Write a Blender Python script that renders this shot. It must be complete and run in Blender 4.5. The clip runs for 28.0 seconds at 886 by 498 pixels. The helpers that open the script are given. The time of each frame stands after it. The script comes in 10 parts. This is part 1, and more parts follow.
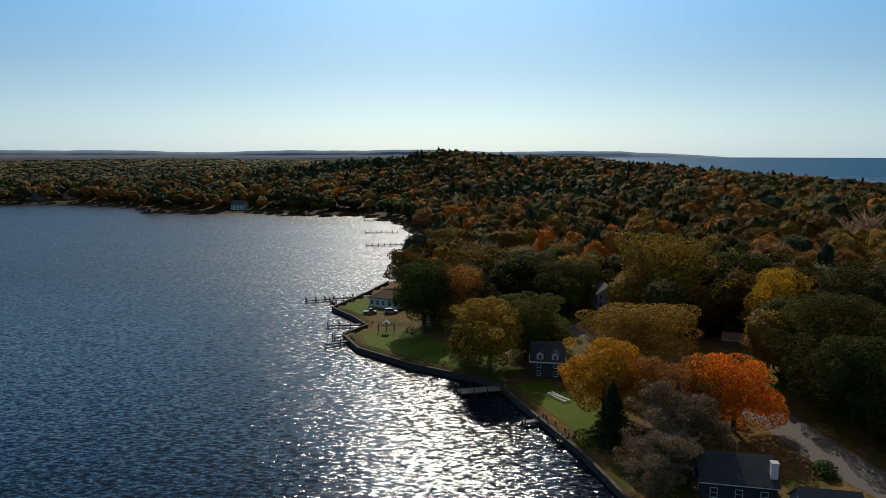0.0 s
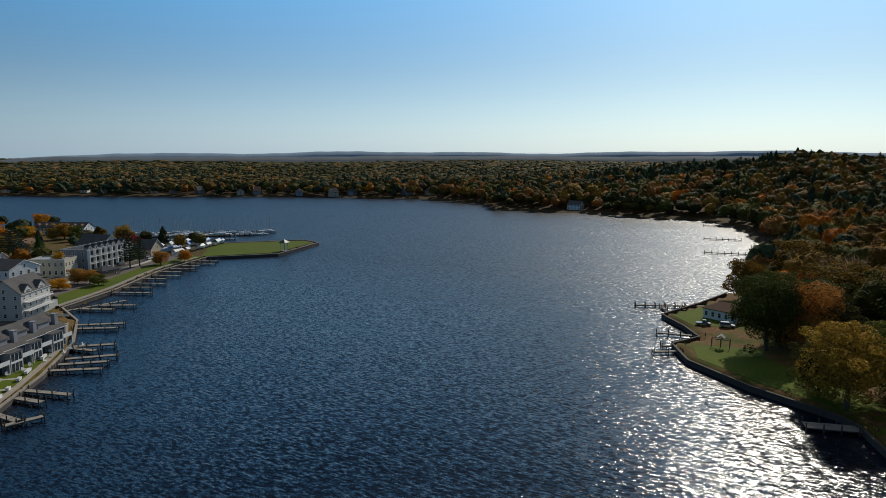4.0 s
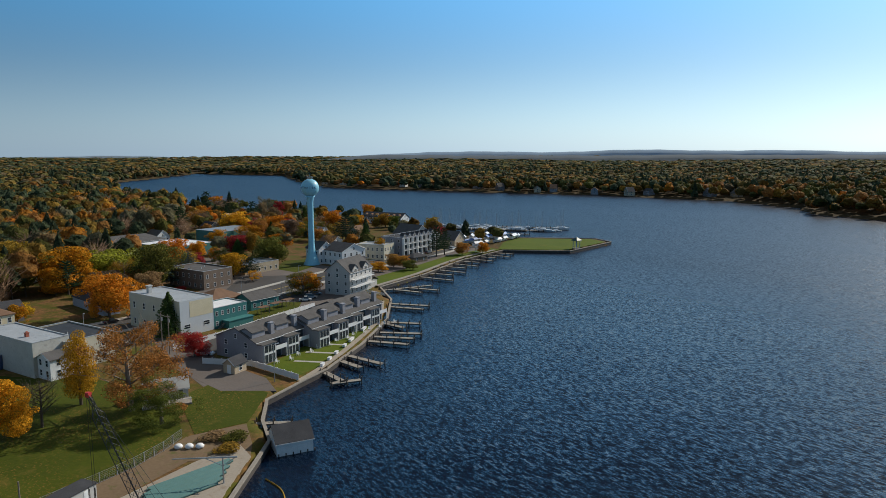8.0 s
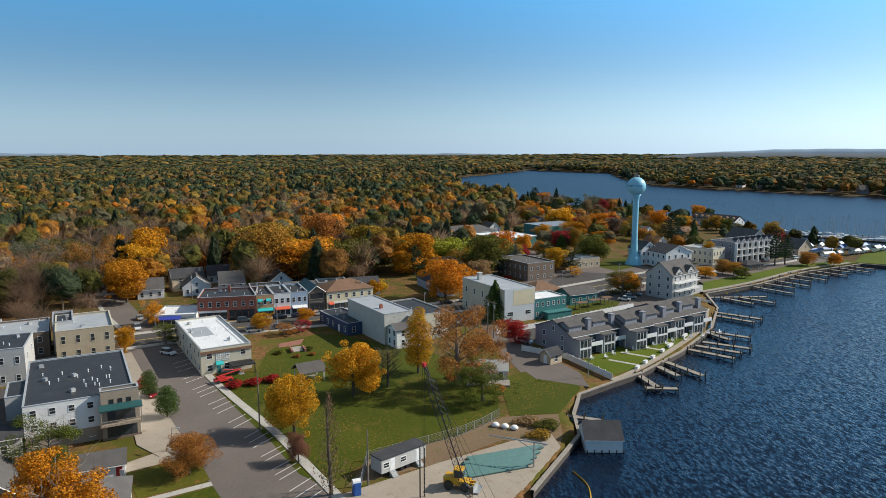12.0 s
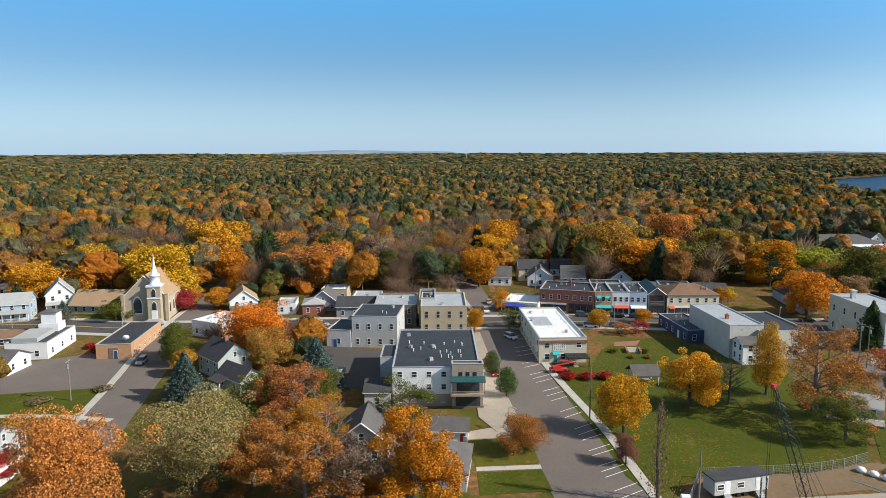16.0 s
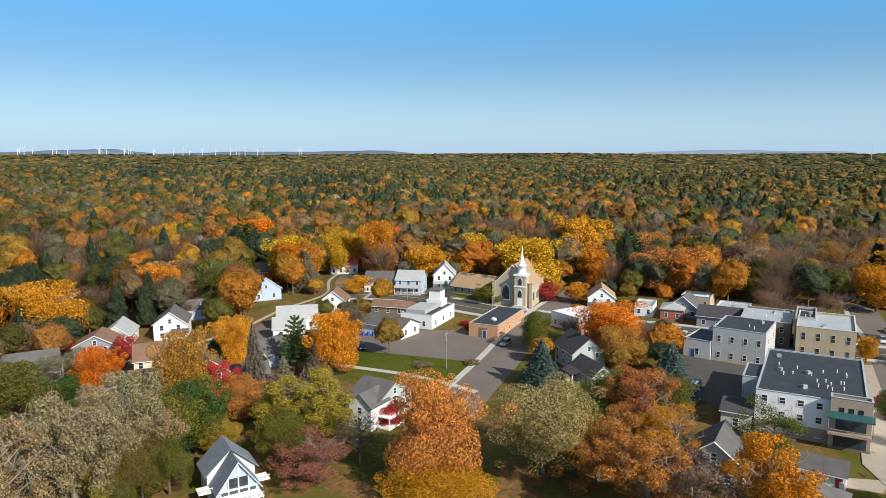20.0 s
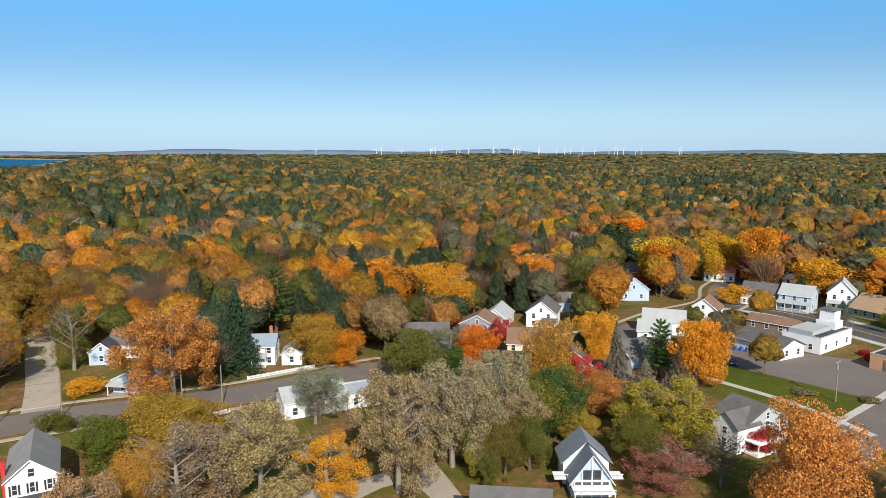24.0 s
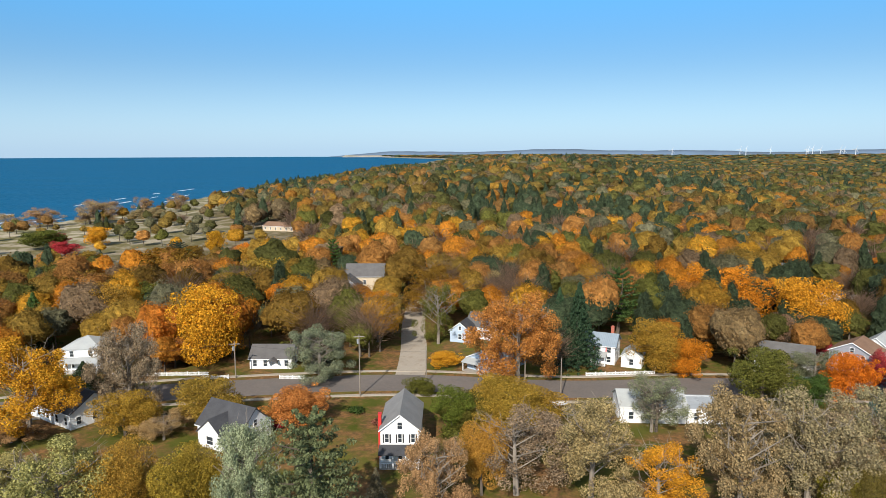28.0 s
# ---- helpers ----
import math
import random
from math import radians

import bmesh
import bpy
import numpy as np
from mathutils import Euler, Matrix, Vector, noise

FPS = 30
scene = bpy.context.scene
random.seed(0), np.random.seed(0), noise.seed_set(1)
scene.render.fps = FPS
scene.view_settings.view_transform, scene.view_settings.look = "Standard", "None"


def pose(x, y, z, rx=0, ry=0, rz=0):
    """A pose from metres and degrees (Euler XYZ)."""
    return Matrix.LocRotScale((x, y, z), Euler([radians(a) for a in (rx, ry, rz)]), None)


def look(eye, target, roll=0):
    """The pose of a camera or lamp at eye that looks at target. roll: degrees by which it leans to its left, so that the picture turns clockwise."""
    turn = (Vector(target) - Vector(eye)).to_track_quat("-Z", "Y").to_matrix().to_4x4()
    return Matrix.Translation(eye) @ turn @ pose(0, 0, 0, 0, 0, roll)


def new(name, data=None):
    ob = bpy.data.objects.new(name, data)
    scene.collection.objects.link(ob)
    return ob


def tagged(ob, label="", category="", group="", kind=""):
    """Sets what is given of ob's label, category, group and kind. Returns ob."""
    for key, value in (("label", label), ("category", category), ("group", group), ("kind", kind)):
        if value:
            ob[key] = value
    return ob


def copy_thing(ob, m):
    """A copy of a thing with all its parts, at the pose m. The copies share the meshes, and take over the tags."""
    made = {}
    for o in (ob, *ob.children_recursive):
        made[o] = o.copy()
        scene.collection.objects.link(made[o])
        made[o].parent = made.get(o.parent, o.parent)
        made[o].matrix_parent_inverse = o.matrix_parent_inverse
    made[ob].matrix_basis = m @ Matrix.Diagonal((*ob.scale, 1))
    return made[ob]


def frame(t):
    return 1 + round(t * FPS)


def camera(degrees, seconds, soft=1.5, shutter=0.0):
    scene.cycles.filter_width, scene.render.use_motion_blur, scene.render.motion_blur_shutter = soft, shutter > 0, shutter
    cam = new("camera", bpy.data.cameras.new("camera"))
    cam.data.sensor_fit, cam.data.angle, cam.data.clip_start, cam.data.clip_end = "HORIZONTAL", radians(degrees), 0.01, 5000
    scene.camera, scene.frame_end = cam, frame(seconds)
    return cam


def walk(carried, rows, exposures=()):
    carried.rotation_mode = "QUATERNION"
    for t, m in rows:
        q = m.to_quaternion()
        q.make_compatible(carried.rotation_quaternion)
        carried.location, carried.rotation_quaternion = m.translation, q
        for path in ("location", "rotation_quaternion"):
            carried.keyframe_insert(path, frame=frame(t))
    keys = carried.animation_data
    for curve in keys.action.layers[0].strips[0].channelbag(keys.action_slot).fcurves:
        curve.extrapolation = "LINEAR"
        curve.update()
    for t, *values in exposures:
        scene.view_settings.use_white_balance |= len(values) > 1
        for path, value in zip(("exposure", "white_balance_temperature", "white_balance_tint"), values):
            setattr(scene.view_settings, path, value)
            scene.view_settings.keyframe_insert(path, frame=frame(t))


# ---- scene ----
# a drone hovers over the village harbour and pans from south round by east to north-west
EYE = (0.0, 0.0, 54.0)
cam = camera(65.69, 28.0, soft=0.6)
# seconds, heading, tilt, lean
PAN = [
    (0.0, -0.15, -8.05, 0.01), (0.5, 3.55, -8.04, -0.02), (1.0, 6.79, -8.02, -0.07), (1.5, 10.29, -7.99, -0.12),
    (2.0, 14.11, -7.98, -0.12), (2.5, 17.79, -7.97, -0.10), (3.0, 21.00, -7.97, -0.09), (3.5, 24.20, -7.94, -0.08),
    (5.5, 36.13, -7.91, -0.07), (6.0, 39.12, -7.92, -0.05), (6.5, 42.22, -7.95, -0.08), (7.0, 45.33, -7.97, -0.10),
    (7.5, 48.42, -7.98, -0.10), (8.0, 51.53, -8.01, -0.11), (8.5, 54.76, -8.02, -0.12), (9.0, 58.09, -8.03, -0.13),
    (9.5, 61.46, -8.05, -0.13), (10.0, 64.82, -8.04, -0.11), (10.5, 68.22, -8.07, -0.08), (11.0, 71.55, -8.09, -0.10),
    (11.5, 74.87, -8.12, -0.13), (12.0, 78.18, -8.14, -0.16), (12.5, 81.53, -8.16, -0.18), (14.5, 95.51, -8.24, -0.25),
    (15.0, 99.11, -8.25, -0.26), (15.5, 102.71, -8.23, -0.23), (16.0, 106.44, -8.22, -0.21), (16.5, 110.12, -8.22, -0.19),
    (17.0, 113.83, -8.23, -0.17), (17.5, 117.52, -8.20, -0.18), (18.0, 121.28, -8.21, -0.17), (18.5, 124.97, -8.19, -0.19),
    (19.0, 128.68, -8.21, -0.18), (19.5, 132.46, -8.18, -0.09), (20.0, 136.26, -8.19, -0.09), (20.5, 140.03, -8.19, -0.11),
    (21.0, 143.77, -8.20, -0.14), (21.5, 147.54, -8.21, -0.15), (23.5, 162.81, -8.20, -0.15), (24.0, 166.79, -8.17, -0.14),
    (24.5, 170.51, -8.14, -0.14), (25.0, 173.98, -8.14, -0.10), (25.5, 177.39, -8.16, -0.11), (26.0, 180.74, -8.15, -0.13),
    (26.5, 184.03, -8.15, -0.15), (27.0, 187.67, -8.15, -0.16), (27.5, 191.47, -8.13, -0.15), (28.0, 195.48, -8.09, -0.12),
]
# seconds, stops, white balance
EXPOSURE = [(0.0, -0.78, 6650, 8), (3.5, -0.78, 6650, 8), (6.0, -0.56, 6650, 8), (8.5, -0.27, 6650, 8), (10.0, -0.05, 6650, 8), (12.0, 0.12, 6650, 8), (15.0, 0.34, 6650, 9), (19.0, 0.4, 6600, 9), (28.0, 0.44, 6500, 9)]
walk(cam, [(t, pose(*EYE, 90 + b, -c, a)) for t, a, b, c in PAN], EXPOSURE)

# ---- sky and sun ----
SUN_ELEVATION = 34.0
world = bpy.data.worlds.new("sky")
scene.world = world
world.use_nodes = True
wn = world.node_tree.nodes
sky = wn.new("ShaderNodeTexSky")
sky.sky_type = "NISHITA"
sky.sun_disc = False
sky.sun_elevation = radians(SUN_ELEVATION)
sky.sun_rotation = 0.0
sky.altitude = 600
sky.air_density, sky.dust_density, sky.ozone_density = 1.0, 2.0, 3.0
# a thin haze over the clear sky, paler towards the horizon
up = wn.new("ShaderNodeTexCoord")
height_of = wn.new("ShaderNodeSeparateXYZ")
veil = wn.new("ShaderNodeValToRGB")
for place, rgb in ((0.0, (10.5, 14.2, 18.6)), (0.12, (4.0, 13.6, 22.2)), (0.26, (1.2, 9.6, 20.0)), (0.45, (0.5, 4.2, 8.5)), (1.0, (0.3, 1.9, 3.8))):
    e = veil.color_ramp.elements[int(place)] if place in (0.0, 1.0) else veil.color_ramp.elements.new(place)
    e.color = (*[v / 24 for v in rgb], 1)
veil.color_ramp.interpolation = "B_SPLINE"
lift = wn.new("ShaderNodeVectorMath")
lift.operation = "SCALE"
lift.inputs["Scale"].default_value = 24
haze = wn.new("ShaderNodeMix")
haze.data_type = "RGBA"
haze.inputs[0].default_value = 0.4
world.node_tree.links.new(up.outputs["Generated"], height_of.inputs[0])
world.node_tree.links.new(height_of.outputs[2], veil.inputs[0])
world.node_tree.links.new(veil.outputs[0], lift.inputs[0])
world.node_tree.links.new(lift.outputs[0], haze.inputs[7])
clear = wn.new("ShaderNodeVectorMath")
clear.operation = "MULTIPLY"
clear.inputs[1].default_value = (0.8, 1.02, 1.18)
world.node_tree.links.new(sky.outputs[0], clear.inputs[0])
world.node_tree.links.new(clear.outputs[0], haze.inputs[6])
# the hazy air is brighter all round the sun's side
glow = wn.new("ShaderNodeMapRange")
glow.interpolation_type = "SMOOTHSTEP"
for slot, value in ((1, -0.05), (2, 0.95), (3, 1.0), (4, 1.64)):
    glow.inputs[slot].default_value = value
sunward = wn.new("ShaderNodeVectorMath")
sunward.operation = "SCALE"
world.node_tree.links.new(height_of.outputs[1], glow.inputs[0])
world.node_tree.links.new(haze.outputs[2], sunward.inputs[0])
world.node_tree.links.new(glow.outputs[0], sunward.inputs["Scale"])
# and deepens towards the zenith
deep = wn.new("ShaderNodeMapRange")
deep.interpolation_type = "SMOOTHSTEP"
for slot, value in ((1, 0.21), (2, 0.58), (3, 1.0), (4, 0.38)):
    deep.inputs[slot].default_value = value
zenith = wn.new("ShaderNodeVectorMath")
zenith.operation = "SCALE"
world.node_tree.links.new(height_of.outputs[2], deep.inputs[0])
world.node_tree.links.new(sunward.outputs[0], zenith.inputs[0])
world.node_tree.links.new(deep.outputs[0], zenith.inputs["Scale"])
world.node_tree.links.new(zenith.outputs[0], wn["Background"].inputs[0])
wn["Background"].inputs[1].default_value = 0.079
sun = new("sun", bpy.data.lights.new("sun", "SUN"))
sun.data.energy, sun.data.angle, sun.data.color = 4.9, radians(0.53), (1.0, 0.93, 0.83)
sun.matrix_world = look((0, 400 * math.cos(radians(SUN_ELEVATION)), 400 * math.sin(radians(SUN_ELEVATION))), (0, 0, 0))


# ---- materials ----
def nodes_of(name):
    m = bpy.data.materials.new(name)
    m.use_nodes = True
    nt = m.node_tree
    return m, nt, nt.nodes, nt.links, nt.nodes["Principled BSDF"]


def noise_node(nt, vec, scale, detail=4.0, rough=0.6):
    n = nt.nodes.new("ShaderNodeTexNoise")
    n.inputs["Scale"].default_value, n.inputs["Detail"].default_value, n.inputs["Roughness"].default_value = scale, detail, rough
    nt.links.new(vec, n.inputs["Vector"])
    return n.outputs["Fac"]


def mix_col(nt, fac, a, b, mode="MIX"):
    n = nt.nodes.new("ShaderNodeMix")
    n.data_type, n.blend_type = "RGBA", mode
    for sock, v in ((n.inputs[0], fac), (n.inputs[6], a), (n.inputs[7], b)):
        if hasattr(v, "is_linked"):
            nt.links.new(v, sock)
        elif isinstance(v, (int, float)):
            sock.default_value = v
        else:
            sock.default_value = (*v, 1.0)
    return n.outputs[2]


def ramp(nt, fac, lo, hi):
    n = nt.nodes.new("ShaderNodeMapRange")
    n.inputs[1].default_value, n.inputs[2].default_value = lo, hi
    nt.links.new(fac, n.inputs[0])
    return n.outputs[0]


def bump(nt, height, strength, dist):
    n = nt.nodes.new("ShaderNodeBump")
    n.inputs["Strength"].default_value, n.inputs["Distance"].default_value = strength, dist
    nt.links.new(height, n.inputs["Height"])
    return n.outputs[0]


def surface(name, dark, light, rough=0.8, coarse=0.15, fine=3.0, relief=0.02, metal=0.0, stain=None, stripes=None, litter=None):
    """A worn surface: two noises over two tones, fine relief; stripes: (axis, per metre) for boards, ribs and courses."""
    m, nt, ns, ln, p = nodes_of(name)
    co = ns.new("ShaderNodeTexCoord").outputs["Object"]
    a, b = noise_node(nt, co, coarse, 3), noise_node(nt, co, fine, 5)
    f = mix_col(nt, 0.5, a, b)
    c = mix_col(nt, ramp(nt, f, 0.32, 0.68), dark, light)
    if stain:
        c = mix_col(nt, ramp(nt, noise_node(nt, co, coarse * 3.3, 6, 0.7), 0.55, 0.72), c, stain)
    if litter:
        few = mix_col(nt, ramp(nt, noise_node(nt, co, 0.07, 2), 0.38, 0.6), (0, 0, 0), (1, 1, 1))
        spots = mix_col(nt, ramp(nt, noise_node(nt, co, 1.9, 4, 0.75), 0.55, 0.65), (0, 0, 0), few)
        c = mix_col(nt, spots, c, litter)
    h = b
    if stripes:
        axis, per = stripes
        sx = ns.new("ShaderNodeSeparateXYZ")
        ln.new(co, sx.inputs[0])
        mu = ns.new("ShaderNodeMath")
        mu.operation = "MULTIPLY"
        mu.inputs[1].default_value = per
        ln.new(sx.outputs[axis], mu.inputs[0])
        fr = ns.new("ShaderNodeMath")
        fr.operation = "FRACT"
        ln.new(mu.outputs[0], fr.inputs[0])
        h = fr.outputs[0]
        c = mix_col(nt, ramp(nt, h, 0.0, 0.16), tuple(v * 0.72 for v in dark), c)
    ln.new(c, p.inputs["Base Color"])
    p.inputs["Roughness"].default_value, p.inputs["Metallic"].default_value = rough, metal
    if rough >= 0.85:
        p.inputs["Specular IOR Level"].default_value = 0.15
    ln.new(bump(nt, h, 0.6, relief), p.inputs["Normal"])
    return m


def brick_surface(name, c1, c2, mortar, w=0.22, h=0.075):
    m, nt, ns, ln, p = nodes_of(name)
    co = ns.new("ShaderNodeTexCoord").outputs["Object"]
    mp = ns.new("ShaderNodeVectorMath")
    sx, cx = ns.new("ShaderNodeSeparateXYZ"), ns.new("ShaderNodeCombineXYZ")
    ln.new(co, sx.inputs[0])
    ad = ns.new("ShaderNodeMath")
    ln.new(sx.outputs[0], ad.inputs[0]), ln.new(sx.outputs[1], ad.inputs[1])
    ln.new(ad.outputs[0], cx.inputs[0]), ln.new(sx.outputs[2], cx.inputs[1])
    b = ns.new("ShaderNodeTexBrick")
    b.inputs["Scale"].default_value = 1.0
    b.inputs["Brick Width"].default_value, b.inputs["Row Height"].default_value, b.inputs["Mortar Size"].default_value = w, h, 0.008
    for k, v in (("Color1", c1), ("Color2", c2), ("Mortar", mortar)):
        b.inputs[k].default_value = (*v, 1)
    ln.new(cx.outputs[0], b.inputs["Vector"])
    c = mix_col(nt, ramp(nt, noise_node(nt, co, 0.5, 5), 0.35, 0.7), b.outputs[0], tuple(0.8 * v for v in c1))
    ln.new(c, p.inputs["Base Color"])
    p.inputs["Roughness"].default_value = 0.9
    return m


def leaf_material(name, source):
    """Leaves: light passes through; the tone comes from the tree (object colour) or from the mesh's own tint."""
    m, nt, ns, ln, p = nodes_of(name)
    if source == "object":
        base = ns.new("ShaderNodeObjectInfo").outputs["Color"]
        rnd = ns.new("ShaderNodeNewGeometry").outputs["Random Per Island"]
        dark = mix_col(nt, 1.0, base, (0.36, 0.39, 0.4), "MULTIPLY")
        pale = mix_col(nt, 1.0, base, (1.3, 1.3, 1.25), "MULTIPLY")
        c = mix_col(nt, ramp(nt, rnd, 0.0, 0.6), dark, base)
        c = mix_col(nt, ramp(nt, rnd, 0.55, 1.0), c, pale)
    else:
        at = ns.new("ShaderNodeAttribute")
        at.attribute_name = "tint"
        co = ns.new("ShaderNodeTexCoord").outputs["Object"]
        clump = noise_node(nt, co, 0.85, 5, 0.75)
        c = mix_col(nt, ramp(nt, clump, 0.36, 0.66), mix_col(nt, 1.0, at.outputs["Color"], (0.55, 0.56, 0.6), "MULTIPLY"), mix_col(nt, 1.0, at.outputs["Color"], (1.3, 1.26, 1.15), "MULTIPLY"))
        facing = ns.new("ShaderNodeAttribute")
        facing.attribute_name = "facing"
        relief = ns.new("ShaderNodeBump")
        relief.inputs["Strength"].default_value, relief.inputs["Distance"].default_value = 1.0, 1.3
        ln.new(clump, relief.inputs["Height"]), ln.new(facing.outputs["Vector"], relief.inputs["Normal"])
        ln.new(relief.outputs[0], p.inputs["Normal"])
    ln.new(c, p.inputs["Base Color"])
    p.inputs["Roughness"].default_value = 0.75
    p.inputs["Specular IOR Level"].default_value = 0.06
    tr = ns.new("ShaderNodeBsdfTranslucent")
    ln.new(c, tr.inputs[0])
    mx = ns.new("ShaderNodeMixShader")
    mx.inputs[0].default_value = 0.3
    ln.new(p.outputs[0], mx.inputs[1]), ln.new(tr.outputs[0], mx.inputs[2])
    ln.new(mx.outputs[0], ns["Material Output"].inputs[0])
    return m


def water_material(name, deep, wave, slope, rough, shine=0.4, caps=False, far_slope=1.0, far_rough=0.0):
    """Rippled water: facets that lean by a few degrees, in patches of more and less wind; slope and roughness change
    along +y to fit the far glitter to the camera's view.
    """
    m, nt, ns, ln, p = nodes_of(name)
    co = ns.new("ShaderNodeTexCoord").outputs["Object"]
    mp = ns.new("ShaderNodeMapping")
    mp.inputs["Rotation"].default_value, mp.inputs["Scale"].default_value = (0, 0, radians(25)), (0.55, 1.3, 1.0)
    ln.new(co, mp.inputs[0])
    v = mp.outputs[0]
    tex = ns.new("ShaderNodeTexNoise")
    tex.inputs["Scale"].default_value, tex.inputs["Detail"].default_value, tex.inputs["Roughness"].default_value = 1.0 / wave, 4, 0.62
    ln.new(v, tex.inputs["Vector"])
    patch = ramp(nt, noise_node(nt, v, 0.012, 4), 0.3, 0.7)
    wind = ns.new("ShaderNodeMath")
    wind.operation = "MULTIPLY_ADD"
    wind.inputs[1].default_value, wind.inputs[2].default_value = 0.6 * slope, 0.7 * slope
    ln.new(patch, wind.inputs[0])

    def vec(op, a, b):
        n = ns.new("ShaderNodeVectorMath")
        n.operation = op
        for sock, q in zip(n.inputs, (a, b)):
            if isinstance(q, tuple):
                sock.default_value = q
            elif q is not None:
                ln.new(q, sock)
        return n.outputs[0]

    fine = ns.new("ShaderNodeTexNoise")
    fine.inputs["Scale"].default_value, fine.inputs["Detail"].default_value, fine.inputs["Roughness"].default_value = 3.7 / wave, 2, 0.6
    ln.new(v, fine.inputs["Vector"])
    both = vec("ADD", vec("MULTIPLY", vec("SUBTRACT", tex.outputs["Color"], (0.5, 0.5, 0.5)), (0.85, 1.0, 0)), vec("MULTIPLY", vec("SUBTRACT", fine.outputs["Color"], (0.5, 0.5, 0.5)), (0.55, 0.55, 0)))
    lean = vec("MULTIPLY", both, (1, 1, 0))
    cx = ns.new("ShaderNodeVectorMath")
    cx.operation = "SCALE"
    reach = ns.new("ShaderNodeSeparateXYZ")
    ln.new(co, reach.inputs[0])
    gust = ns.new("ShaderNodeMath")
    gust.operation = "MULTIPLY"
    far_gain = ns.new("ShaderNodeMapRange")
    for slot, value in ((1, 110), (2, 340), (3, 1.0), (4, far_slope)):
        far_gain.inputs[slot].default_value = value
    ln.new(reach.outputs[1], far_gain.inputs[0])
    ln.new(wind.outputs[0], gust.inputs[0]), ln.new(far_gain.outputs[0], gust.inputs[1])
    ln.new(lean, cx.inputs[0]), ln.new(gust.outputs[0], cx.inputs["Scale"])
    ln.new(vec("NORMALIZE", vec("ADD", cx.outputs[0], (0, 0, 1)), None), p.inputs["Normal"])
    c = mix_col(nt, patch, deep, tuple(q * 1.25 for q in deep))
    if caps:
        cap = ramp(nt, noise_node(nt, v, 0.09, 6, 0.75), 0.735, 0.76)
        c = mix_col(nt, cap, c, (0.75, 0.78, 0.8))
    ln.new(c, p.inputs["Base Color"])
    far_roughness = ns.new("ShaderNodeMapRange")
    for slot, value in ((1, 110), (2, 300), (3, rough), (4, far_rough or rough)):
        far_roughness.inputs[slot].default_value = value
    ln.new(reach.outputs[1], far_roughness.inputs[0]), ln.new(far_roughness.outputs[0], p.inputs["Roughness"])
    p.inputs["IOR"].default_value = 1.33
    p.inputs["Specular IOR Level"].default_value = shine
    return m


WHITE = surface("white_siding", (0.66, 0.66, 0.65), (0.8, 0.8, 0.79), 0.6, 0.3, 5, 0.01, stripes=(2, 5.0))
WHITE_TRIM = surface("white_trim", (0.7, 0.7, 0.69), (0.82, 0.82, 0.81), 0.5, 0.5, 5, 0.004)
GREY_SIDING = surface("grey_siding", (0.23, 0.23, 0.26), (0.3, 0.3, 0.33), 0.7, 0.3, 5, 0.01, stripes=(2, 5.5))
PALE_GREY = surface("pale_grey_siding", (0.42, 0.41, 0.39), (0.52, 0.51, 0.49), 0.7, 0.3, 5, 0.01, stripes=(2, 5.5))
BLUE_SIDING = surface("pale_blue_siding", (0.34, 0.43, 0.54), (0.42, 0.5, 0.6), 0.7, 0.3, 5, 0.01, stripes=(2, 5.5))
SAGE = surface("sage_siding", (0.33, 0.37, 0.36), (0.42, 0.46, 0.44), 0.7, 0.3, 5, 0.01, stripes=(2, 5.5))
DARK_SIDING = surface("charcoal_and_shaded_siding", (0.035, 0.036, 0.04), (0.055, 0.055, 0.06), 0.7, 0.3, 5, 0.01, stripes=(2, 5.5))
NAVY = surface("navy_siding", (0.03, 0.05, 0.11), (0.05, 0.075, 0.15), 0.6, 0.3, 5, 0.01, stripes=(2, 5.5))
TEAL = surface("teal_siding", (0.03, 0.15, 0.15), (0.045, 0.2, 0.19), 0.6, 0.3, 5, 0.01, stripes=(2, 5.5))
YELLOW = surface("cream_siding", (0.58, 0.5, 0.33), (0.68, 0.6, 0.42), 0.7, 0.3, 5, 0.01, stripes=(2, 5.5))
CREAM = surface("cream_stucco", (0.48, 0.44, 0.34), (0.57, 0.53, 0.42), 0.85, 0.25, 4, 0.006, stain=(0.45, 0.42, 0.35))
STUCCO = surface("weathered_stucco", (0.42, 0.41, 0.37), (0.56, 0.55, 0.5), 0.9, 0.3, 3, 0.01, stain=(0.33, 0.31, 0.28))
METAL_WALL = surface("ribbed_metal_wall", (0.5, 0.53, 0.55), (0.6, 0.62, 0.63), 0.45, 0.2, 4, 0.015, stripes=(1, 2.5))
RED_SIDING = surface("red_siding", (0.32, 0.035, 0.03), (0.42, 0.06, 0.05), 0.7, 0.3, 5, 0.01, stripes=(2, 5.5))
TAN_SIDING = surface("tan_siding", (0.45, 0.35, 0.24), (0.55, 0.45, 0.32), 0.7, 0.3, 5, 0.01, stripes=(2, 5.5))
RED_BRICK = brick_surface("red_brick", (0.4, 0.1, 0.055), (0.31, 0.075, 0.045), (0.34, 0.27, 0.22))
TAN_BRICK = brick_surface("tan_brick", (0.46, 0.37, 0.25), (0.39, 0.31, 0.2), (0.45, 0.41, 0.34))
ORANGE_BRICK = brick_surface("orange_brick", (0.55, 0.29, 0.14), (0.47, 0.24, 0.11), (0.45, 0.35, 0.27))
BROWN_BRICK = brick_surface("brown_brick", (0.2, 0.14, 0.1), (0.16, 0.11, 0.08), (0.25, 0.21, 0.18))
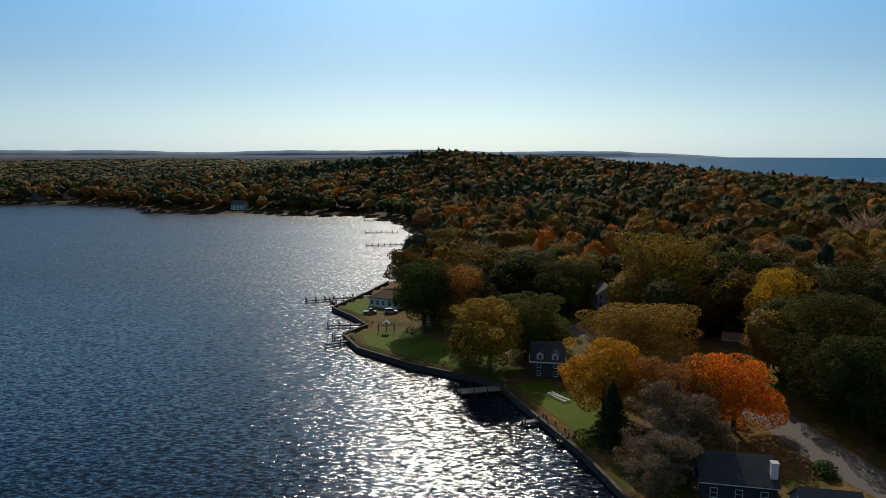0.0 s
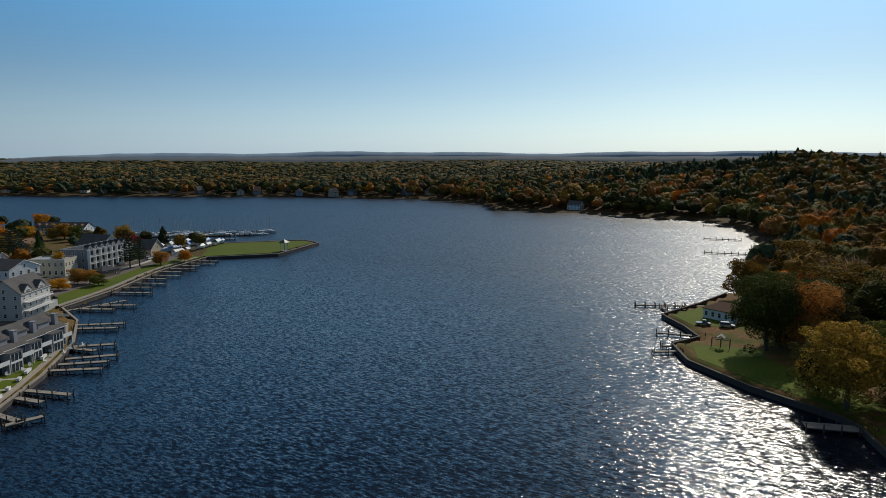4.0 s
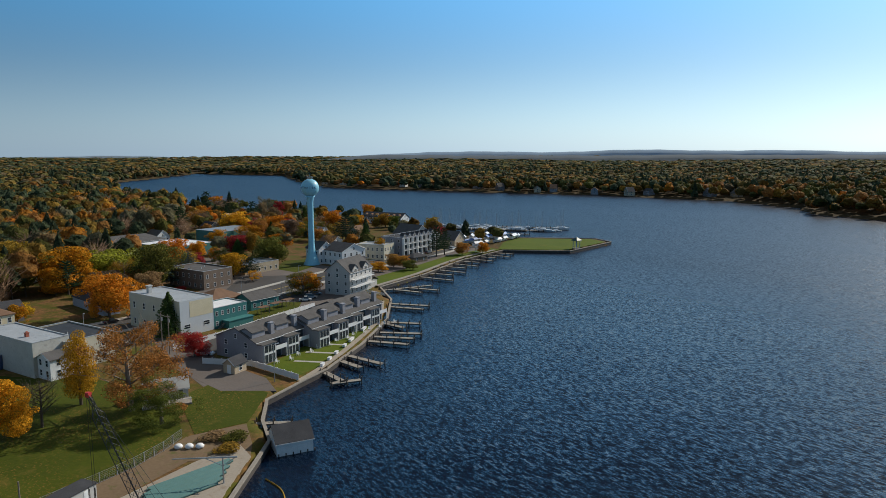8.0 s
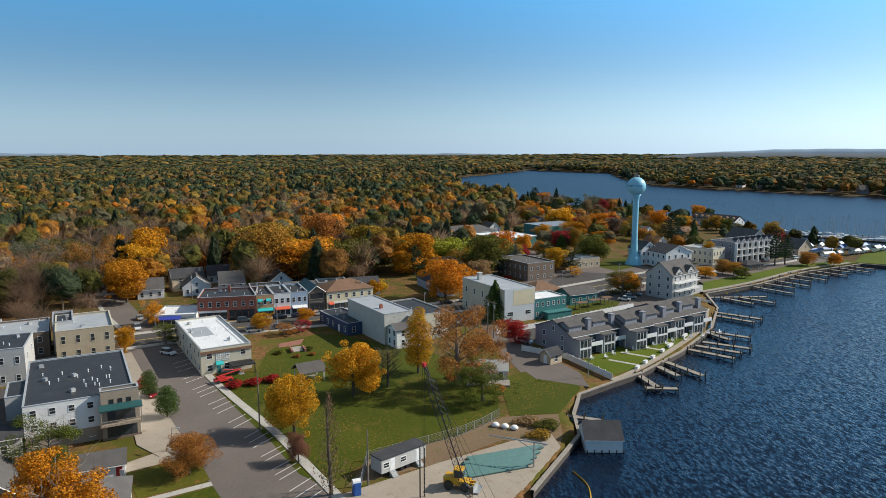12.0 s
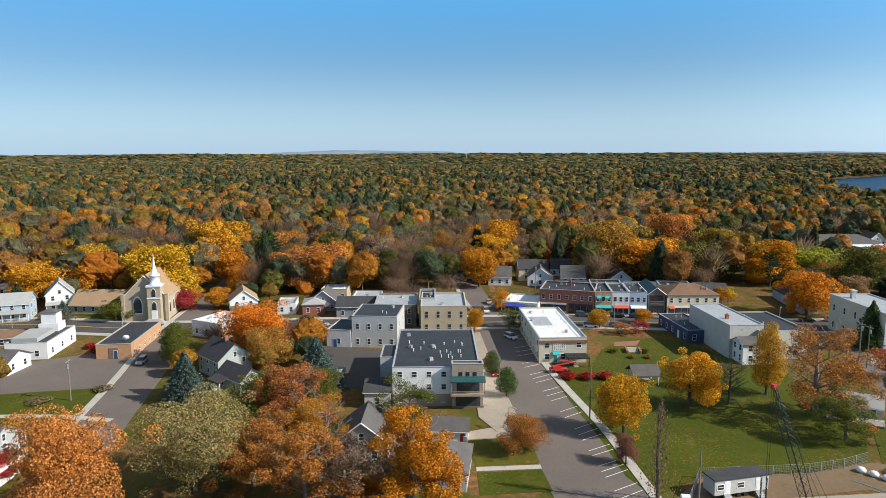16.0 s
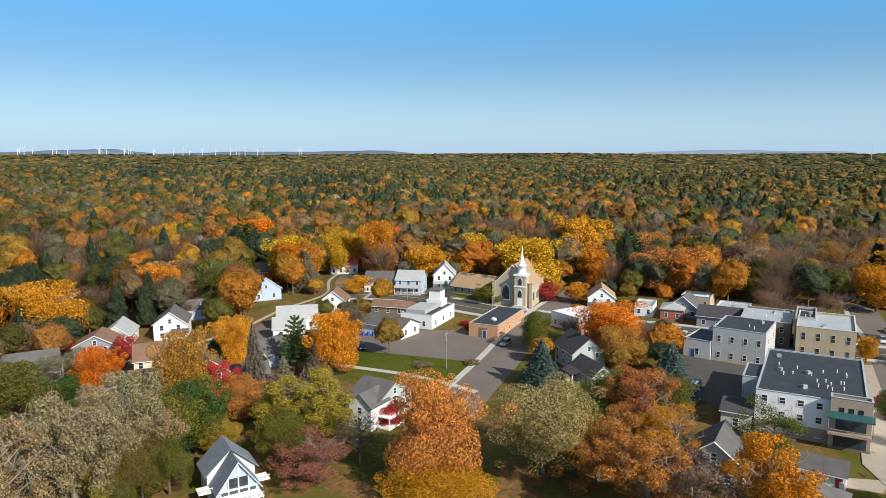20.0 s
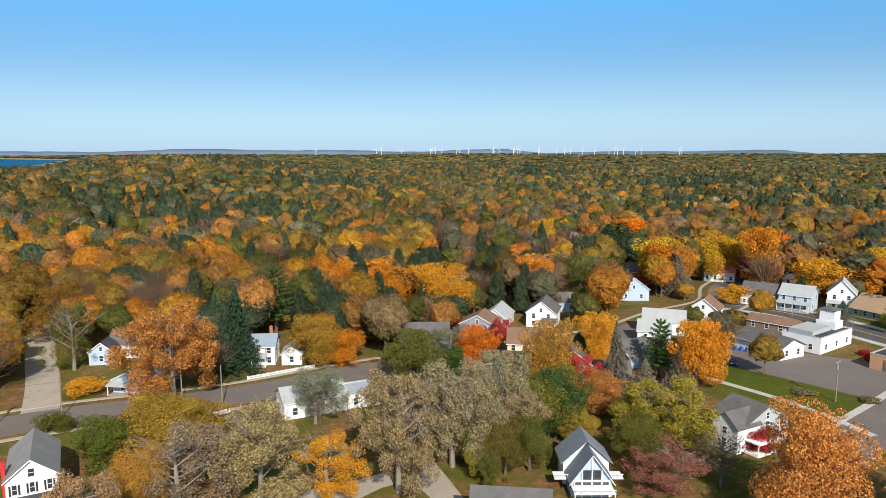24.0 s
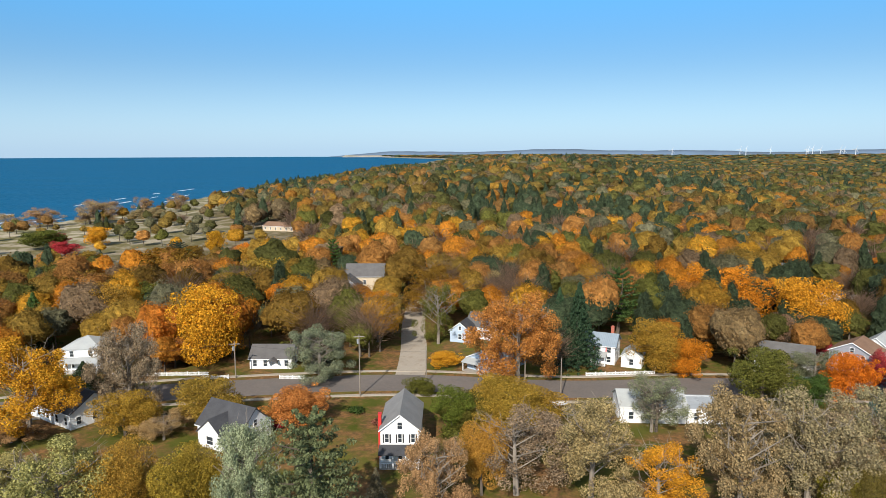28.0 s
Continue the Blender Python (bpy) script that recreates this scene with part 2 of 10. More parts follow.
SHINGLE_GREY = surface("grey_shingles", (0.085, 0.08, 0.078), (0.14, 0.133, 0.13), 0.9, 0.4, 7, 0.02)
SHINGLE_DARK = surface("charcoal_shingles", (0.045, 0.045, 0.05), (0.08, 0.08, 0.085), 0.9, 0.4, 7, 0.02)
SHINGLE_BROWN = surface("brown_shingles", (0.15, 0.09, 0.06), (0.24, 0.145, 0.095), 0.9, 0.4, 7, 0.02)
SHINGLE_TAN = surface("tan_shingles", (0.3, 0.2, 0.12), (0.38, 0.26, 0.16), 0.9, 0.4, 7, 0.02)
SLATE = surface("blue_grey_slates", (0.13, 0.15, 0.18), (0.19, 0.21, 0.25), 0.8, 0.4, 7, 0.02)
SHINGLE_RED = surface("red_metal_roof", (0.33, 0.07, 0.04), (0.42, 0.1, 0.06), 0.5, 0.4, 5, 0.02)
SHINGLE_MID = surface("weathered_grey_shingles", (0.17, 0.165, 0.16), (0.25, 0.24, 0.23), 0.9, 0.4, 7, 0.02)
SHINGLE_PALE = surface("pale_grey_shingles", (0.3, 0.31, 0.31), (0.4, 0.41, 0.4), 0.85, 0.4, 7, 0.02)
ROOF_WHITE = surface("white_membrane", (0.68, 0.69, 0.7), (0.82, 0.82, 0.82), 0.6, 0.25, 3, 0.01, stain=(0.5, 0.5, 0.5))
ROOF_BLACK = surface("black_membrane", (0.02, 0.021, 0.024), (0.042, 0.043, 0.047), 0.65, 0.2, 3, 0.01, stain=(0.06, 0.06, 0.062))
ROOF_SILVER = surface("silver_roofing", (0.3, 0.32, 0.34), (0.42, 0.44, 0.46), 0.6, 0.3, 3, 0.01, stain=(0.22, 0.23, 0.24))
ROOF_TEAL = surface("dark_green_metal_roof", (0.015, 0.07, 0.075), (0.025, 0.1, 0.1), 0.45, 0.4, 5, 0.02, stripes=(0, 2.2))
ROOF_BLUEGREY = surface("blue_grey_metal_roof", (0.2, 0.25, 0.3), (0.28, 0.33, 0.38), 0.45, 0.4, 5, 0.02, stripes=(0, 2.2))
ASPHALT = surface("asphalt", (0.065, 0.06, 0.058), (0.1, 0.094, 0.09), 0.95, 0.08, 2.5, 0.01, stain=(0.06, 0.058, 0.058))
ASPHALT_PALE = surface("worn_asphalt", (0.125, 0.106, 0.096), (0.175, 0.15, 0.135), 0.95, 0.07, 2.0, 0.01, stain=(0.13, 0.12, 0.115))
CONCRETE = surface("concrete", (0.36, 0.34, 0.31), (0.48, 0.46, 0.42), 0.9, 0.2, 2.5, 0.01, stain=(0.28, 0.26, 0.23))
SAND_CONCRETE = surface("sandy_concrete", (0.3, 0.255, 0.205), (0.38, 0.33, 0.27), 0.95, 0.15, 2.0, 0.02, stain=(0.25, 0.19, 0.14))
BRICK_PAVING = surface("brick_paving", (0.25, 0.11, 0.08), (0.33, 0.16, 0.12), 0.9, 0.3, 4, 0.01)
LAWN = surface("lawn", (0.036, 0.052, 0.003), (0.072, 0.086, 0.006), 0.95, 0.05, 1.2, 0.05, stain=(0.105, 0.09, 0.014), litter=(0.24, 0.13, 0.03))
# brighter green than LAWN, without the leaf litter
SHORE_LAWN = surface("bright_green_lawn", (0.06, 0.095, 0.006), (0.11, 0.14, 0.012), 0.95, 0.05, 1.2, 0.05, stain=(0.13, 0.12, 0.02))
DRY_LAWN = surface("leaf_strewn_lawn", (0.065, 0.075, 0.006), (0.115, 0.105, 0.015), 0.95, 0.06, 1.5, 0.05, stain=(0.26, 0.12, 0.035))
DIRT = surface("bare_soil", (0.15, 0.1, 0.06), (0.22, 0.155, 0.095), 0.95, 0.1, 1.5, 0.05, stain=(0.1, 0.11, 0.03))
PAINT_WHITE = surface("road_paint", (0.6, 0.6, 0.58), (0.75, 0.75, 0.73), 0.7, 1.0, 6, 0.002)
PAINT_YELLOW = surface("yellow_road_paint", (0.55, 0.36, 0.04), (0.65, 0.43, 0.06), 0.7, 1.0, 6, 0.002)
TIMBER = surface("weathered_timber", (0.24, 0.21, 0.18), (0.38, 0.34, 0.29), 0.9, 0.6, 5, 0.01, stripes=(0, 6.0))
DARK_TIMBER = surface("wet_piling_timber", (0.06, 0.05, 0.04), (0.12, 0.1, 0.085), 0.85, 0.6, 6, 0.01)
STEEL = surface("galvanised_steel", (0.35, 0.36, 0.37), (0.5, 0.51, 0.52), 0.45, 0.8, 6, 0.003, metal=0.6)
RUST_STEEL = surface("dark_sheet_piling", (0.05, 0.04, 0.035), (0.09, 0.075, 0.065), 0.8, 0.4, 3, 0.02)
TOWER_BLUE = surface("pale_blue_tank_paint", (0.22, 0.52, 0.66), (0.28, 0.6, 0.74), 0.4, 0.12, 2, 0.004)
GLASS = surface("dark_window_glass", (0.02, 0.025, 0.03), (0.05, 0.06, 0.07), 0.08, 0.4, 1, 0.0)
BLACK = surface("black_paint", (0.012, 0.012, 0.013), (0.03, 0.03, 0.032), 0.5, 0.5, 5, 0.003)
BARK = surface("grey_brown_bark", (0.07, 0.055, 0.042), (0.16, 0.13, 0.1), 0.95, 0.8, 6, 0.05)
PALE_BARK = surface("pale_bark", (0.17, 0.14, 0.11), (0.28, 0.24, 0.2), 0.95, 0.8, 6, 0.04)
LEAVES = leaf_material("autumn_leaves", "object")
FOREST_LEAVES = leaf_material("woodland_leaves", "tint")
LAKE = water_material("lake_water", (0.0014, 0.006, 0.018), 0.75, 1.16, 0.12, 0.43, far_slope=1.15, far_rough=0.36)
BIG_LAKE = water_material("great_lake_water", (0.003, 0.075, 0.16), 4.0, 1.6, 0.5, 0.1, True)


def plain(name, rgb, rough=0.5, metal=0.0):
    return surface(name, tuple(v * 0.85 for v in rgb), tuple(min(1, v * 1.1) for v in rgb), rough, 0.5, 5, 0.002, metal)


# ---- mesh helpers ----
def link_mesh(name, verts, faces, material, parent=None, label="", smooth=False):
    me = bpy.data.meshes.new(name)
    me.from_pydata(verts, [], faces)
    me.materials.append(material)
    if smooth:
        me.shade_smooth()
    ob = new(name, me)
    if parent:
        ob.parent = parent
    return tagged(ob, label)


def part(name, bm, material, parent, label=""):
    me = bpy.data.meshes.new(name)
    bm.to_mesh(me)
    bm.free()
    me.materials.append(material)
    ob = new(name, me)
    ob.parent = parent
    return tagged(ob, label)


def share(name, ob, parent, m):
    """Another piece on the same mesh."""
    o = new(name, ob.data)
    o.parent = parent
    o.matrix_basis = m
    return o


def box(bm, x0, y0, z0, x1, y1, z1):
    v = [bm.verts.new(p) for p in ((x0, y0, z0), (x1, y0, z0), (x1, y1, z0), (x0, y1, z0), (x0, y0, z1), (x1, y0, z1), (x1, y1, z1), (x0, y1, z1))]
    for f in ((0, 3, 2, 1), (4, 5, 6, 7), (0, 1, 5, 4), (1, 2, 6, 5), (2, 3, 7, 6), (3, 0, 4, 7)):
        bm.faces.new([v[i] for i in f])
    return v


def boxes(*b):
    bm = bmesh.new()
    for q in b:
        box(bm, *q)
    return bm


def rod(bm, a, b, r0, r1=None, n=6):
    """A tapered round bar from a to b."""
    a, b = Vector(a), Vector(b)
    r1 = r0 if r1 is None else r1
    q = (b - a).to_track_quat("Z", "Y")
    ring = lambda c, r: [bm.verts.new(c + q @ Vector((r * math.cos(2 * math.pi * k / n), r * math.sin(2 * math.pi * k / n), 0))) for k in range(n)]
    u, v = ring(a, r0), ring(b, r1)
    for k in range(n):
        bm.faces.new((u[k], u[(k + 1) % n], v[(k + 1) % n], v[k]))
    bm.faces.new(u[::-1]), bm.faces.new(v)


def lathe(bm, profile, n=24):
    rings = [[bm.verts.new((r * math.cos(2 * math.pi * k / n), r * math.sin(2 * math.pi * k / n), z)) for k in range(n)] for r, z in profile]
    for u, v in zip(rings, rings[1:]):
        for k in range(n):
            f = bm.faces.new((u[k], u[(k + 1) % n], v[(k + 1) % n], v[k]))
            f.smooth = True
    bm.faces.new(rings[0][::-1]), bm.faces.new(rings[-1])


def thing(name, label, category, m, group="", kind=""):
    ob = new(name)
    ob.matrix_world = m
    return tagged(ob, label, category, group, kind)

# ---- the land: one sheet, with the inland lake and the great lake cut into it ----
SOUTH_SHORE = [(31, 100), (27, 118), (21, 136), (15, 155), (11, 160), (-6, 171), (-22, 186), (-28, 200), (-22, 211), (-28, 223),
               (-37, 236), (-28, 260), (-21, 284), (-9, 358), (-15, 437), (-37, 548), (-70, 598), (-170, 620), (-272, 632), (-312, 695)]
FAR_SHORE = [(-396, 730), (-540, 718), (-760, 620), (-955, 540), (-1100, 565), (-1560, 735), (-1820, 620), (-1405, 335), (-1126, 245),
             (-936, 222), (-800, 215), (-680, 262), (-520, 312), (-455, 318), (-425, 300)]
TOWN_SHORE = [(-372, 292), (-325, 296), (-312, 306), (-276, 341), (-261, 336), (-251, 288), (-277, 262), (-264, 220), (-243, 180), (-231, 149),
              (-208, 139), (-184, 121), (-164, 99), (-150, 80), (-145, 70), (-139, 59), (-128, 53), (-118, 50), (-112, 45), (-99, 34)]
CLOSING_SHORE = [(-90, 22), (-50, 18), (10, 36), (33, 70)]
LAKE_LINE = np.array(SOUTH_SHORE + FAR_SHORE + TOWN_SHORE + CLOSING_SHORE, float)
WATER_Z = -1.3


def coast_x(y):
    """Where the great lake's beach runs."""
    return np.interp(y, (-4950, -3900, -2000, -760, -510, -395, 0, 400, 1080, 2400, 3700, 4950), (2300, 1080, 760, 520, 446, 446, 430, 450, 560, 760, 950, 1150))


def shore_distance(x, y):
    """Metres to the inland lake's shore; negative on the water."""
    p = np.stack([x, y], -1)
    best = np.full(x.shape, 1e9)
    inside = np.zeros(x.shape, bool)
    for a, b in zip(LAKE_LINE, np.roll(LAKE_LINE, -1, 0)):
        e = b - a
        t = np.clip(((p - a) @ e) / (e @ e), 0, 1)
        best = np.minimum(best, np.hypot(x - a[0] - t * e[0], y - a[1] - t * e[1]))
        if a[1] != b[1]:
            inside ^= ((a[1] > y) != (b[1] > y)) & (x < (b[0] - a[0]) * (y - a[1]) / (b[1] - a[1]) + a[0])
    return np.where(inside, -best, best)


def step(v, lo, hi):
    t = np.clip((v - lo) / (hi - lo), 0, 1)
    return t * t * (3 - 2 * t)


def far_rise(r):
    """Distant land and water climb gently to the eye's horizon."""
    return 20.0 * (np.clip(r - 1500, 0, None) / 3450) ** 2


def hills(x, y):
    """The wooded dunes south-west and north-west of the village, and low rolling country beyond."""
    h = 31 * np.exp(-((x - 30) / 300) ** 2 - ((y - 880) / 170) ** 2)
    h += 8 * np.exp(-((x - 5) / 45) ** 2 - ((y - 900) / 90) ** 2)
    h += 17 * np.exp(-((x - 260) / 160) ** 2 - ((y - 560) / 260) ** 2)
    h += 13 * np.exp(-((x - 190) / 90) ** 2 - ((y - 230) / 150) ** 2)
    h += 33 * np.exp(-((x - 130) / 190) ** 2 - ((y + 900) / 330) ** 2)
    h += 9 * np.exp(-((x - 190) / 110) ** 2 - ((y + 560) / 160) ** 2)
    h += 10 * np.exp(-((x + 420) / 330) ** 2 - ((y + 1300) / 400) ** 2)
    r = np.hypot(x, y)
    far = step(r, 450, 1200)
    return h + far * (2 + 3 * np.sin(x / 310 + 1.3 * np.sin(y / 520)) + 2.5 * np.sin(y / 270 + 0.8 * np.sin(x / 410)))


def land_height(x, y):
    x, y = np.asarray(x, float), np.asarray(y, float)
    s, c = shore_distance(x, y), coast_x(y) - x
    h = hills(x, y) * step(s, 2, 60) * step(c, 5, 130)
    h = h * step(s, -2.2, -0.6) - 4.5 * (1 - step(s, -2.2, -0.6))
    h = h * step(c, -8, 12) - 4.5 * (1 - step(c, -8, 12))
    return h + far_rise(np.hypot(x, y))


def polar_sheet(radii, turns, height):
    a = np.radians(turns)
    rr, aa = np.meshgrid(radii, a, indexing="ij")
    x, y = -np.sin(aa) * rr, np.cos(aa) * rr
    return x, y, height(x, y)


def grid_object(name, x, y, z, material, wrap, smooth=True):
    n, k = x.shape
    co = np.stack([x, y, z], -1).reshape(-1, 3)
    i, j = np.meshgrid(np.arange(n - 1), np.arange(k if wrap else k - 1), indexing="ij")
    q = np.stack([i * k + j, i * k + (j + 1) % k, (i + 1) * k + (j + 1) % k, (i + 1) * k + j], -1).reshape(-1, 4)
    me = bpy.data.meshes.new(name)
    me.vertices.add(len(co))
    me.vertices.foreach_set("co", co.ravel())
    me.loops.add(q.size)
    me.loops.foreach_set("vertex_index", q.ravel().astype(np.int32))
    me.polygons.add(len(q))
    me.polygons.foreach_set("loop_start", np.arange(0, q.size, 4, dtype=np.int32))
    me.update(calc_edges=True)
    me.materials.append(material)
    if smooth:
        me.shade_smooth()
    return new(name, me)


def ground_material():
    m, nt, ns, ln, p = nodes_of("autumn_ground")
    co = ns.new("ShaderNodeTexCoord").outputs["Object"]
    at = ns.new("ShaderNodeAttribute")
    at.attribute_name = "cover"
    sp = ns.new("ShaderNodeSeparateColor")
    ln.new(at.outputs["Color"], sp.inputs[0])
    grass = mix_col(nt, ramp(nt, noise_node(nt, co, 0.06, 5), 0.35, 0.65), (0.055, 0.066, 0.008), (0.105, 0.1, 0.02))
    litter = mix_col(nt, ramp(nt, noise_node(nt, co, 0.8, 6, 0.7), 0.4, 0.65), (0.11, 0.065, 0.028), (0.25, 0.125, 0.05))
    c = mix_col(nt, ramp(nt, noise_node(nt, co, 0.11, 6, 0.7), 0.42, 0.58), grass, litter)
    wood = mix_col(nt, ramp(nt, noise_node(nt, co, 0.3, 5), 0.35, 0.65), (0.045, 0.035, 0.02), (0.11, 0.075, 0.035))
    c = mix_col(nt, sp.outputs[1], c, wood)
    sand = mix_col(nt, ramp(nt, noise_node(nt, co, 0.06, 6, 0.72), 0.42, 0.54), (0.4, 0.34, 0.25), (0.16, 0.14, 0.06))
    c = mix_col(nt, sp.outputs[0], c, sand)
    ln.new(c, p.inputs["Base Color"])
    p.inputs["Roughness"].default_value, p.inputs["Specular IOR Level"].default_value = 0.95, 0.1
    ln.new(bump(nt, noise_node(nt, co, 1.2, 6), 0.6, 0.15), p.inputs["Normal"])
    return m


radii = np.concatenate([[0.5], 20 * 1.0215 ** np.arange(0, 260)])
radii = np.append(radii[radii < 4900], 4950)
gx, gy, gz = polar_sheet(radii, np.arange(0, 360, 0.72), land_height)
ground = tagged(grid_object("ground", gx, gy, gz, ground_material(), True), "autumn ground of leaf litter, grass and dune sand", "ground", kind="structure")
cover = np.zeros((gx.size, 4), np.float32)
beach = coast_x(gy) - gx
cover[:, 0] = ((1 - step(beach, 60, 170)) * step(np.hypot(gx, gy), 150, 300)).ravel()
cover[:, 0] = np.maximum(cover[:, 0], np.exp(-((gx - 330) / 130) ** 2 - ((gy + 360) / 130) ** 2).ravel())
cover[:, 1] = (step(np.hypot(gx, gy), 230, 420) * (1 - np.exp(-((gx + 420) / 190) ** 2 - ((gy - 170) / 160) ** 2))).ravel()
cover[:, 3] = 1
ground.data.attributes.new("cover", "FLOAT_COLOR", "POINT").data.foreach_set("color", cover.ravel())

lake_r = np.concatenate([[8.0], 30 * 1.06 ** np.arange(0, 73)])
wx, wy, wz = polar_sheet(lake_r, np.arange(-40, 130, 2.0), lambda x, y: WATER_Z + far_rise(np.hypot(x, y)) * 0.98)
tagged(grid_object("lake_water", wx, wy, wz, LAKE, False), "dark blue rippled lake water", "water", kind="structure")
row = np.linspace(-4940, 4940, 180)
gx2 = np.stack([coast_x(row) - 25 + (np.sqrt(np.maximum(4960 ** 2 - row ** 2, 0)) - coast_x(row) + 30).clip(30) * k for k in np.linspace(0, 1, 30) ** 1.6])
gy2 = np.broadcast_to(row, gx2.shape)
tagged(grid_object("great_lake_water", gx2, gy2, WATER_Z + far_rise(np.hypot(gx2, gy2)), BIG_LAKE, False), "blue great lake with small breaking waves", "water", kind="structure")


# ---- distant ridges behind everything, haze put into their blue base colours ----
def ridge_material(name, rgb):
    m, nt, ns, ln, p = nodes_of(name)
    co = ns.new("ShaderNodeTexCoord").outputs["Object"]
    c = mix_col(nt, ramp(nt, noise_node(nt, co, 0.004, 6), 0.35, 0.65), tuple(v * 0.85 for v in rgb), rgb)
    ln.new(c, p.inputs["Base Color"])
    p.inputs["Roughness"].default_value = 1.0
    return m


def ridge(name, radius, a0, a1, low, high, phase, material):
    """A long hill line; low and high are the heights of its crest."""
    n = 260
    a = np.radians(np.linspace(a0, a1, n))
    e = np.clip(np.minimum(np.linspace(0, 1, n), np.linspace(1, 0, n)) * 9, 0, 1)
    f = 0.5 + 0.3 * np.sin(a * 13 + phase) + 0.2 * np.sin(a * 31 + 2 * phase)
    base = far_rise(radius) - 8
    z1 = base + (low + (high - low) * f + 1.0 * np.sin(a * 97 + phase) + 0.7 * np.sin(a * 213) - base) * e
    rows_ = [(radius - 90, np.full(n, base)), (radius - 30, 0.55 * z1 + 0.45 * base), (radius, z1), (radius + 40, np.full(n, base))]
    x = np.stack([-np.sin(a) * r for r, _ in rows_])
    y = np.stack([np.cos(a) * r for r, _ in rows_])
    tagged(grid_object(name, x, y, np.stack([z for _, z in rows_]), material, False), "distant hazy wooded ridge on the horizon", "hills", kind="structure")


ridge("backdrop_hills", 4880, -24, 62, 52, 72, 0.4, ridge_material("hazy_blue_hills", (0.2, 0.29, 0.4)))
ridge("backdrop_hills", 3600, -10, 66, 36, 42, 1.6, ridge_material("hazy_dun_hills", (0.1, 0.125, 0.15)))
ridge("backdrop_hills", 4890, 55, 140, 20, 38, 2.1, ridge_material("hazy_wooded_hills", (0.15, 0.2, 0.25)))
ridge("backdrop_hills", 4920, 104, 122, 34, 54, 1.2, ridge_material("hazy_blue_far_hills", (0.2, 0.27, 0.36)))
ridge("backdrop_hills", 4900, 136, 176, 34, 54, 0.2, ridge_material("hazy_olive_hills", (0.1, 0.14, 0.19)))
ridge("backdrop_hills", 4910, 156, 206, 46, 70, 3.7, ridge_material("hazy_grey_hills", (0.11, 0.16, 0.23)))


ridge("backdrop_bluffs", 4800, 199.5, 204.0, 26, 36, 1.7, surface("pale_dune_bluff", (0.2, 0.2, 0.16), (0.46, 0.4, 0.33), 0.95, 0.012, 0.05, 0.1))


# ---- roads, pavements, lots and lawns ----
def smooth_line(points, n=8):
    p = np.array([points[0], *points, points[-1]], float)
    out = []
    for k in range(1, len(p) - 2):
        for t in np.linspace(0, 1, n, endpoint=False):
            a, b, c, d = p[k - 1:k + 3]
            out.append(0.5 * ((2 * b) + (c - a) * t + (2 * a - 5 * b + 4 * c - d) * t * t + (3 * b - a - 3 * c + d) * t ** 3))
    return np.array(out + [p[-2]])


def offset_line(line, d):
    g = np.gradient(line, axis=0)
    g /= np.linalg.norm(g, axis=1)[:, None]
    return line + np.stack([-g[:, 1], g[:, 0]], 1) * d


def ribbon(name, line, left, right, z, material, label, category="road", depth=0.3):
    """A strip with a real edge, from left to right of the line."""
    a, b = offset_line(line, left), offset_line(line, right)
    za, zb = land_height(*a.T).clip(0) + z, land_height(*b.T).clip(0) + z
    n = len(line)
    v = [(*q, h) for q, h in zip(a, za)] + [(*q, h) for q, h in zip(b, zb)] + [(*q, h - depth) for q, h in zip(a, za)] + [(*q, h - depth) for q, h in zip(b, zb)]
    f = []
    for k in range(n - 1):
        f += [(k, k + 1, n + k + 1, n + k)[::-1], (2 * n + k, 2 * n + k + 1, k + 1, k)[::-1], (n + k, n + k + 1, 3 * n + k + 1, 3 * n + k)[::-1]]
    return tagged(link_mesh(name, v, [q[::-1] for q in f] if left < right else f, material), label, category, kind="structure")


PLOTS = []


def sheet(name, points, z, material, label, category, depth=0.3):
    """A flat plot with an edge, its corners in plan."""
    PLOTS.append(points)
    n = len(points)
    v = [(x, y, z) for x, y in points] + [(x, y, z - depth) for x, y in points]
    f = [tuple(range(n))] + [(k, n + k, n + (k + 1) % n, (k + 1) % n) for k in range(n)]
    bm = bmesh.new()
    bv = [bm.verts.new(p) for p in v]
    for q in f:
        bm.faces.new([bv[i] for i in q])
    bmesh.ops.recalc_face_normals(bm, faces=bm.faces)
    me = bpy.data.meshes.new(name)
    bm.to_mesh(me)
    bm.free()
    me.materials.append(material)
    return tagged(new(name, me), label, category, kind="structure")


MAIN = smooth_line([(-150, -209), (-164, -188), (-171, -145), (-190, -95), (-207, -46), (-217, -12), (-222, 18), (-228, 46), (-240, 88), (-258, 128), (-277, 170), (-288, 205), (-300, 238), (-330, 270)])
NORTH_ROAD = smooth_line([(190, -60), (140, -98), (112, -120), (90, -132), (52, -147), (13, -153), (-20, -164), (-60, -172), (-95, -180), (-122, -196), (-150, -209), (-172, -236), (-215, -262), (-300, -300)])
NORTH_LANE = smooth_line([(50, -150), (56, -172), (66, -203), (74, -235)])
CHURCH_STREET = smooth_line([(-78, -88), (-107, -103), (-130, -114), (-168, -133), (-214, -151), (-260, -170), (-330, -196)])
PARK_STREET = smooth_line([(-96, -2), (-112, -8), (-128, -14), (-150, -24), (-172, -33), (-200, -41), (-214, -46)])
EAST_STREET = smooth_line([(-214, -46), (-245, -60), (-273, -71), (-340, -98)])
CONDO_STREET = smooth_line([(-246, 70), (-224, 61), (-200, 59), (-184, 58), (-166, 57), (-150, 57)])
WEST_ROAD = smooth_line([(79, 84), (69.5, 108), (66, 134), (58, 166), (48, 190), (36, 206), (22, 222)])
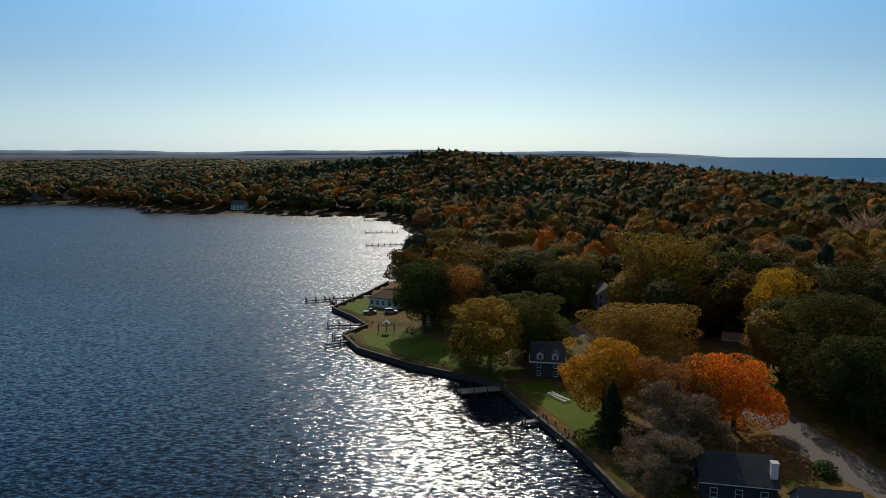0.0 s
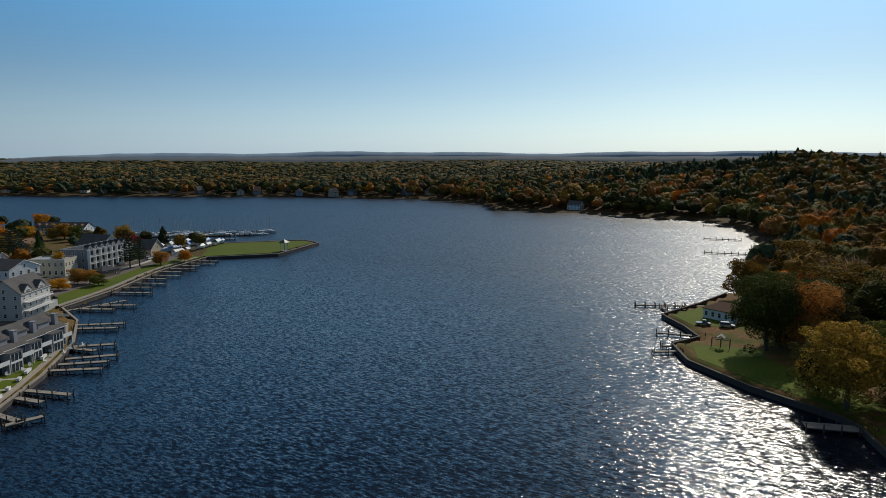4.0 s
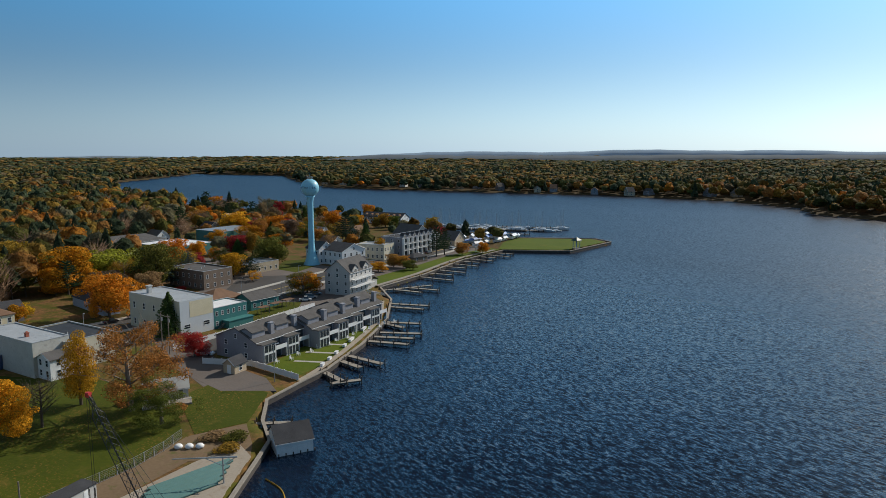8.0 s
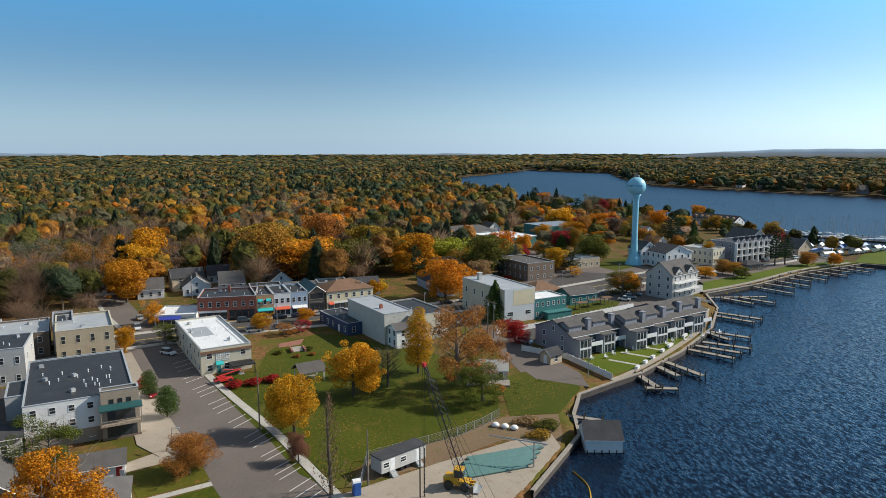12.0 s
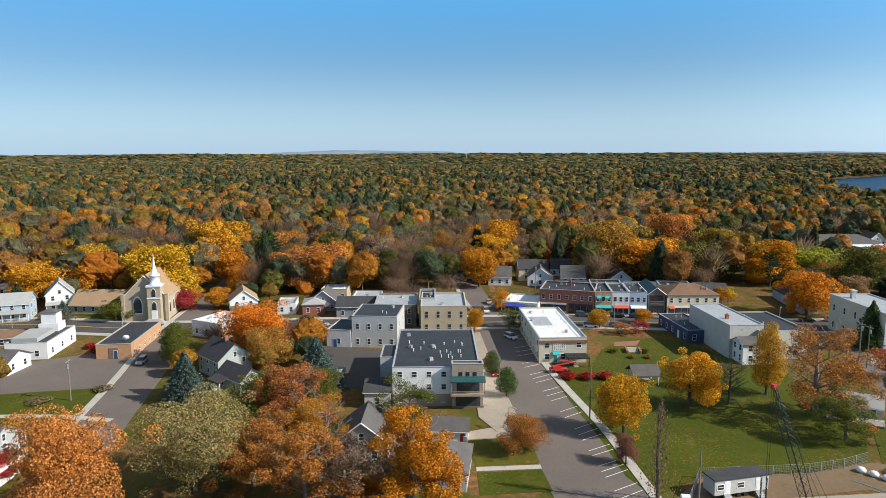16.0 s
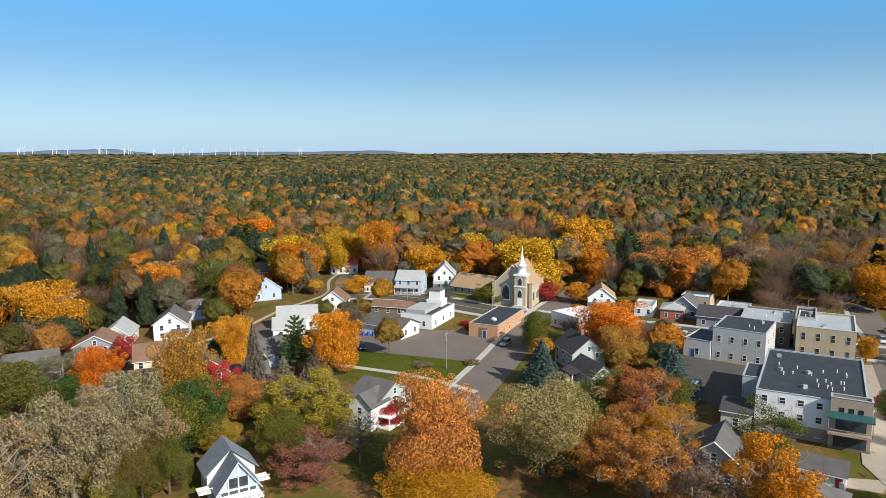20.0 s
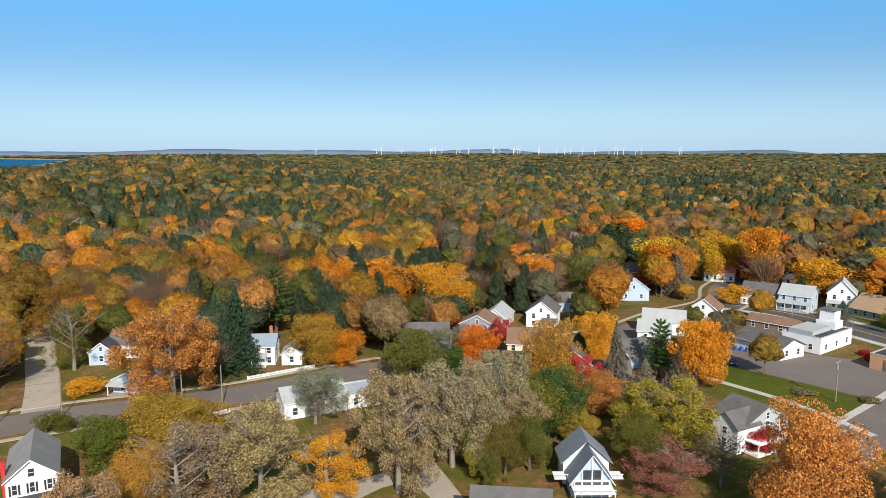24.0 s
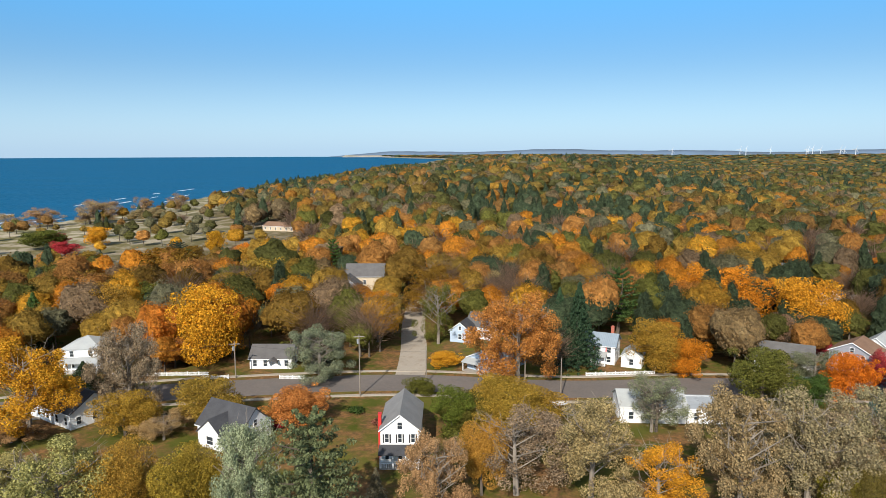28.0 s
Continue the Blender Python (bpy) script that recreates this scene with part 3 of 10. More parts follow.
for nm, ln_, w, mt, lb in (("road_main", MAIN, 6.5, ASPHALT, "dark asphalt main street with parking lanes"), ("road_north", NORTH_ROAD, 5.6, ASPHALT_PALE, "worn grey asphalt village road"),
                           ("road_lane", NORTH_LANE, 3.6, SAND_CONCRETE, "pale cracked concrete lane"), ("road_church", CHURCH_STREET, 5.0, ASPHALT_PALE, "worn asphalt side street"),
                           ("road_park", PARK_STREET, 7.5, ASPHALT_PALE, "wide grey street with angled parking bays"), ("road_east", EAST_STREET, 4.5, ASPHALT_PALE, "worn asphalt side street under trees"),
                           ("road_condo", CONDO_STREET, 5.0, ASPHALT_PALE, "cracked asphalt street end and turning place"), ("road_west", WEST_ROAD, 4.2, ASPHALT_PALE, "grey lakeside road in tree shade")):
    ribbon(nm, ln_, -w, w, {"road_main": 0.06, "road_north": 0.05, "road_park": 0.045, "road_church": 0.04}.get(nm, 0.035), mt, lb)
for ln_, w in ((MAIN, 6.5), (NORTH_ROAD, 5.6)):
    for s in (-1, 1):
        ribbon("pavement", ln_, s * (w + (0.0 if w > 6 else 2.2)), s * (w + (2.6 if w > 6 else 3.4)), 0.16, CONCRETE if w > 6 else SAND_CONCRETE, "pale concrete pavement along the street", "pavement")
for s in (-0.16, 0.16):
    ribbon("centre_line", MAIN, s - 0.07, s + 0.07, 0.068, PAINT_YELLOW, "yellow painted centre line", "marking", 0.01)

# ---- trees ----
TONES = dict(gold=(0.49, 0.245, 0.02), orange=(0.52, 0.2, 0.018), vivid=(0.6, 0.19, 0.015), salmon=(0.46, 0.2, 0.05), sage=(0.27, 0.27, 0.17), cream=(0.29, 0.245, 0.1), rust=(0.37, 0.165, 0.042), rustgold=(0.32, 0.19, 0.03),
             red=(0.42, 0.035, 0.03), crimson=(0.33, 0.04, 0.045), pink=(0.28, 0.115, 0.075), olive=(0.12, 0.12, 0.024), lime=(0.28, 0.25, 0.03), green=(0.06, 0.1, 0.025),
             khaki=(0.27, 0.205, 0.11), tan=(0.32, 0.205, 0.1), grey=(0.17, 0.16, 0.1), brown=(0.2, 0.13, 0.08), blue=(0.095, 0.135, 0.115), dark=(0.035, 0.06, 0.03),
             # oakgreen and oakgold are darkened to stand for backlit shade
             oakgreen=(0.06, 0.06, 0.014), oakgold=(0.165, 0.09, 0.014), pine=(0.068, 0.092, 0.05), conifer=(0.125, 0.14, 0.072))
TONE_WORDS = dict(gold="golden yellow", orange="orange", vivid="vivid red-orange", salmon="salmon orange", rust="rust brown", rustgold="brownish gold", red="bright red", crimson="crimson",
                  pink="dull pink-red", olive="olive green", lime="yellow-green", green="dark green", sage="pale sage", cream="cream yellow-green", khaki="pale khaki", tan="pale tan", grey="grey-green", brown="brown", blue="blue-green",
                  dark="very dark green", oakgreen="olive green", oakgold="bronze gold", pine="deep green", conifer="grey-green")


def leaves(rng, centres, sizes, n, leaf, tri=False, fill=0.55, loose=0.3):
    """Many small leaf sprays over the shells of the given lobes; returns corner points (n, 3 or 4, 3)."""
    k = rng.choice(len(centres), n, p=(sizes.prod(1) ** 0.667) / (sizes.prod(1) ** 0.667).sum())
    d = rng.normal(size=(n, 3))
    d /= np.linalg.norm(d, axis=1)[:, None]
    c = centres[k] + d * sizes[k] * (fill + (1 - fill) * rng.random((n, 1)) ** 0.4)
    nrm = d * 0.9 + rng.normal(size=(n, 3)) * loose
    nrm /= np.linalg.norm(nrm, axis=1)[:, None]
    u = np.cross(nrm, rng.normal(size=(n, 3)))
    u /= np.linalg.norm(u, axis=1)[:, None]
    v = np.cross(nrm, u)
    s = leaf * (0.6 + 0.8 * rng.random((n, 1)))
    if tri:
        return np.stack([c + u * s, c - u * s * 0.5 + v * s * 0.85, c - u * s * 0.5 - v * s * 0.85], 1)
    return np.stack([c + u * s, c + v * s * 0.7 + nrm * s * 0.15, c - u * s, c - v * s * 0.7 + nrm * s * 0.15], 1)


def poly_mesh(name, corners, material):
    n, k, _ = corners.shape
    me = bpy.data.meshes.new(name)
    me.vertices.add(n * k)
    me.vertices.foreach_set("co", corners.astype(np.float32).ravel())
    me.loops.add(n * k)
    me.loops.foreach_set("vertex_index", np.arange(n * k, dtype=np.int32))
    me.polygons.add(n)
    me.polygons.foreach_set("loop_start", np.arange(0, n * k, k, dtype=np.int32))
    me.update(calc_edges=True)
    me.materials.append(material)
    return me


def round_lobes(rng, n, spread, low, high):
    """Lobes of a broad crown of height 1 and radius spread."""
    a = rng.random(n) * 6.283 + np.arange(n) * 2.4
    z = low + (high - low) * ((np.arange(n) + 0.5) / n)
    w = np.sqrt(np.clip(1 - ((z - (low + 0.38 * (high - low))) / (0.72 * (high - low))) ** 2, 0.06, 1))
    r = spread * 0.62 * w * (0.55 + 0.45 * rng.random(n))
    c = np.stack([np.cos(a) * r, np.sin(a) * r, z], 1)
    s = np.stack([spread * (0.22 + 0.29 * rng.random(n))] * 3, 1) * (0.75 + 0.35 * w[:, None])
    s[:, 2] *= 0.8
    return np.concatenate([c, [[0, 0, (low + high) / 2]]]), np.concatenate([s, [[spread * 0.55, spread * 0.55, (high - low) * 0.42]]])


def limb_mesh(rng, kind, material):
    bm = bmesh.new()
    top = {"maple": 0.7, "sparse": 0.78, "half": 0.8, "bare": 0.9, "column": 0.85, "pine": 0.97, "spruce": 0.98, "larch": 0.98}[kind]
    bend = rng.normal(size=2) * 0.015
    rod(bm, (0, 0, -0.04), (bend[0], bend[1], top * 0.5), 0.03, 0.02, 7)
    rod(bm, (bend[0], bend[1], top * 0.5), (bend[0] * 2, 0, top), 0.02, 0.004, 6)
    count, twigs = {"maple": (8, 0), "sparse": (18, 4), "half": (16, 5), "bare": (24, 9), "column": (6, 0), "pine": (12, 0), "spruce": (0, 0), "larch": (34, 2)}[kind]
    for k in range(count):
        a, z = k * 2.4 + rng.random(), 0.25 + 0.6 * (k + rng.random()) / count
        if kind == "larch":
            z = 0.12 + 0.85 * (k / count)
        reach = {"pine": 0.24, "column": 0.12, "larch": 0.17 * (1.1 - z)}.get(kind, 0.3 * (1.15 - abs(z - 0.5)))
        rise = {"pine": 0.03, "larch": 0.0}.get(kind, 0.2)
        tip = Vector((math.cos(a) * reach, math.sin(a) * reach, min(z + rise, 0.84)))
        rod(bm, (bend[0], bend[1], z * 0.9), tip, {"larch": 0.004, "sparse": 0.008, "half": 0.008}.get(kind, 0.01), 0.002, 4)
        for q in range(twigs):
            f = 0.35 + 0.65 * rng.random()
            s = Vector((bend[0], bend[1], z * 0.9)).lerp(tip, f)
            e = s + Vector(rng.normal(size=3) * 0.07) + Vector((0, 0, 0.07))
            rod(bm, s, e, 0.0028, 0.001, 3)
            if kind != "larch":
                for _ in range(2):
                    s2 = s.lerp(e, 0.4 + 0.5 * rng.random())
                    rod(bm, s2, s2 + Vector(rng.normal(size=3) * 0.04) + Vector((0, 0, 0.04)), 0.0016, 0.0006, 3)
    me = bpy.data.meshes.new("trunk")
    bm.to_mesh(me)
    bm.free()
    me.materials.append(material)
    return me


def crown_mesh(rng, kind, detail="maple"):
    """A crown for a tree of height 1; broad crowns have radius 0.5 and are squeezed to suit."""
    if kind == "maple":
        c, s = round_lobes(rng, 15, 0.5, 0.24, 0.88)
        c2 = np.concatenate([c[:-1] + rng.normal(size=(15, 3)) * 0.14 for _ in range(3)])
        c, s = np.concatenate([c, c2]), np.concatenate([s] + [s[:-1] * q for q in (0.55, 0.45, 0.4)])
        c[:, 2] = np.minimum(c[:, 2], 0.95 - 0.95 * s[:, 2])
        return leaves(rng, c, s, *{"maple": (42000, 0.0078), "middle_maple": (24000, 0.0112), "far_maple": (12000, 0.0165)}[detail], True, 0.8, 0.45)
    if kind in ("sparse", "half"):
        c, s = round_lobes(rng, 15, 0.5, 0.2, 0.9)
        k = rng.integers(0, len(c), 95 if kind == "sparse" else 60)
        d = rng.normal(size=(len(k), 3))
        d /= np.linalg.norm(d, axis=1)[:, None]
        c, s = c[k] + d * s[k] * 0.8, np.stack([0.05 + 0.055 * rng.random(len(k))] * 3, 1)
        return leaves(rng, c, s, *((36000, 0.0082) if kind == "sparse" else (17000, 0.0075)), True, 0.25, 0.5)
    if kind == "bare":
        c, s = round_lobes(rng, 9, 0.45, 0.3, 0.9)
        return leaves(rng, c, s, 260, 0.013, fill=0.1)
    if kind == "column":
        z = np.linspace(0.2, 0.92, 11)
        w = 0.42 * np.sin(np.clip((1.03 - z) / 0.85, 0, 1) ** 0.8 * 2.2).clip(0.15)
        a = np.arange(11) * 2.4
        return leaves(rng, np.stack([np.cos(a) * 0.06, np.sin(a) * 0.06, z], 1), np.stack([w, w, w * 0 + 0.1], 1), 12000, 0.0135, True)
    parts_ = []
    tiers = {"spruce": 17, "pine": 11, "larch": 20}[kind]
    for k in range(tiers):
        f = k / (tiers - 1)
        z = (0.08 + 0.9 * f) if kind != "pine" else (0.25 + 0.72 * f)
        reach = 0.5 * (1 - f) ** 0.85 + 0.03 if kind != "pine" else 0.5 * (0.45 + 0.55 * math.sin(2.6 * (1 - f) ** 0.9)) * (1 - 0.45 * f)
        arms = max(5, int((13 if kind == "spruce" else 8) * (1 - 0.55 * f)))
        for q in range(arms):
            a = q * 6.283 / arms + k * 1.1 + rng.random() * 0.35
            ln_ = reach * (0.7 + 0.4 * rng.random())
            t = np.linspace(0.22, 1, 4)
            sag = (-0.07 if kind == "spruce" else 0.05) * t ** 2
            c = np.stack([np.cos(a) * ln_ * t, np.sin(a) * ln_ * t, z + sag + 0 * t], 1)
            s = np.stack([0.03 + 0.045 * (1 - f) + 0 * t] * 2 + [0.02 + 0 * t], 1)
            parts_.append(leaves(rng, c, s, 9 if kind == "larch" else (100 if kind == "spruce" else 230), {"larch": 0.014, "spruce": 0.014, "pine": 0.0105}[kind], True, 0.2))
    return np.concatenate(parts_)


TREE_KINDS = {}
for kind, variants in (("maple", 4), ("sparse", 3), ("half", 2), ("bare", 2), ("column", 2), ("pine", 2), ("spruce", 2), ("larch", 1)):
    for k in range(variants):
        rng = np.random.default_rng(100 + 17 * k + len(kind) * 7)
        if kind == "maple":
            for detail in ("middle_maple", "far_maple"):
                TREE_KINDS[detail, k] = (poly_mesh("crown", crown_mesh(rng, kind, detail), LEAVES), limb_mesh(rng, kind, BARK))
        TREE_KINDS[kind, k] = (poly_mesh("crown", crown_mesh(rng, kind), LEAVES), limb_mesh(rng, kind, PALE_BARK if kind in ("half", "sparse") else BARK))
KIND_WORDS = dict(maple="broadleaf tree", half="half-bare broadleaf tree", sparse="thinning broadleaf tree", bare="bare leafless tree", column="narrow upright tree", pine="tall pine tree", spruce="conical spruce tree", larch="thin sparse conifer")
tree_count = 0


def tree(kind, tone, x, y, h, r, group="village trees"):
    global tree_count
    tree_count += 1
    rng = np.random.default_rng(tree_count)
    away = math.hypot(x, y)
    form = kind if kind != "maple" or away < 125 + 14 * max(r - 6, 0) else ("middle_maple" if away < 240 else "far_maple")
    crown, trunk = TREE_KINDS[form, tree_count % len([q for q in TREE_KINDS if q[0] == form])]
    ob = thing("tree", f"{KIND_WORDS[kind]} with {TONE_WORDS[tone]} leaves" if kind != "bare" else "bare leafless tree with fine grey twigs", "tree",
               pose(x, y, float(land_height(x, y)), 0, 0, float(rng.random() * 360)), group)
    w, h = (1.75 if kind in ("sparse", "half") else 1.36) * r / 0.47, 1.04 * h
    for nm, me in (("trunk", trunk), ("crown", crown)):
        o = new(nm, me)
        o.parent = ob
        q = w if nm == "crown" else 0.5 * (w + h)
        o.scale = (q, q * (0.9 + 0.2 * rng.random()), h)
    c = np.array(TONES[tone]) * (1.1 + 0.34 * rng.random())
    o.color = (*np.clip(c * (1 + 0.06 * rng.normal(size=3)), 0.01, 0.9), 1)
    return ob


tree("maple", "gold", -147.5, 10.4, 12.0, 4.9)
tree("bare", "grey", -151.5, 18.5, 10.1, 3.4)
tree("maple", "gold", -129.4, -2.4, 11.4, 3.7)
tree("maple", "pink", -116.5, -1.6, 5.4, 1.6)
tree("larch", "brown", -103.7, 3.5, 15.7, 2.3)
tree("column", "gold", -160.3, 27.2, 15.7, 3.1)
tree("half", "rust", -149.9, 34.9, 18.8, 6.8)
tree("half", "olive", -138.3, 37.6, 9.5, 4.7)
tree("spruce", "green", -206.2, 60.0, 13.0, 3.8)
tree("maple", "red", -180.5, 58.4, 6.7, 2.9)
tree("maple", "gold", -209.3, -12.1, 5.6, 2.5)
tree("maple", "gold", -218.4, 0.8, 4.5, 2.4)
tree("half", "rust", -203.0, -5.7, 3.7, 2.2)
tree("half", "crimson", -205.4, -1.0, 3.9, 2.3)
tree("maple", "gold", -253.5, 26.7, 6.2, 2.6)
tree("half", "gold", -225.0, -47.5, 7.8, 3.5)
tree("half", "olive", -200.4, -38.3, 6.0, 3.5)
tree("maple", "gold", -195.1, -47.8, 7.1, 2.2)
tree("column", "green", -156.5, -34.1, 6.0, 1.8)
tree("column", "green", -143.2, -27.9, 6.6, 2.1)
tree("maple", "rust", -115.8, -19.7, 6.7, 3.4)
tree("maple", "orange", -156.3, -98.2, 14.2, 8.2)
tree("sparse", "rust", -112.4, -62.4, 13.4, 5.4)
tree("spruce", "blue", -137.2, -70.8, 11.6, 4.4)
tree("spruce", "blue", -124.0, -96.3, 10.0, 3.8)
tree("maple", "olive", -147.5, -117.1, 8.9, 3.6)
tree("maple", "cream", -87.3, -67.1, 16.0, 6.8)
tree("sparse", "orange", -91.2, -31.9, 15.2, 5.2)
tree("sparse", "rust", -91.9, -59.4, 11.8, 4.4)
tree("maple", "rust", -146.5, -89.0, 11.0, 4.6)
tree("maple", "olive", -127.0, -66.0, 8.0, 3.6)
tree("half", "gold", -103.0, -52.0, 11.5, 4.4)
tree("half", "olive", -116.6, -41.1, 11.3, 4.1)
tree("maple", "salmon", -72.4, -76.6, 19.2, 6.4)
tree("maple", "olive", -47.5, -116.0, 13.1, 6.1)
tree("maple", "gold", -154.4, -208.9, 6.5, 4.1)
tree("maple", "olive", -175.7, -161.1, 7.1, 4.0)
tree("spruce", "blue", -173.2, -179.5, 6.1, 2.3)
tree("column", "olive", -141.7, -112.3, 11.0, 2.9)
tree("spruce", "blue", -120.3, -93.4, 11.1, 3.3)
tree("maple", "gold", -199.6, -161.7, 21.7, 9.9)
tree("maple", "crimson", -195.9, -152.9, 6.6, 4.0)
tree("maple", "oakgreen", -5.0, 204.0, 22.0, 8.6)
tree("maple", "rust", 4.0, 212.0, 19.0, 7.5)
tree("maple", "rustgold", 12.0, 163.5, 18.5, 7.8)
tree("maple", "olive", 23.5, 174.0, 18.0, 7.6)
tree("maple", "oakgreen", 6.4, 222.4, 17.1, 10.3)
tree("maple", "rustgold", 48.1, 161.3, 16.9, 10.8)
tree("maple", "gold", 32.9, 132.9, 16.7, 6.7)
tree("maple", "vivid", 56.5, 126.5, 15.0, 6.2)
tree("sparse", "rust", 46.0, 128.5, 14.5, 6.0)
tree("sparse", "brown", 40.0, 113.0, 14.0, 5.6)
tree("half", "brown", 36.0, 103.5, 11.5, 5.0)
tree("spruce", "dark", 31.8, 122.0, 12.0, 3.2)
tree("maple", "oakgreen", 80.5, 128.0, 17.5, 8.0)
tree("maple", "oakgreen", 84.0, 118.5, 18.5, 8.5)
tree("maple", "oakgold", 87.0, 109.0, 17.0, 8.0)
tree("maple", "oakgreen", 92.0, 101.0, 18.0, 8.5)
tree("maple", "oakgreen", 94.0, 124.0, 20.0, 9.0)
tree("maple", "gold", 88.4, 178.6, 19.4, 7.2)
tree("maple", "oakgreen", 82.0, 138.0, 22.0, 10.0)
tree("maple", "rustgold", 68.7, 200.8, 27.0, 10.5)
tree("maple", "oakgold", -15.7, 272.5, 15.7, 5.9)
tree("maple", "oakgold", 2.4, 309.7, 18.7, 11.6)
tree("maple", "gold", -237, 121, 7.9, 5.1)
tree("half", "olive", -235, 118, 8.9, 5.5)
tree("pine", "dark", -280, 218, 15.4, 3.5)
tree("pine", "dark", -282, 225, 13.5, 3.0)
tree("maple", "rust", -267, 182, 6.5, 3.0)
tree("maple", "rustgold", -262, 184, 5.9, 3.2)
tree("maple", "olive", -255, 183, 4.8, 2.9)
tree("maple", "gold", -296, 193, 10.4, 2.6)
tree("maple", "rust", -277, 233, 6.6, 3.6)
tree("maple", "orange", -274, 245, 6.1, 2.4)
tree("maple", "gold", -260, 169, 4.7, 3.4)
tree("maple", "gold", -294, 2, 18.0, 11.6)
tree("maple", "gold", -311, -4, 15.4, 9.1)
tree("maple", "orange", -360, 14, 22.2, 10.5)
tree("maple", "olive", -303, 29, 16.1, 8.9)
tree("maple", "gold", -261, 28, 5.0, 3.3)
tree("maple", "olive", -285, 79, 17.9, 7.4)
tree("maple", "gold", -297, -65, 17.0, 7.6)
tree("maple", "orange", -273, -65, 14.1, 6.1)
tree("maple", "rust", -246, -122, 17.4, 8.0)
tree("maple", "rust", -267, -154, 18.9, 7.7)
tree("maple", "gold", -247, -111, 10.9, 5.1)
tree("maple", "orange", -234, -154, 16.8, 7.0)
tree("maple", "rust", -283, -109, 14.8, 7.6)
tree("spruce", "dark", -260, -155, 19.6, 7.6)
tree("maple", "gold", -264, -185, 23.6, 10.7)
tree("maple", "gold", -232, -180, 16.8, 8.6)
tree("spruce", "blue", -232, -174, 13.6, 4.4)
tree("half", "brown", -272, -79, 14.1, 5.9)
tree("half", "brown", -301, -51, 15.4, 6.4)
tree("maple", "orange", -201, -140, 7.3, 4.1)
tree("maple", "crimson", -195, -152, 6.8, 4.6)
tree("maple", "gold", -204, -154, 6.5, 3.2)
tree("maple", "gold", -139, -340, 18.1, 7.6)
tree("maple", "gold", -146, -242, 19.6, 8.2)
tree("maple", "gold", -169, -248, 18.9, 6.2)
tree("maple", "orange", -182, -229, 24.7, 6.1)
tree("maple", "gold", -182, -251, 18.5, 5.9)
tree("spruce", "grey", -143, -227, 16.8, 4.5)
tree("maple", "gold", -124, -239, 9.1, 4.5)
tree("maple", "crimson", -187, -244, 9.9, 5.1)
tree("maple", "gold", -194, -211, 14.2, 8.4)
tree("maple", "gold", -214, -204, 18.5, 7.4)
tree("spruce", "dark", -151, -298, 18.5, 9.7)
tree("maple", "olive", -108, -232, 15.1, 9.6)
tree("half", "brown", -102, -241, 15.1, 7.7)
tree("half", "grey", -5, -133, 11.4, 4.1)
tree("maple", "olive", 32, -122, 9.0, 3.1)
tree("half", "tan", 448, -402, 12.6, 7.5)
tree("half", "tan", 417, -402, 14.0, 7.2)
tree("half", "tan", 408, -404, 13.2, 5.7)
tree("half", "tan", 393, -424, 17.0, 11.9)
tree("half", "tan", 392, -437, 17.4, 9.7)
tree("half", "tan", 396, -484, 16.5, 7.7)
tree("maple", "crimson", 313, -313, 8.0, 5.1)
tree("maple", "crimson", 284, -288, 7.4, 5.7)
tree("maple", "gold", 292, -319, 11.2, 5.4)
tree("maple", "olive", 311, -302, 10.9, 9.0)
tree("half", "tan", 398, -539, 15.5, 8.3)
tree("sparse", "khaki", 357, -446, 10.0, 9.4)
tree("maple", "gold", 207, -308, 11.8, 4.6)
tree("maple", "oakgreen", 7, 173, 12.1, 5.2)
tree("maple", "oakgold", 28, 183, 9.5, 6.3)
tree("maple", "oakgreen", 41, 222, 17.1, 9.5)
tree("maple", "oakgreen", 32, 239, 18.3, 10.1)
tree("maple", "oakgold", 17, 259, 17.6, 9.8)
tree("maple", "olive", 89, 147, 18.0, 9.5)
tree("maple", "oakgreen", 109, 168, 21.7, 10.1)
tree("maple", "oakgreen", 91, 207, 19.5, 11.4)
tree("maple", "oakgreen", 88, 126, 15.3, 8.4)
tree("maple", "oakgreen", 73, 189, 11.4, 7.7)
tree("sparse", "rust", -85.3, -46.6, 13.2, 5.4)
tree("half", "brown", -87.7, -41.1, 11.7, 5.3)
tree("maple", "olive", -106.3, -74.0, 8.2, 5.1)
tree("maple", "olive", -119.1, -74.2, 8.9, 4.3)
tree("maple", "crimson", -82.8, -102.9, 4.1, 2.6)
tree("maple", "gold", -66.2, -71.0, 5.9, 7.7)
tree("maple", "rust", -93.9, -245.1, 14.4, 8.8)
tree("sparse", "khaki", -36.8, -112.7, 17.4, 4.7)
tree("maple", "rustgold", 22.7, -131.3, 7.7, 8.2)
tree("bare", "grey", -5.8, -133.2, 9.6, 5.3)
tree("sparse", "khaki", -16.5, -101.8, 19.5, 4.5)
tree("sparse", "khaki", -27.0, -108.5, 17.7, 4.9)
tree("sparse", "khaki", -37.1, -108.9, 13.9, 4.5)
tree("sparse", "khaki", -32.0, -112.3, 15.1, 4.0)
tree("half", "khaki", 16.2, -101.7, 14.2, 5.9)
tree("sparse", "tan", 4.7, -102.6, 16.3, 4.8)
tree("maple", "rustgold", 20.1, -123.2, 10.6, 7.4)
tree("half", "gold", -5.3, -101.2, 11.2, 4.0)
tree("maple", "lime", -29.9, -104.5, 9.2, 2.6)
tree("maple", "olive", -34.9, -103.6, 10.0, 3.3)
tree("maple", "olive", -39.3, -103.9, 10.4, 3.3)
tree("maple", "green", -48.8, -115.2, 13.9, 4.1)
tree("maple", "lime", -52.6, -112.4, 6.6, 3.2)
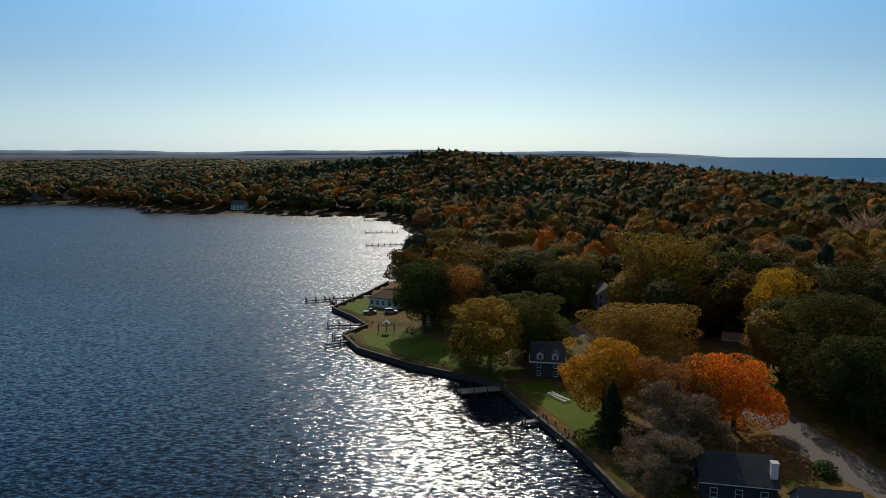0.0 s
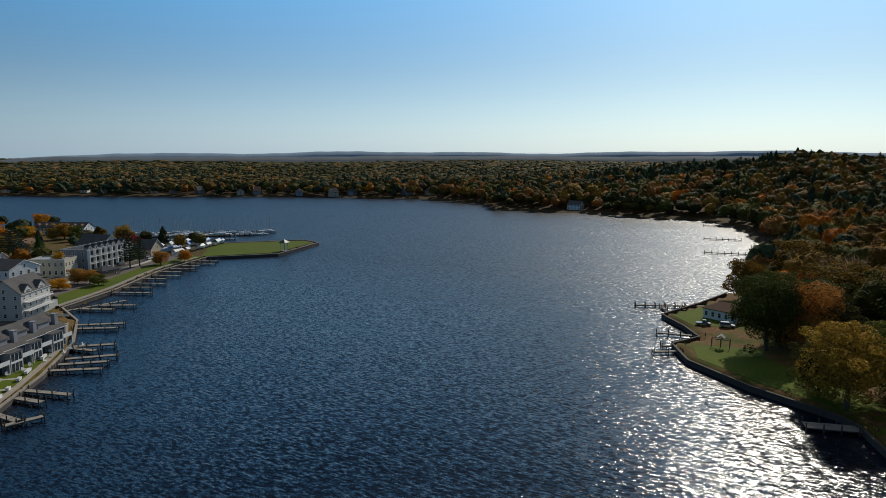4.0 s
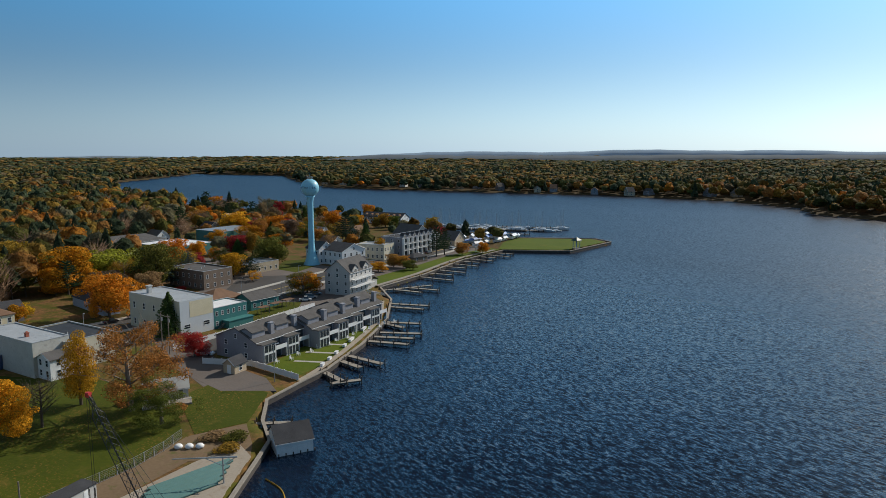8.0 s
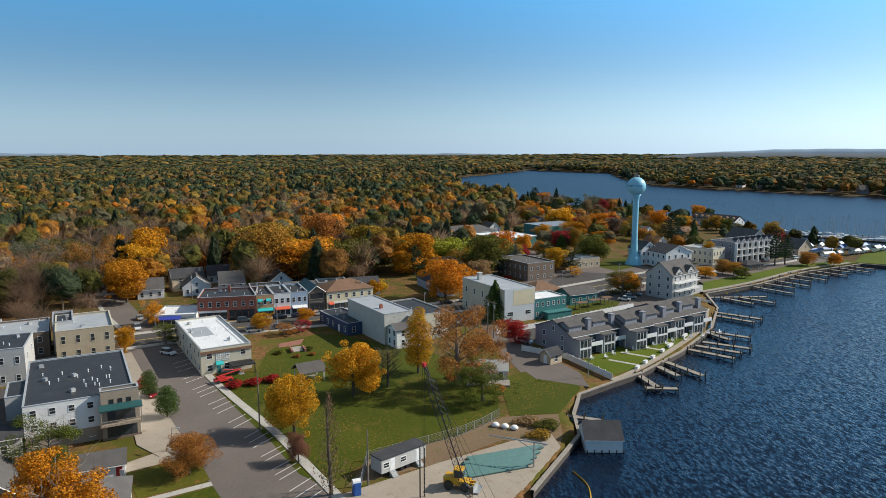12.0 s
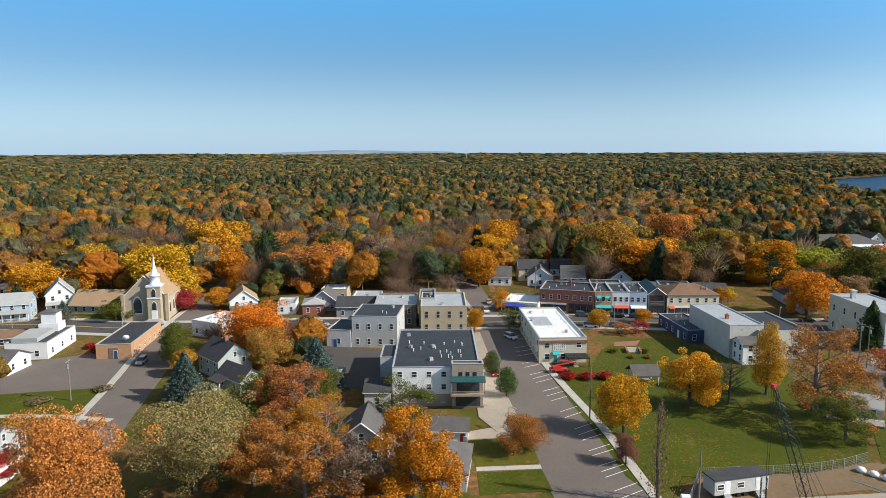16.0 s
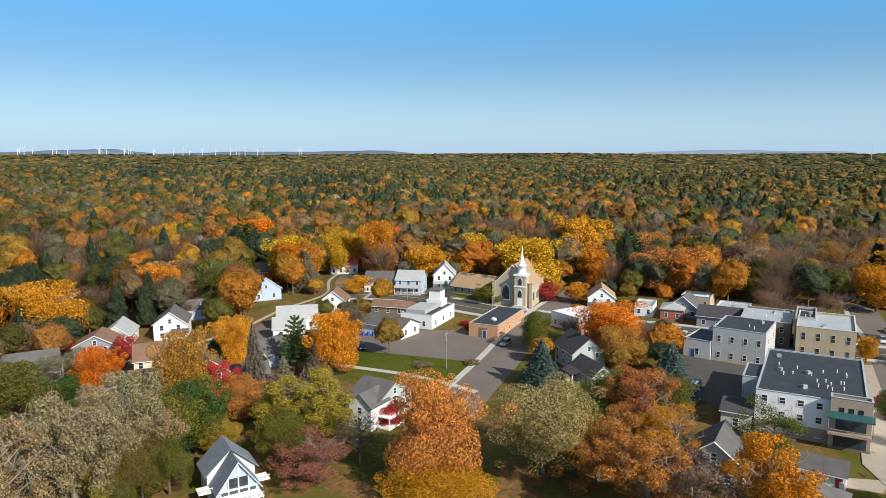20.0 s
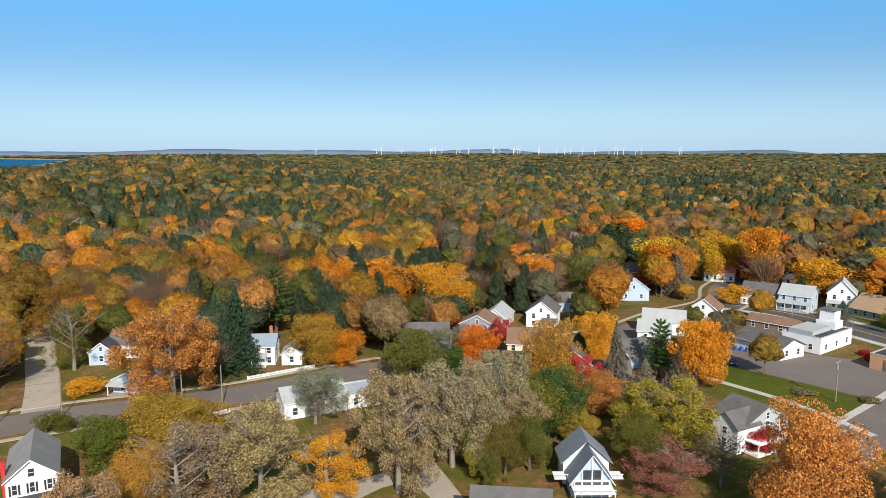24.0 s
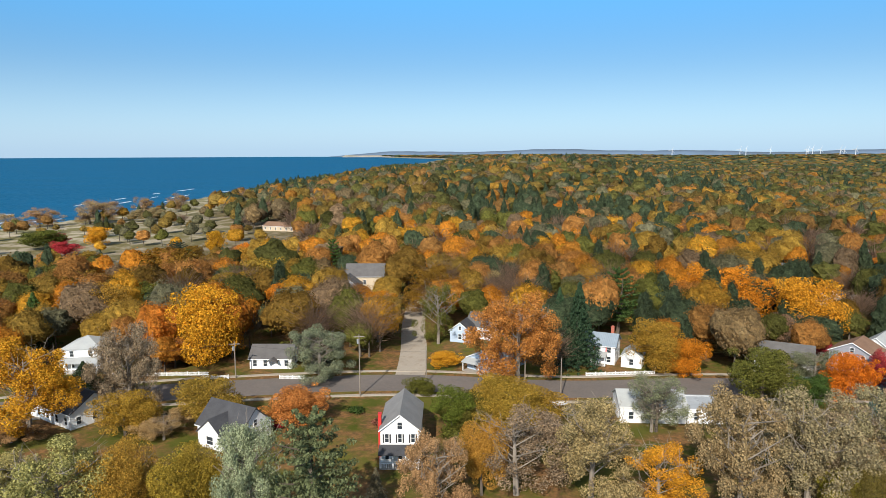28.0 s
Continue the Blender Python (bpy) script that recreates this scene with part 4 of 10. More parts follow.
tree("maple", "olive", -57.8, -101.0, 9.3, 3.6)
tree("sparse", "lime", -66.5, -106.3, 12.9, 6.1)
tree("half", "pink", -59.5, -91.8, 7.2, 5.1)
tree("bare", "grey", -67.4, -91.3, 9.4, 5.0)
tree("maple", "rustgold", 21.5, -100.1, 12.3, 2.6)
tree("maple", "olive", 29.1, -123.7, 7.7, 3.6)
tree("maple", "crimson", -82.8, -102.8, 3.4, 2.5)
tree("half", "olive", -30.6, -100.6, 6.4, 1.9)
tree("maple", "gold", -209.2, -173.1, 20.0, 9.6)
tree("maple", "gold", -255.1, -178.6, 21.5, 7.7)
tree("pine", "green", -252.8, -151.9, 18.8, 8.4)
tree("maple", "rust", -238.9, -131.0, 15.7, 6.8)
tree("maple", "gold", -237.2, -106.3, 14.3, 3.7)
tree("half", "brown", -265.0, -106.1, 19.2, 7.1)
tree("half", "rust", -281.6, -78.2, 21.1, 7.3)
tree("maple", "orange", -261.5, -62.3, 14.9, 5.3)
tree("maple", "gold", -312.9, -63.4, 21.9, 9.1)
tree("maple", "rustgold", -289.9, -16.9, 24.5, 9.3)
tree("maple", "rust", -339.5, 10.6, 24.1, 7.2)
tree("maple", "olive", -294.9, 20.0, 16.3, 8.4)
tree("half", "grey", -306.8, -109.9, 18.1, 8.1)
tree("half", "brown", -325.4, -31.3, 15.8, 7.0)
tree("maple", "rustgold", -325.6, 32.3, 19.1, 8.1)
tree("half", "brown", -288.3, -132.7, 22.2, 7.9)
tree("maple", "orange", -141.2, -234.8, 18.7, 6.8)
tree("spruce", "blue", -152.6, -240.5, 12.9, 3.6)
tree("pine", "green", -158.6, -304.5, 17.8, 11.0)
tree("maple", "vivid", -196.0, -246.0, 19.8, 7.8)
tree("maple", "orange", -202.2, -199.9, 13.9, 6.1)
tree("maple", "gold", -223.1, -181.4, 16.2, 8.2)
tree("maple", "orange", -224.5, -148.0, 10.5, 3.4)
tree("pine", "dark", -247.6, -147.3, 16.8, 7.2)
tree("maple", "rust", -234.8, -121.7, 15.5, 8.4)
tree("half", "olive", -298.3, -93.4, 19.6, 8.9)
tree("maple", "rustgold", -325.5, -14.3, 21.2, 12.7)
tree("maple", "gold", -321.9, 4.1, 13.7, 10.3)
tree("half", "brown", -221.5, -255.3, 18.2, 8.4)
tree("half", "grey", -231.5, -207.7, 17.3, 6.6)
tree("maple", "vivid", -179.1, -328.0, 18.2, 9.3)
tree("maple", "orange", -23.2, -223.1, 18.8, 9.2)
tree("maple", "orange", -33.3, -221.7, 17.1, 8.3)
tree("maple", "rust", -17.7, -218.4, 14.6, 6.2)
tree("maple", "gold", -41.6, -229.7, 14.7, 4.3)
tree("maple", "orange", -50.4, -212.9, 18.2, 7.1)
tree("maple", "olive", -23.5, -214.2, 8.8, 5.8)
tree("maple", "orange", -13.9, -171.3, 9.2, 4.1)
tree("maple", "olive", -27.8, -152.5, 12.6, 5.3)
tree("maple", "green", -37.4, -156.0, 6.5, 3.4)
tree("half", "grey", -42.1, -171.7, 7.7, 4.3)
tree("maple", "crimson", -48.3, -195.6, 4.2, 3.4)
tree("maple", "vivid", -47.0, -160.9, 10.9, 3.8)
tree("maple", "crimson", -56.8, -175.1, 8.3, 2.2)
tree("maple", "rustgold", -57.5, -138.3, 16.7, 4.5)
tree("maple", "gold", -74.9, -151.9, 14.7, 3.8)
tree("spruce", "grey", -70.5, -133.8, 16.4, 2.6)
tree("pine", "green", -86.3, -142.3, 13.2, 3.8)
tree("maple", "orange", -90.6, -133.6, 16.3, 4.6)
tree("spruce", "grey", -86.4, -134.1, 9.4, 2.3)
tree("half", "red", -62.7, -135.0, 9.6, 3.0)
tree("maple", "rust", -63.6, -125.9, 7.8, 3.8)
tree("spruce", "blue", -49.3, -151.8, 6.4, 1.7)
tree("spruce", "grey", -75.5, -130.0, 8.9, 3.0)
tree("maple", "brown", -40.8, -204.8, 9.4, 4.1)
tree("maple", "orange", -85.5, -226.0, 16.8, 5.1)
tree("half", "brown", -87.2, -221.5, 12.5, 6.8)
tree("half", "olive", -101.3, -214.2, 18.1, 5.0)
tree("maple", "gold", -11.5, -178.5, 5.1, 2.5)
tree("half", "tan", -26.6, -193.6, 5.7, 5.5)
tree("half", "tan", -35.6, -172.2, 6.3, 3.1)
tree("maple", "rust", -67.6, -117.9, 6.4, 2.9)
tree("sparse", "cream", 72.5, -69.0, 15.2, 5.0)
tree("sparse", "cream", 82.1, -69.9, 12.6, 3.8)
tree("maple", "rustgold", 66.5, -74.2, 14.4, 4.2)
tree("maple", "rustgold", 58.1, -76.5, 13.9, 4.4)
tree("sparse", "sage", 48.9, -78.2, 17.8, 3.5)
tree("pine", "conifer", 39.8, -78.0, 18.9, 6.2)
tree("spruce", "grey", 36.2, -92.0, 6.3, 1.5)
tree("sparse", "tan", 25.6, -89.0, 13.7, 3.1)
tree("maple", "rust", 62.8, -118.3, 7.9, 4.9)
tree("maple", "rustgold", 79.5, -113.8, 9.8, 4.1)
tree("maple", "rustgold", 92.4, -104.6, 8.5, 4.4)
tree("sparse", "khaki", 98.1, -113.1, 18.9, 4.2)
tree("sparse", "gold", 110.5, -100.2, 18.2, 5.8)
tree("sparse", "tan", 110.7, -96.2, 4.7, 4.2)
tree("half", "tan", 83.9, -104.8, 4.8, 3.6)
tree("spruce", "green", 160.7, -150.5, 14.6, 4.2)
tree("spruce", "dark", 119.8, -124.0, 6.4, 3.2)
tree("maple", "rustgold", 143.6, -159.3, 16.6, 6.0)
tree("maple", "gold", 103.4, -148.1, 20.2, 7.1)
tree("maple", "orange", 103.1, -158.6, 12.0, 3.4)
tree("maple", "rust", 109.8, -143.1, 7.3, 5.1)
tree("maple", "rustgold", 113.6, -154.1, 16.0, 5.4)
tree("maple", "oakgold", 167.4, -217.3, 17.6, 10.1)
tree("maple", "rustgold", 123.5, -209.4, 16.7, 6.9)
tree("maple", "orange", 104.1, -187.8, 13.4, 4.3)
tree("maple", "pink", 116.8, -230.7, 11.0, 4.2)
tree("pine", "green", 116.7, -253.6, 16.8, 4.0)
tree("pine", "green", 97.2, -252.7, 17.5, 4.6)
tree("sparse", "grey", 69.8, -142.4, 12.6, 4.6)
tree("half", "tan", 88.0, -174.2, 10.4, 5.0)
tree("maple", "lime", 82.4, -184.0, 7.0, 2.9)
tree("sparse", "orange", 74.7, -195.7, 10.9, 4.8)
tree("half", "tan", 68.8, -178.1, 4.6, 4.1)
tree("maple", "oakgold", 179.8, -181.4, 14.6, 8.2)
tree("maple", "olive", 145.9, -175.2, 13.7, 6.5)
tree("maple", "rustgold", 125.2, -196.0, 14.6, 5.8)
tree("maple", "gold", 43.7, -160.9, 4.2, 2.8)
tree("half", "olive", 51.6, -180.9, 17.2, 4.3)
tree("sparse", "salmon", 24.4, -152.2, 21.3, 6.3)
tree("spruce", "dark", 11.9, -169.5, 21.1, 4.1)
tree("spruce", "dark", 17.6, -177.8, 17.9, 3.6)
tree("pine", "green", 3.1, -203.3, 18.7, 6.1)
tree("maple", "rustgold", -6.2, -172.0, 12.7, 5.1)
tree("spruce", "green", -5.7, -212.3, 7.6, 2.0)
tree("half", "tan", 50.0, -229.0, 12.5, 5.8)
tree("maple", "oakgold", 63.6, -212.5, 16.4, 6.3)
tree("maple", "olive", 44.8, -140.5, 3.8, 2.7)
tree("pine", "dark", -657.5, 231.7, 16.3, 5.9)
tree("pine", "dark", -665.5, 223.0, 9.7, 5.0)
tree("maple", "orange", -650.2, 239.6, 13.3, 4.9)
tree("spruce", "dark", -641.8, 248.6, 17.4, 3.9)
tree("pine", "dark", -569.9, 219.0, 11.3, 5.2)
tree("half", "grey", -548.0, 242.8, 16.8, 5.1)
tree("pine", "dark", -510.7, 215.6, 15.4, 5.9)
tree("pine", "dark", -585.3, 273.9, 8.8, 3.7)
tree("spruce", "dark", -530.7, 261.6, 14.5, 2.9)
tree("spruce", "dark", -527.1, 265.4, 13.1, 2.5)
tree("pine", "dark", -491.2, 153.1, 15.7, 7.3)
tree("half", "rust", -501.3, 168.0, 12.4, 7.2)
tree("maple", "gold", -448.6, 175.6, 15.1, 8.5)
tree("maple", "gold", -399.3, 166.2, 10.5, 6.8)
tree("maple", "orange", -425.6, 196.5, 12.9, 6.7)
tree("maple", "gold", -404.1, 201.8, 9.4, 4.8)
tree("maple", "olive", -309.0, 137.7, 14.1, 6.7)
tree("maple", "orange", -362.6, 170.4, 8.3, 5.1)
tree("maple", "orange", -339.8, 103.6, 12.8, 5.3)
tree("maple", "gold", -354.9, 119.4, 8.7, 4.0)
tree("maple", "crimson", -324.1, 106.9, 7.6, 3.9)
tree("maple", "orange", -339.0, 122.1, 7.3, 2.6)
tree("maple", "orange", -462.3, 117.0, 10.8, 3.4)
tree("pine", "green", -463.1, 137.2, 9.4, 4.1)
tree("maple", "orange", -417.5, 233.7, 14.9, 6.1)
tree("pine", "dark", -359.1, 210.3, 15.4, 6.5)
tree("maple", "lime", -309.0, 68.9, 13.9, 9.4)
tree("maple", "orange", -302.2, 51.1, 17.3, 8.7)
tree("maple", "orange", -244.3, 52.0, 15.0, 7.4)
tree("maple", "gold", -294.6, 44.2, 10.6, 4.7)
tree("column", "gold", -242.6, 46.9, 6.8, 1.4)
tree("half", "gold", -275.5, 115.1, 4.6, 2.5)
tree("half", "brown", -479.4, 128.2, 12.4, 7.0)
tree("maple", "rustgold", -442.6, 89.4, 12.5, 11.2)
tree("maple", "orange", -419.9, 70.0, 14.1, 10.6)
tree("half", "brown", -569.6, 133.2, 14.3, 8.3)
tree("half", "brown", -527.4, 98.8, 12.8, 9.1)
tree("maple", "rustgold", -417.5, 270.3, 7.9, 3.5)
tree("maple", "rust", -376.5, 199.0, 8.3, 4.2)
tree("half", "tan", -337.9, 187.1, 9.1, 2.6)
tree("maple", "gold", -399.0, 145.9, 9.4, 3.6)
tree("pine", "green", -487.6, 253.5, 10.6, 3.5)
tree("maple", "rustgold", -523.6, 214.3, 8.5, 4.0)
tree("half", "tan", -358.3, 221.7, 8.1, 2.9)
rng = np.random.default_rng(31)
for k in range(22):
    f, o = rng.random(), rng.random()
    tree(("maple", "maple", "half", "pine")[k % 4], ("rustgold", "oakgold", "tan", "green", "rust", "orange", "brown", "pine")[k % 8],
         round(262 - 108 * f + 18 * o, 1), round(-198 - 80 * f - 22 * o, 1), round(8.5 + 3 * rng.random(), 1), round(3.6 + 1.6 * rng.random(), 1), "trees behind the beach")

# ---- buildings ----
PIECES = {}
BUILT = []


def cached(key, make, material):
    if key not in PIECES:
        me = bpy.data.meshes.new(str(key[0]))
        bm = make()
        bm.to_mesh(me)
        bm.free()
        me.materials.append(material)
        PIECES[key] = me
    return PIECES[key]


def window(parent, m, w=0.95, h=1.45, trim=None, name="window"):
    """A framed window with its pane, standing in the face of a wall (outwards is -y)."""
    t = trim or WHITE_TRIM
    fr = cached(("window", w, h, t.name), lambda: boxes((-w / 2 - .09, -.07, -.12, w / 2 + .09, .06, 0), (-w / 2 - .09, -.05, h, w / 2 + .09, .06, h + .1), (-w / 2 - .09, -.05, 0, -w / 2, .06, h),
                                                        (w / 2, -.05, 0, w / 2 + .09, .06, h), (-w / 2, -.04, h / 2 - .03, w / 2, .05, h / 2 + .03)), t)
    pa = cached(("pane", w, h), lambda: boxes((-w / 2, -.02, 0, w / 2, .05, h)), GLASS)
    o = new(name, fr)
    o.parent, o.matrix_basis = parent, m
    p = new("pane", pa)
    p.parent = o
    return o


def door(parent, m, material, w=1.0, h=2.1):
    fr = new("door", cached(("door", w, h, material.name), lambda: boxes((-w / 2, -.05, 0, w / 2, .05, h), (-w / 2 + .12, -.07, .2, w / 2 - .12, -.04, .95), (-w / 2 + .12, -.07, 1.1, w / 2 - .12, -.04, h - .2)), material))
    fr.parent, fr.matrix_basis = parent, m
    fm = new("frame", cached(("frame", w, h), lambda: boxes((-w / 2 - .1, -.04, 0, -w / 2, .06, h + .1), (w / 2, -.04, 0, w / 2 + .1, .06, h + .1), (-w / 2, -.04, h, w / 2, .06, h + .1)), WHITE_TRIM))
    fm.parent = fr
    return fr


def gable_roof(w, d, h, rise, axis, over, thick=0.22):
    """Two slabs meeting at a ridge along x or y."""
    bm = bmesh.new()
    if axis == "x":
        a, L0, L1, half = d / 2, -over, w + over, d / 2
        put = lambda s, c, z: (s, c, z)
    else:
        a, L0, L1, half = w / 2, -over, d + over, w / 2
        put = lambda s, c, z: (c, s, z)
    k = rise / half
    for sg in (-1, 1):
        e, ze = half + sg * (half + over), h - over * k
        pts = [(L0, half, h + rise), (L1, half, h + rise), (L1, e, ze), (L0, e, ze)]
        lo = [bm.verts.new(put(s, c, z)) for s, c, z in pts]
        hi = [bm.verts.new(put(s, c, z + thick)) for s, c, z in pts]
        bm.faces.new(lo), bm.faces.new(hi[::-1])
        for i in range(4):
            bm.faces.new((lo[i], lo[(i + 1) % 4], hi[(i + 1) % 4], hi[i]))
    bmesh.ops.recalc_face_normals(bm, faces=bm.faces)
    return bm


def hip_roof(w, d, h, rise, over, thick=0.2):
    bm = bmesh.new()
    x0, x1, y0, y1 = -over, w + over, -over, d + over
    k = min(w, d) / 2
    rg = [(k, d / 2), (w - k, d / 2)] if w >= d else [(w / 2, k), (w / 2, d - k)]
    b = [bm.verts.new((x, y, h - 0.05)) for x, y in ((x0, y0), (x1, y0), (x1, y1), (x0, y1))]
    e = [bm.verts.new((x, y, h + thick)) for x, y in ((x0, y0), (x1, y0), (x1, y1), (x0, y1))]
    r = [bm.verts.new((x, y, h + rise)) for x, y in rg]
    bm.faces.new(b)
    for i in range(4):
        bm.faces.new((b[i], b[(i + 1) % 4], e[(i + 1) % 4], e[i]))
    if w >= d:
        fs = ((e[0], e[1], r[1], r[0]), (e[1], e[2], r[1]), (e[2], e[3], r[0], r[1]), (e[3], e[0], r[0]))
    else:
        fs = ((e[0], e[1], r[0]), (e[1], e[2], r[1], r[0]), (e[2], e[3], r[1]), (e[3], e[0], r[0], r[1]))
    for f in fs:
        bm.faces.new(f)
    bmesh.ops.recalc_face_normals(bm, faces=bm.faces)
    return bm


def walls_mesh(w, d, h, roof, rise):
    bm = boxes((0, 0, -0.6, w, d, h))
    if roof in ("x", "y"):
        if roof == "x":
            for s0, s1 in ((0, 0.2), (w - 0.2, w)):
                v = [bm.verts.new(p) for p in ((s0, 0, h), (s0, d, h), (s0, d / 2, h + rise), (s1, 0, h), (s1, d, h), (s1, d / 2, h + rise))]
                for f in ((0, 1, 2), (3, 5, 4), (0, 3, 4, 1), (1, 4, 5, 2), (2, 5, 3, 0)):
                    bm.faces.new([v[i] for i in f])
        else:
            for s0, s1 in ((0, 0.2), (d - 0.2, d)):
                v = [bm.verts.new(p) for p in ((0, s0, h), (w, s0, h), (w / 2, s0, h + rise), (0, s1, h), (w, s1, h), (w / 2, s1, h + rise))]
                for f in ((0, 1, 2), (3, 5, 4), (0, 3, 4, 1), (1, 4, 5, 2), (2, 5, 3, 0)):
                    bm.faces.new([v[i] for i in f])
        bmesh.ops.recalc_face_normals(bm, faces=bm.faces)
    return bm


def rooftop(parent, w, d, h, n, seed):
    """Vents, stacks and small units on a flat roof."""
    rng = random.Random(seed)
    for k in range(n):
        x, y = rng.uniform(0.12, 0.88) * w, rng.uniform(0.12, 0.88) * d
        if k % 6:
            o = new("vent_pipe", cached(("vent_pipe",), lambda: pipe_mesh(0.1, 0.55), WHITE_TRIM))
        else:
            o = new("roof_unit", cached(("roof_unit",), lambda: boxes((-.45, -.35, 0, .45, .35, .6), (-.38, -.28, .6, .38, .28, .68), (-.5, -.4, 0, .5, .4, .08)), STEEL))
        o.parent, o.matrix_basis = parent, pose(x, y, h, 0, 0, rng.uniform(0, 90))


def pipe_mesh(r, h):
    bm = bmesh.new()
    rod(bm, (0, 0, 0), (0, 0, h), r, r, 8)
    rod(bm, (0, 0, h), (0, 0, h + 0.12), r * 1.5, r * 1.3, 8)
    return bm


def building(name, label, category, x, y, ang, w, d, h, roof, wall, roofing, floors=2, front=3, left=2, right=2, back=0, win=(0.95, 1.45), rise=None, over=0.35, door_at=None, door_mat=None,
             chimney=None, trim=None, vents=0, group="", z=0.0, parapet=0.5, skip_ground=False):
    """A building whose front stands from (x, y) along the heading ang; it reaches back to the left of that heading."""
    m = pose(x, y, z, 0, 0, ang)
    centre = m @ Vector((w / 2, d / 2, 0))
    BUILT.append((centre.x, centre.y, 0.55 * max(w, d)))
    if z == 0.0 and math.hypot(x, y) > 180:
        m.translation.z = max(0.0, min(float(land_height(*(m @ Vector(q)).xy)) for q in ((0, 0, 0), (w, 0, 0), (w, d, 0), (0, d, 0))))
    ob = thing(name, label, category, m, group)
    rise = rise if rise is not None else (0.38 * (d if roof == "x" else w) if roof in ("x", "y") else 0.22 * min(w, d))
    part("wall", walls_mesh(w, d, h, roof, rise), wall, ob)
    if roof in ("x", "y"):
        part("roof", gable_roof(w, d, h, rise, roof, over), roofing, ob)
        b = 0.2
        if roof == "y":
            bm = bmesh.new()
            for s in (0, 1):
                rod(bm, (w / 2, -over - 0.02, h + rise + 0.1), ((-over) if s else (w + over), -over - 0.02, h - over * rise / (w / 2) + 0.1), 0.11, 0.11, 4)
            part("bargeboard", bm, WHITE_TRIM, ob)
        else:
            part("gutter", boxes((-over, -over - 0.08, h - over * rise / (d / 2) - 0.02, w + over, -over - 0.003, h - over * rise / (d / 2) + 0.12)), WHITE_TRIM, ob)
    elif roof == "hip":
        part("roof", hip_roof(w, d, h, rise, over), roofing, ob)
    else:
        p = parapet
        part("roof", boxes((0.25, 0.25, h - 0.1, w - 0.25, d - 0.25, h + 0.06)), roofing, ob)
        part("parapet", boxes((0, 0, h, w, 0.25, h + p), (0, d - 0.25, h, w, d, h + p), (0, 0.25, h, 0.25, d - 0.25, h + p), (w - 0.25, 0.25, h, w, d - 0.25, h + p)), wall, ob)
        part("coping", boxes((-.06, -.06, h + p, w + .06, .31, h + p + .1), (-.06, d - .31, h + p, w + .06, d + .06, h + p + .1), (-.06, .31, h + p, .31, d - .31, h + p + .1), (w - .31, .31, h + p, w + .06, d - .31, h + p + .1)), trim or ROOF_SILVER, ob)
        rooftop(ob, w, d, h + 0.06, vents, int(abs(x * 7 + y * 3)))
    fh = h / floors
    for f in range(floors):
        if skip_ground and f == 0:
            continue
        zz = f * fh + min(0.95, fh - win[1] - 0.25)
        for n, length, place in ((front, w, lambda s: pose(s, 0, zz)), (back, w, lambda s: pose(s, d, zz, 0, 0, 180)), (left, d, lambda s: pose(0, s, zz, 0, 0, -90)), (right, d, lambda s: pose(w, s, zz, 0, 0, 90))):
            for k in range(n):
                s = length * (k + 0.5) / n
                if f == 0 and door_at is not None and n == front and length == w and abs(s - door_at) < 0.9:
                    continue
                window(ob, place(s), win[0], win[1], trim)
    if roof in ("x", "y") and rise > 2.0 and front + left:
        if roof == "y":
            window(ob, pose(w / 2, 0, h + 0.25), 0.8, min(1.2, rise * 0.45), trim)
        else:
            for s, a in ((0, -90), (w, 90)):
                window(ob, pose(s, d / 2, h + 0.25, 0, 0, a), 0.8, min(1.2, rise * 0.45), trim)
    if door_at is not None:
        door(ob, pose(door_at, 0, 0.05), door_mat or WHITE_TRIM)
    if chimney:
        cx, cy, top = chimney
        ch = part("chimney", boxes((cx - .4, cy - .4, h * 0.5, cx + .4, cy + .4, top), (cx - .48, cy - .48, top, cx + .48, cy + .48, top + .15), (cx - .2, cy - .2, top + .15, cx + .2, cy + .2, top + .4)), RED_BRICK, ob)
    return ob


def porch(ob, x0, x1, depth, h, roofing, posts=4, floor_mat=None, rail=True):
    """A porch before the front: floor, posts, a lean-to roof and a rail."""
    part("porch_floor", boxes((x0, -depth, -0.3, x1, -0.003, 0.3)), floor_mat or TIMBER, ob)
    bm = bmesh.new()
    v = [bm.verts.new(p) for p in ((x0 - .2, -depth - .25, h), (x1 + .2, -depth - .25, h), (x1 + .2, -0.003, h + depth * .32), (x0 - .2, -0.003, h + depth * .32), (x0 - .2, -depth - .25, h + .18), (x1 + .2, -depth - .25, h + .18), (x1 + .2, -0.003, h + depth * .32 + .18), (x0 - .2, -0.003, h + depth * .32 + .18))]
    for f in ((0, 3, 2, 1), (4, 5, 6, 7), (0, 1, 5, 4), (1, 2, 6, 5), (2, 3, 7, 6), (3, 0, 4, 7)):
        bm.faces.new([v[i] for i in f])
    part("porch_roof", bm, roofing, ob)
    for k in range(posts):
        px = x0 + 0.12 + (x1 - x0 - 0.24) * k / (posts - 1)
        part("post", boxes((px - .08, -depth + .04, .3, px + .08, -depth + .2, h)), WHITE_TRIM, ob)
    if rail:
        part("rail", boxes((x0, -depth + .08, 1.1, x1, -depth + .16, 1.2), *[(x0 + q * .3, -depth + .1, .3, x0 + q * .3 + .05, -depth + .14, 1.1) for q in range(int((x1 - x0) / .3))]), WHITE_TRIM, ob)


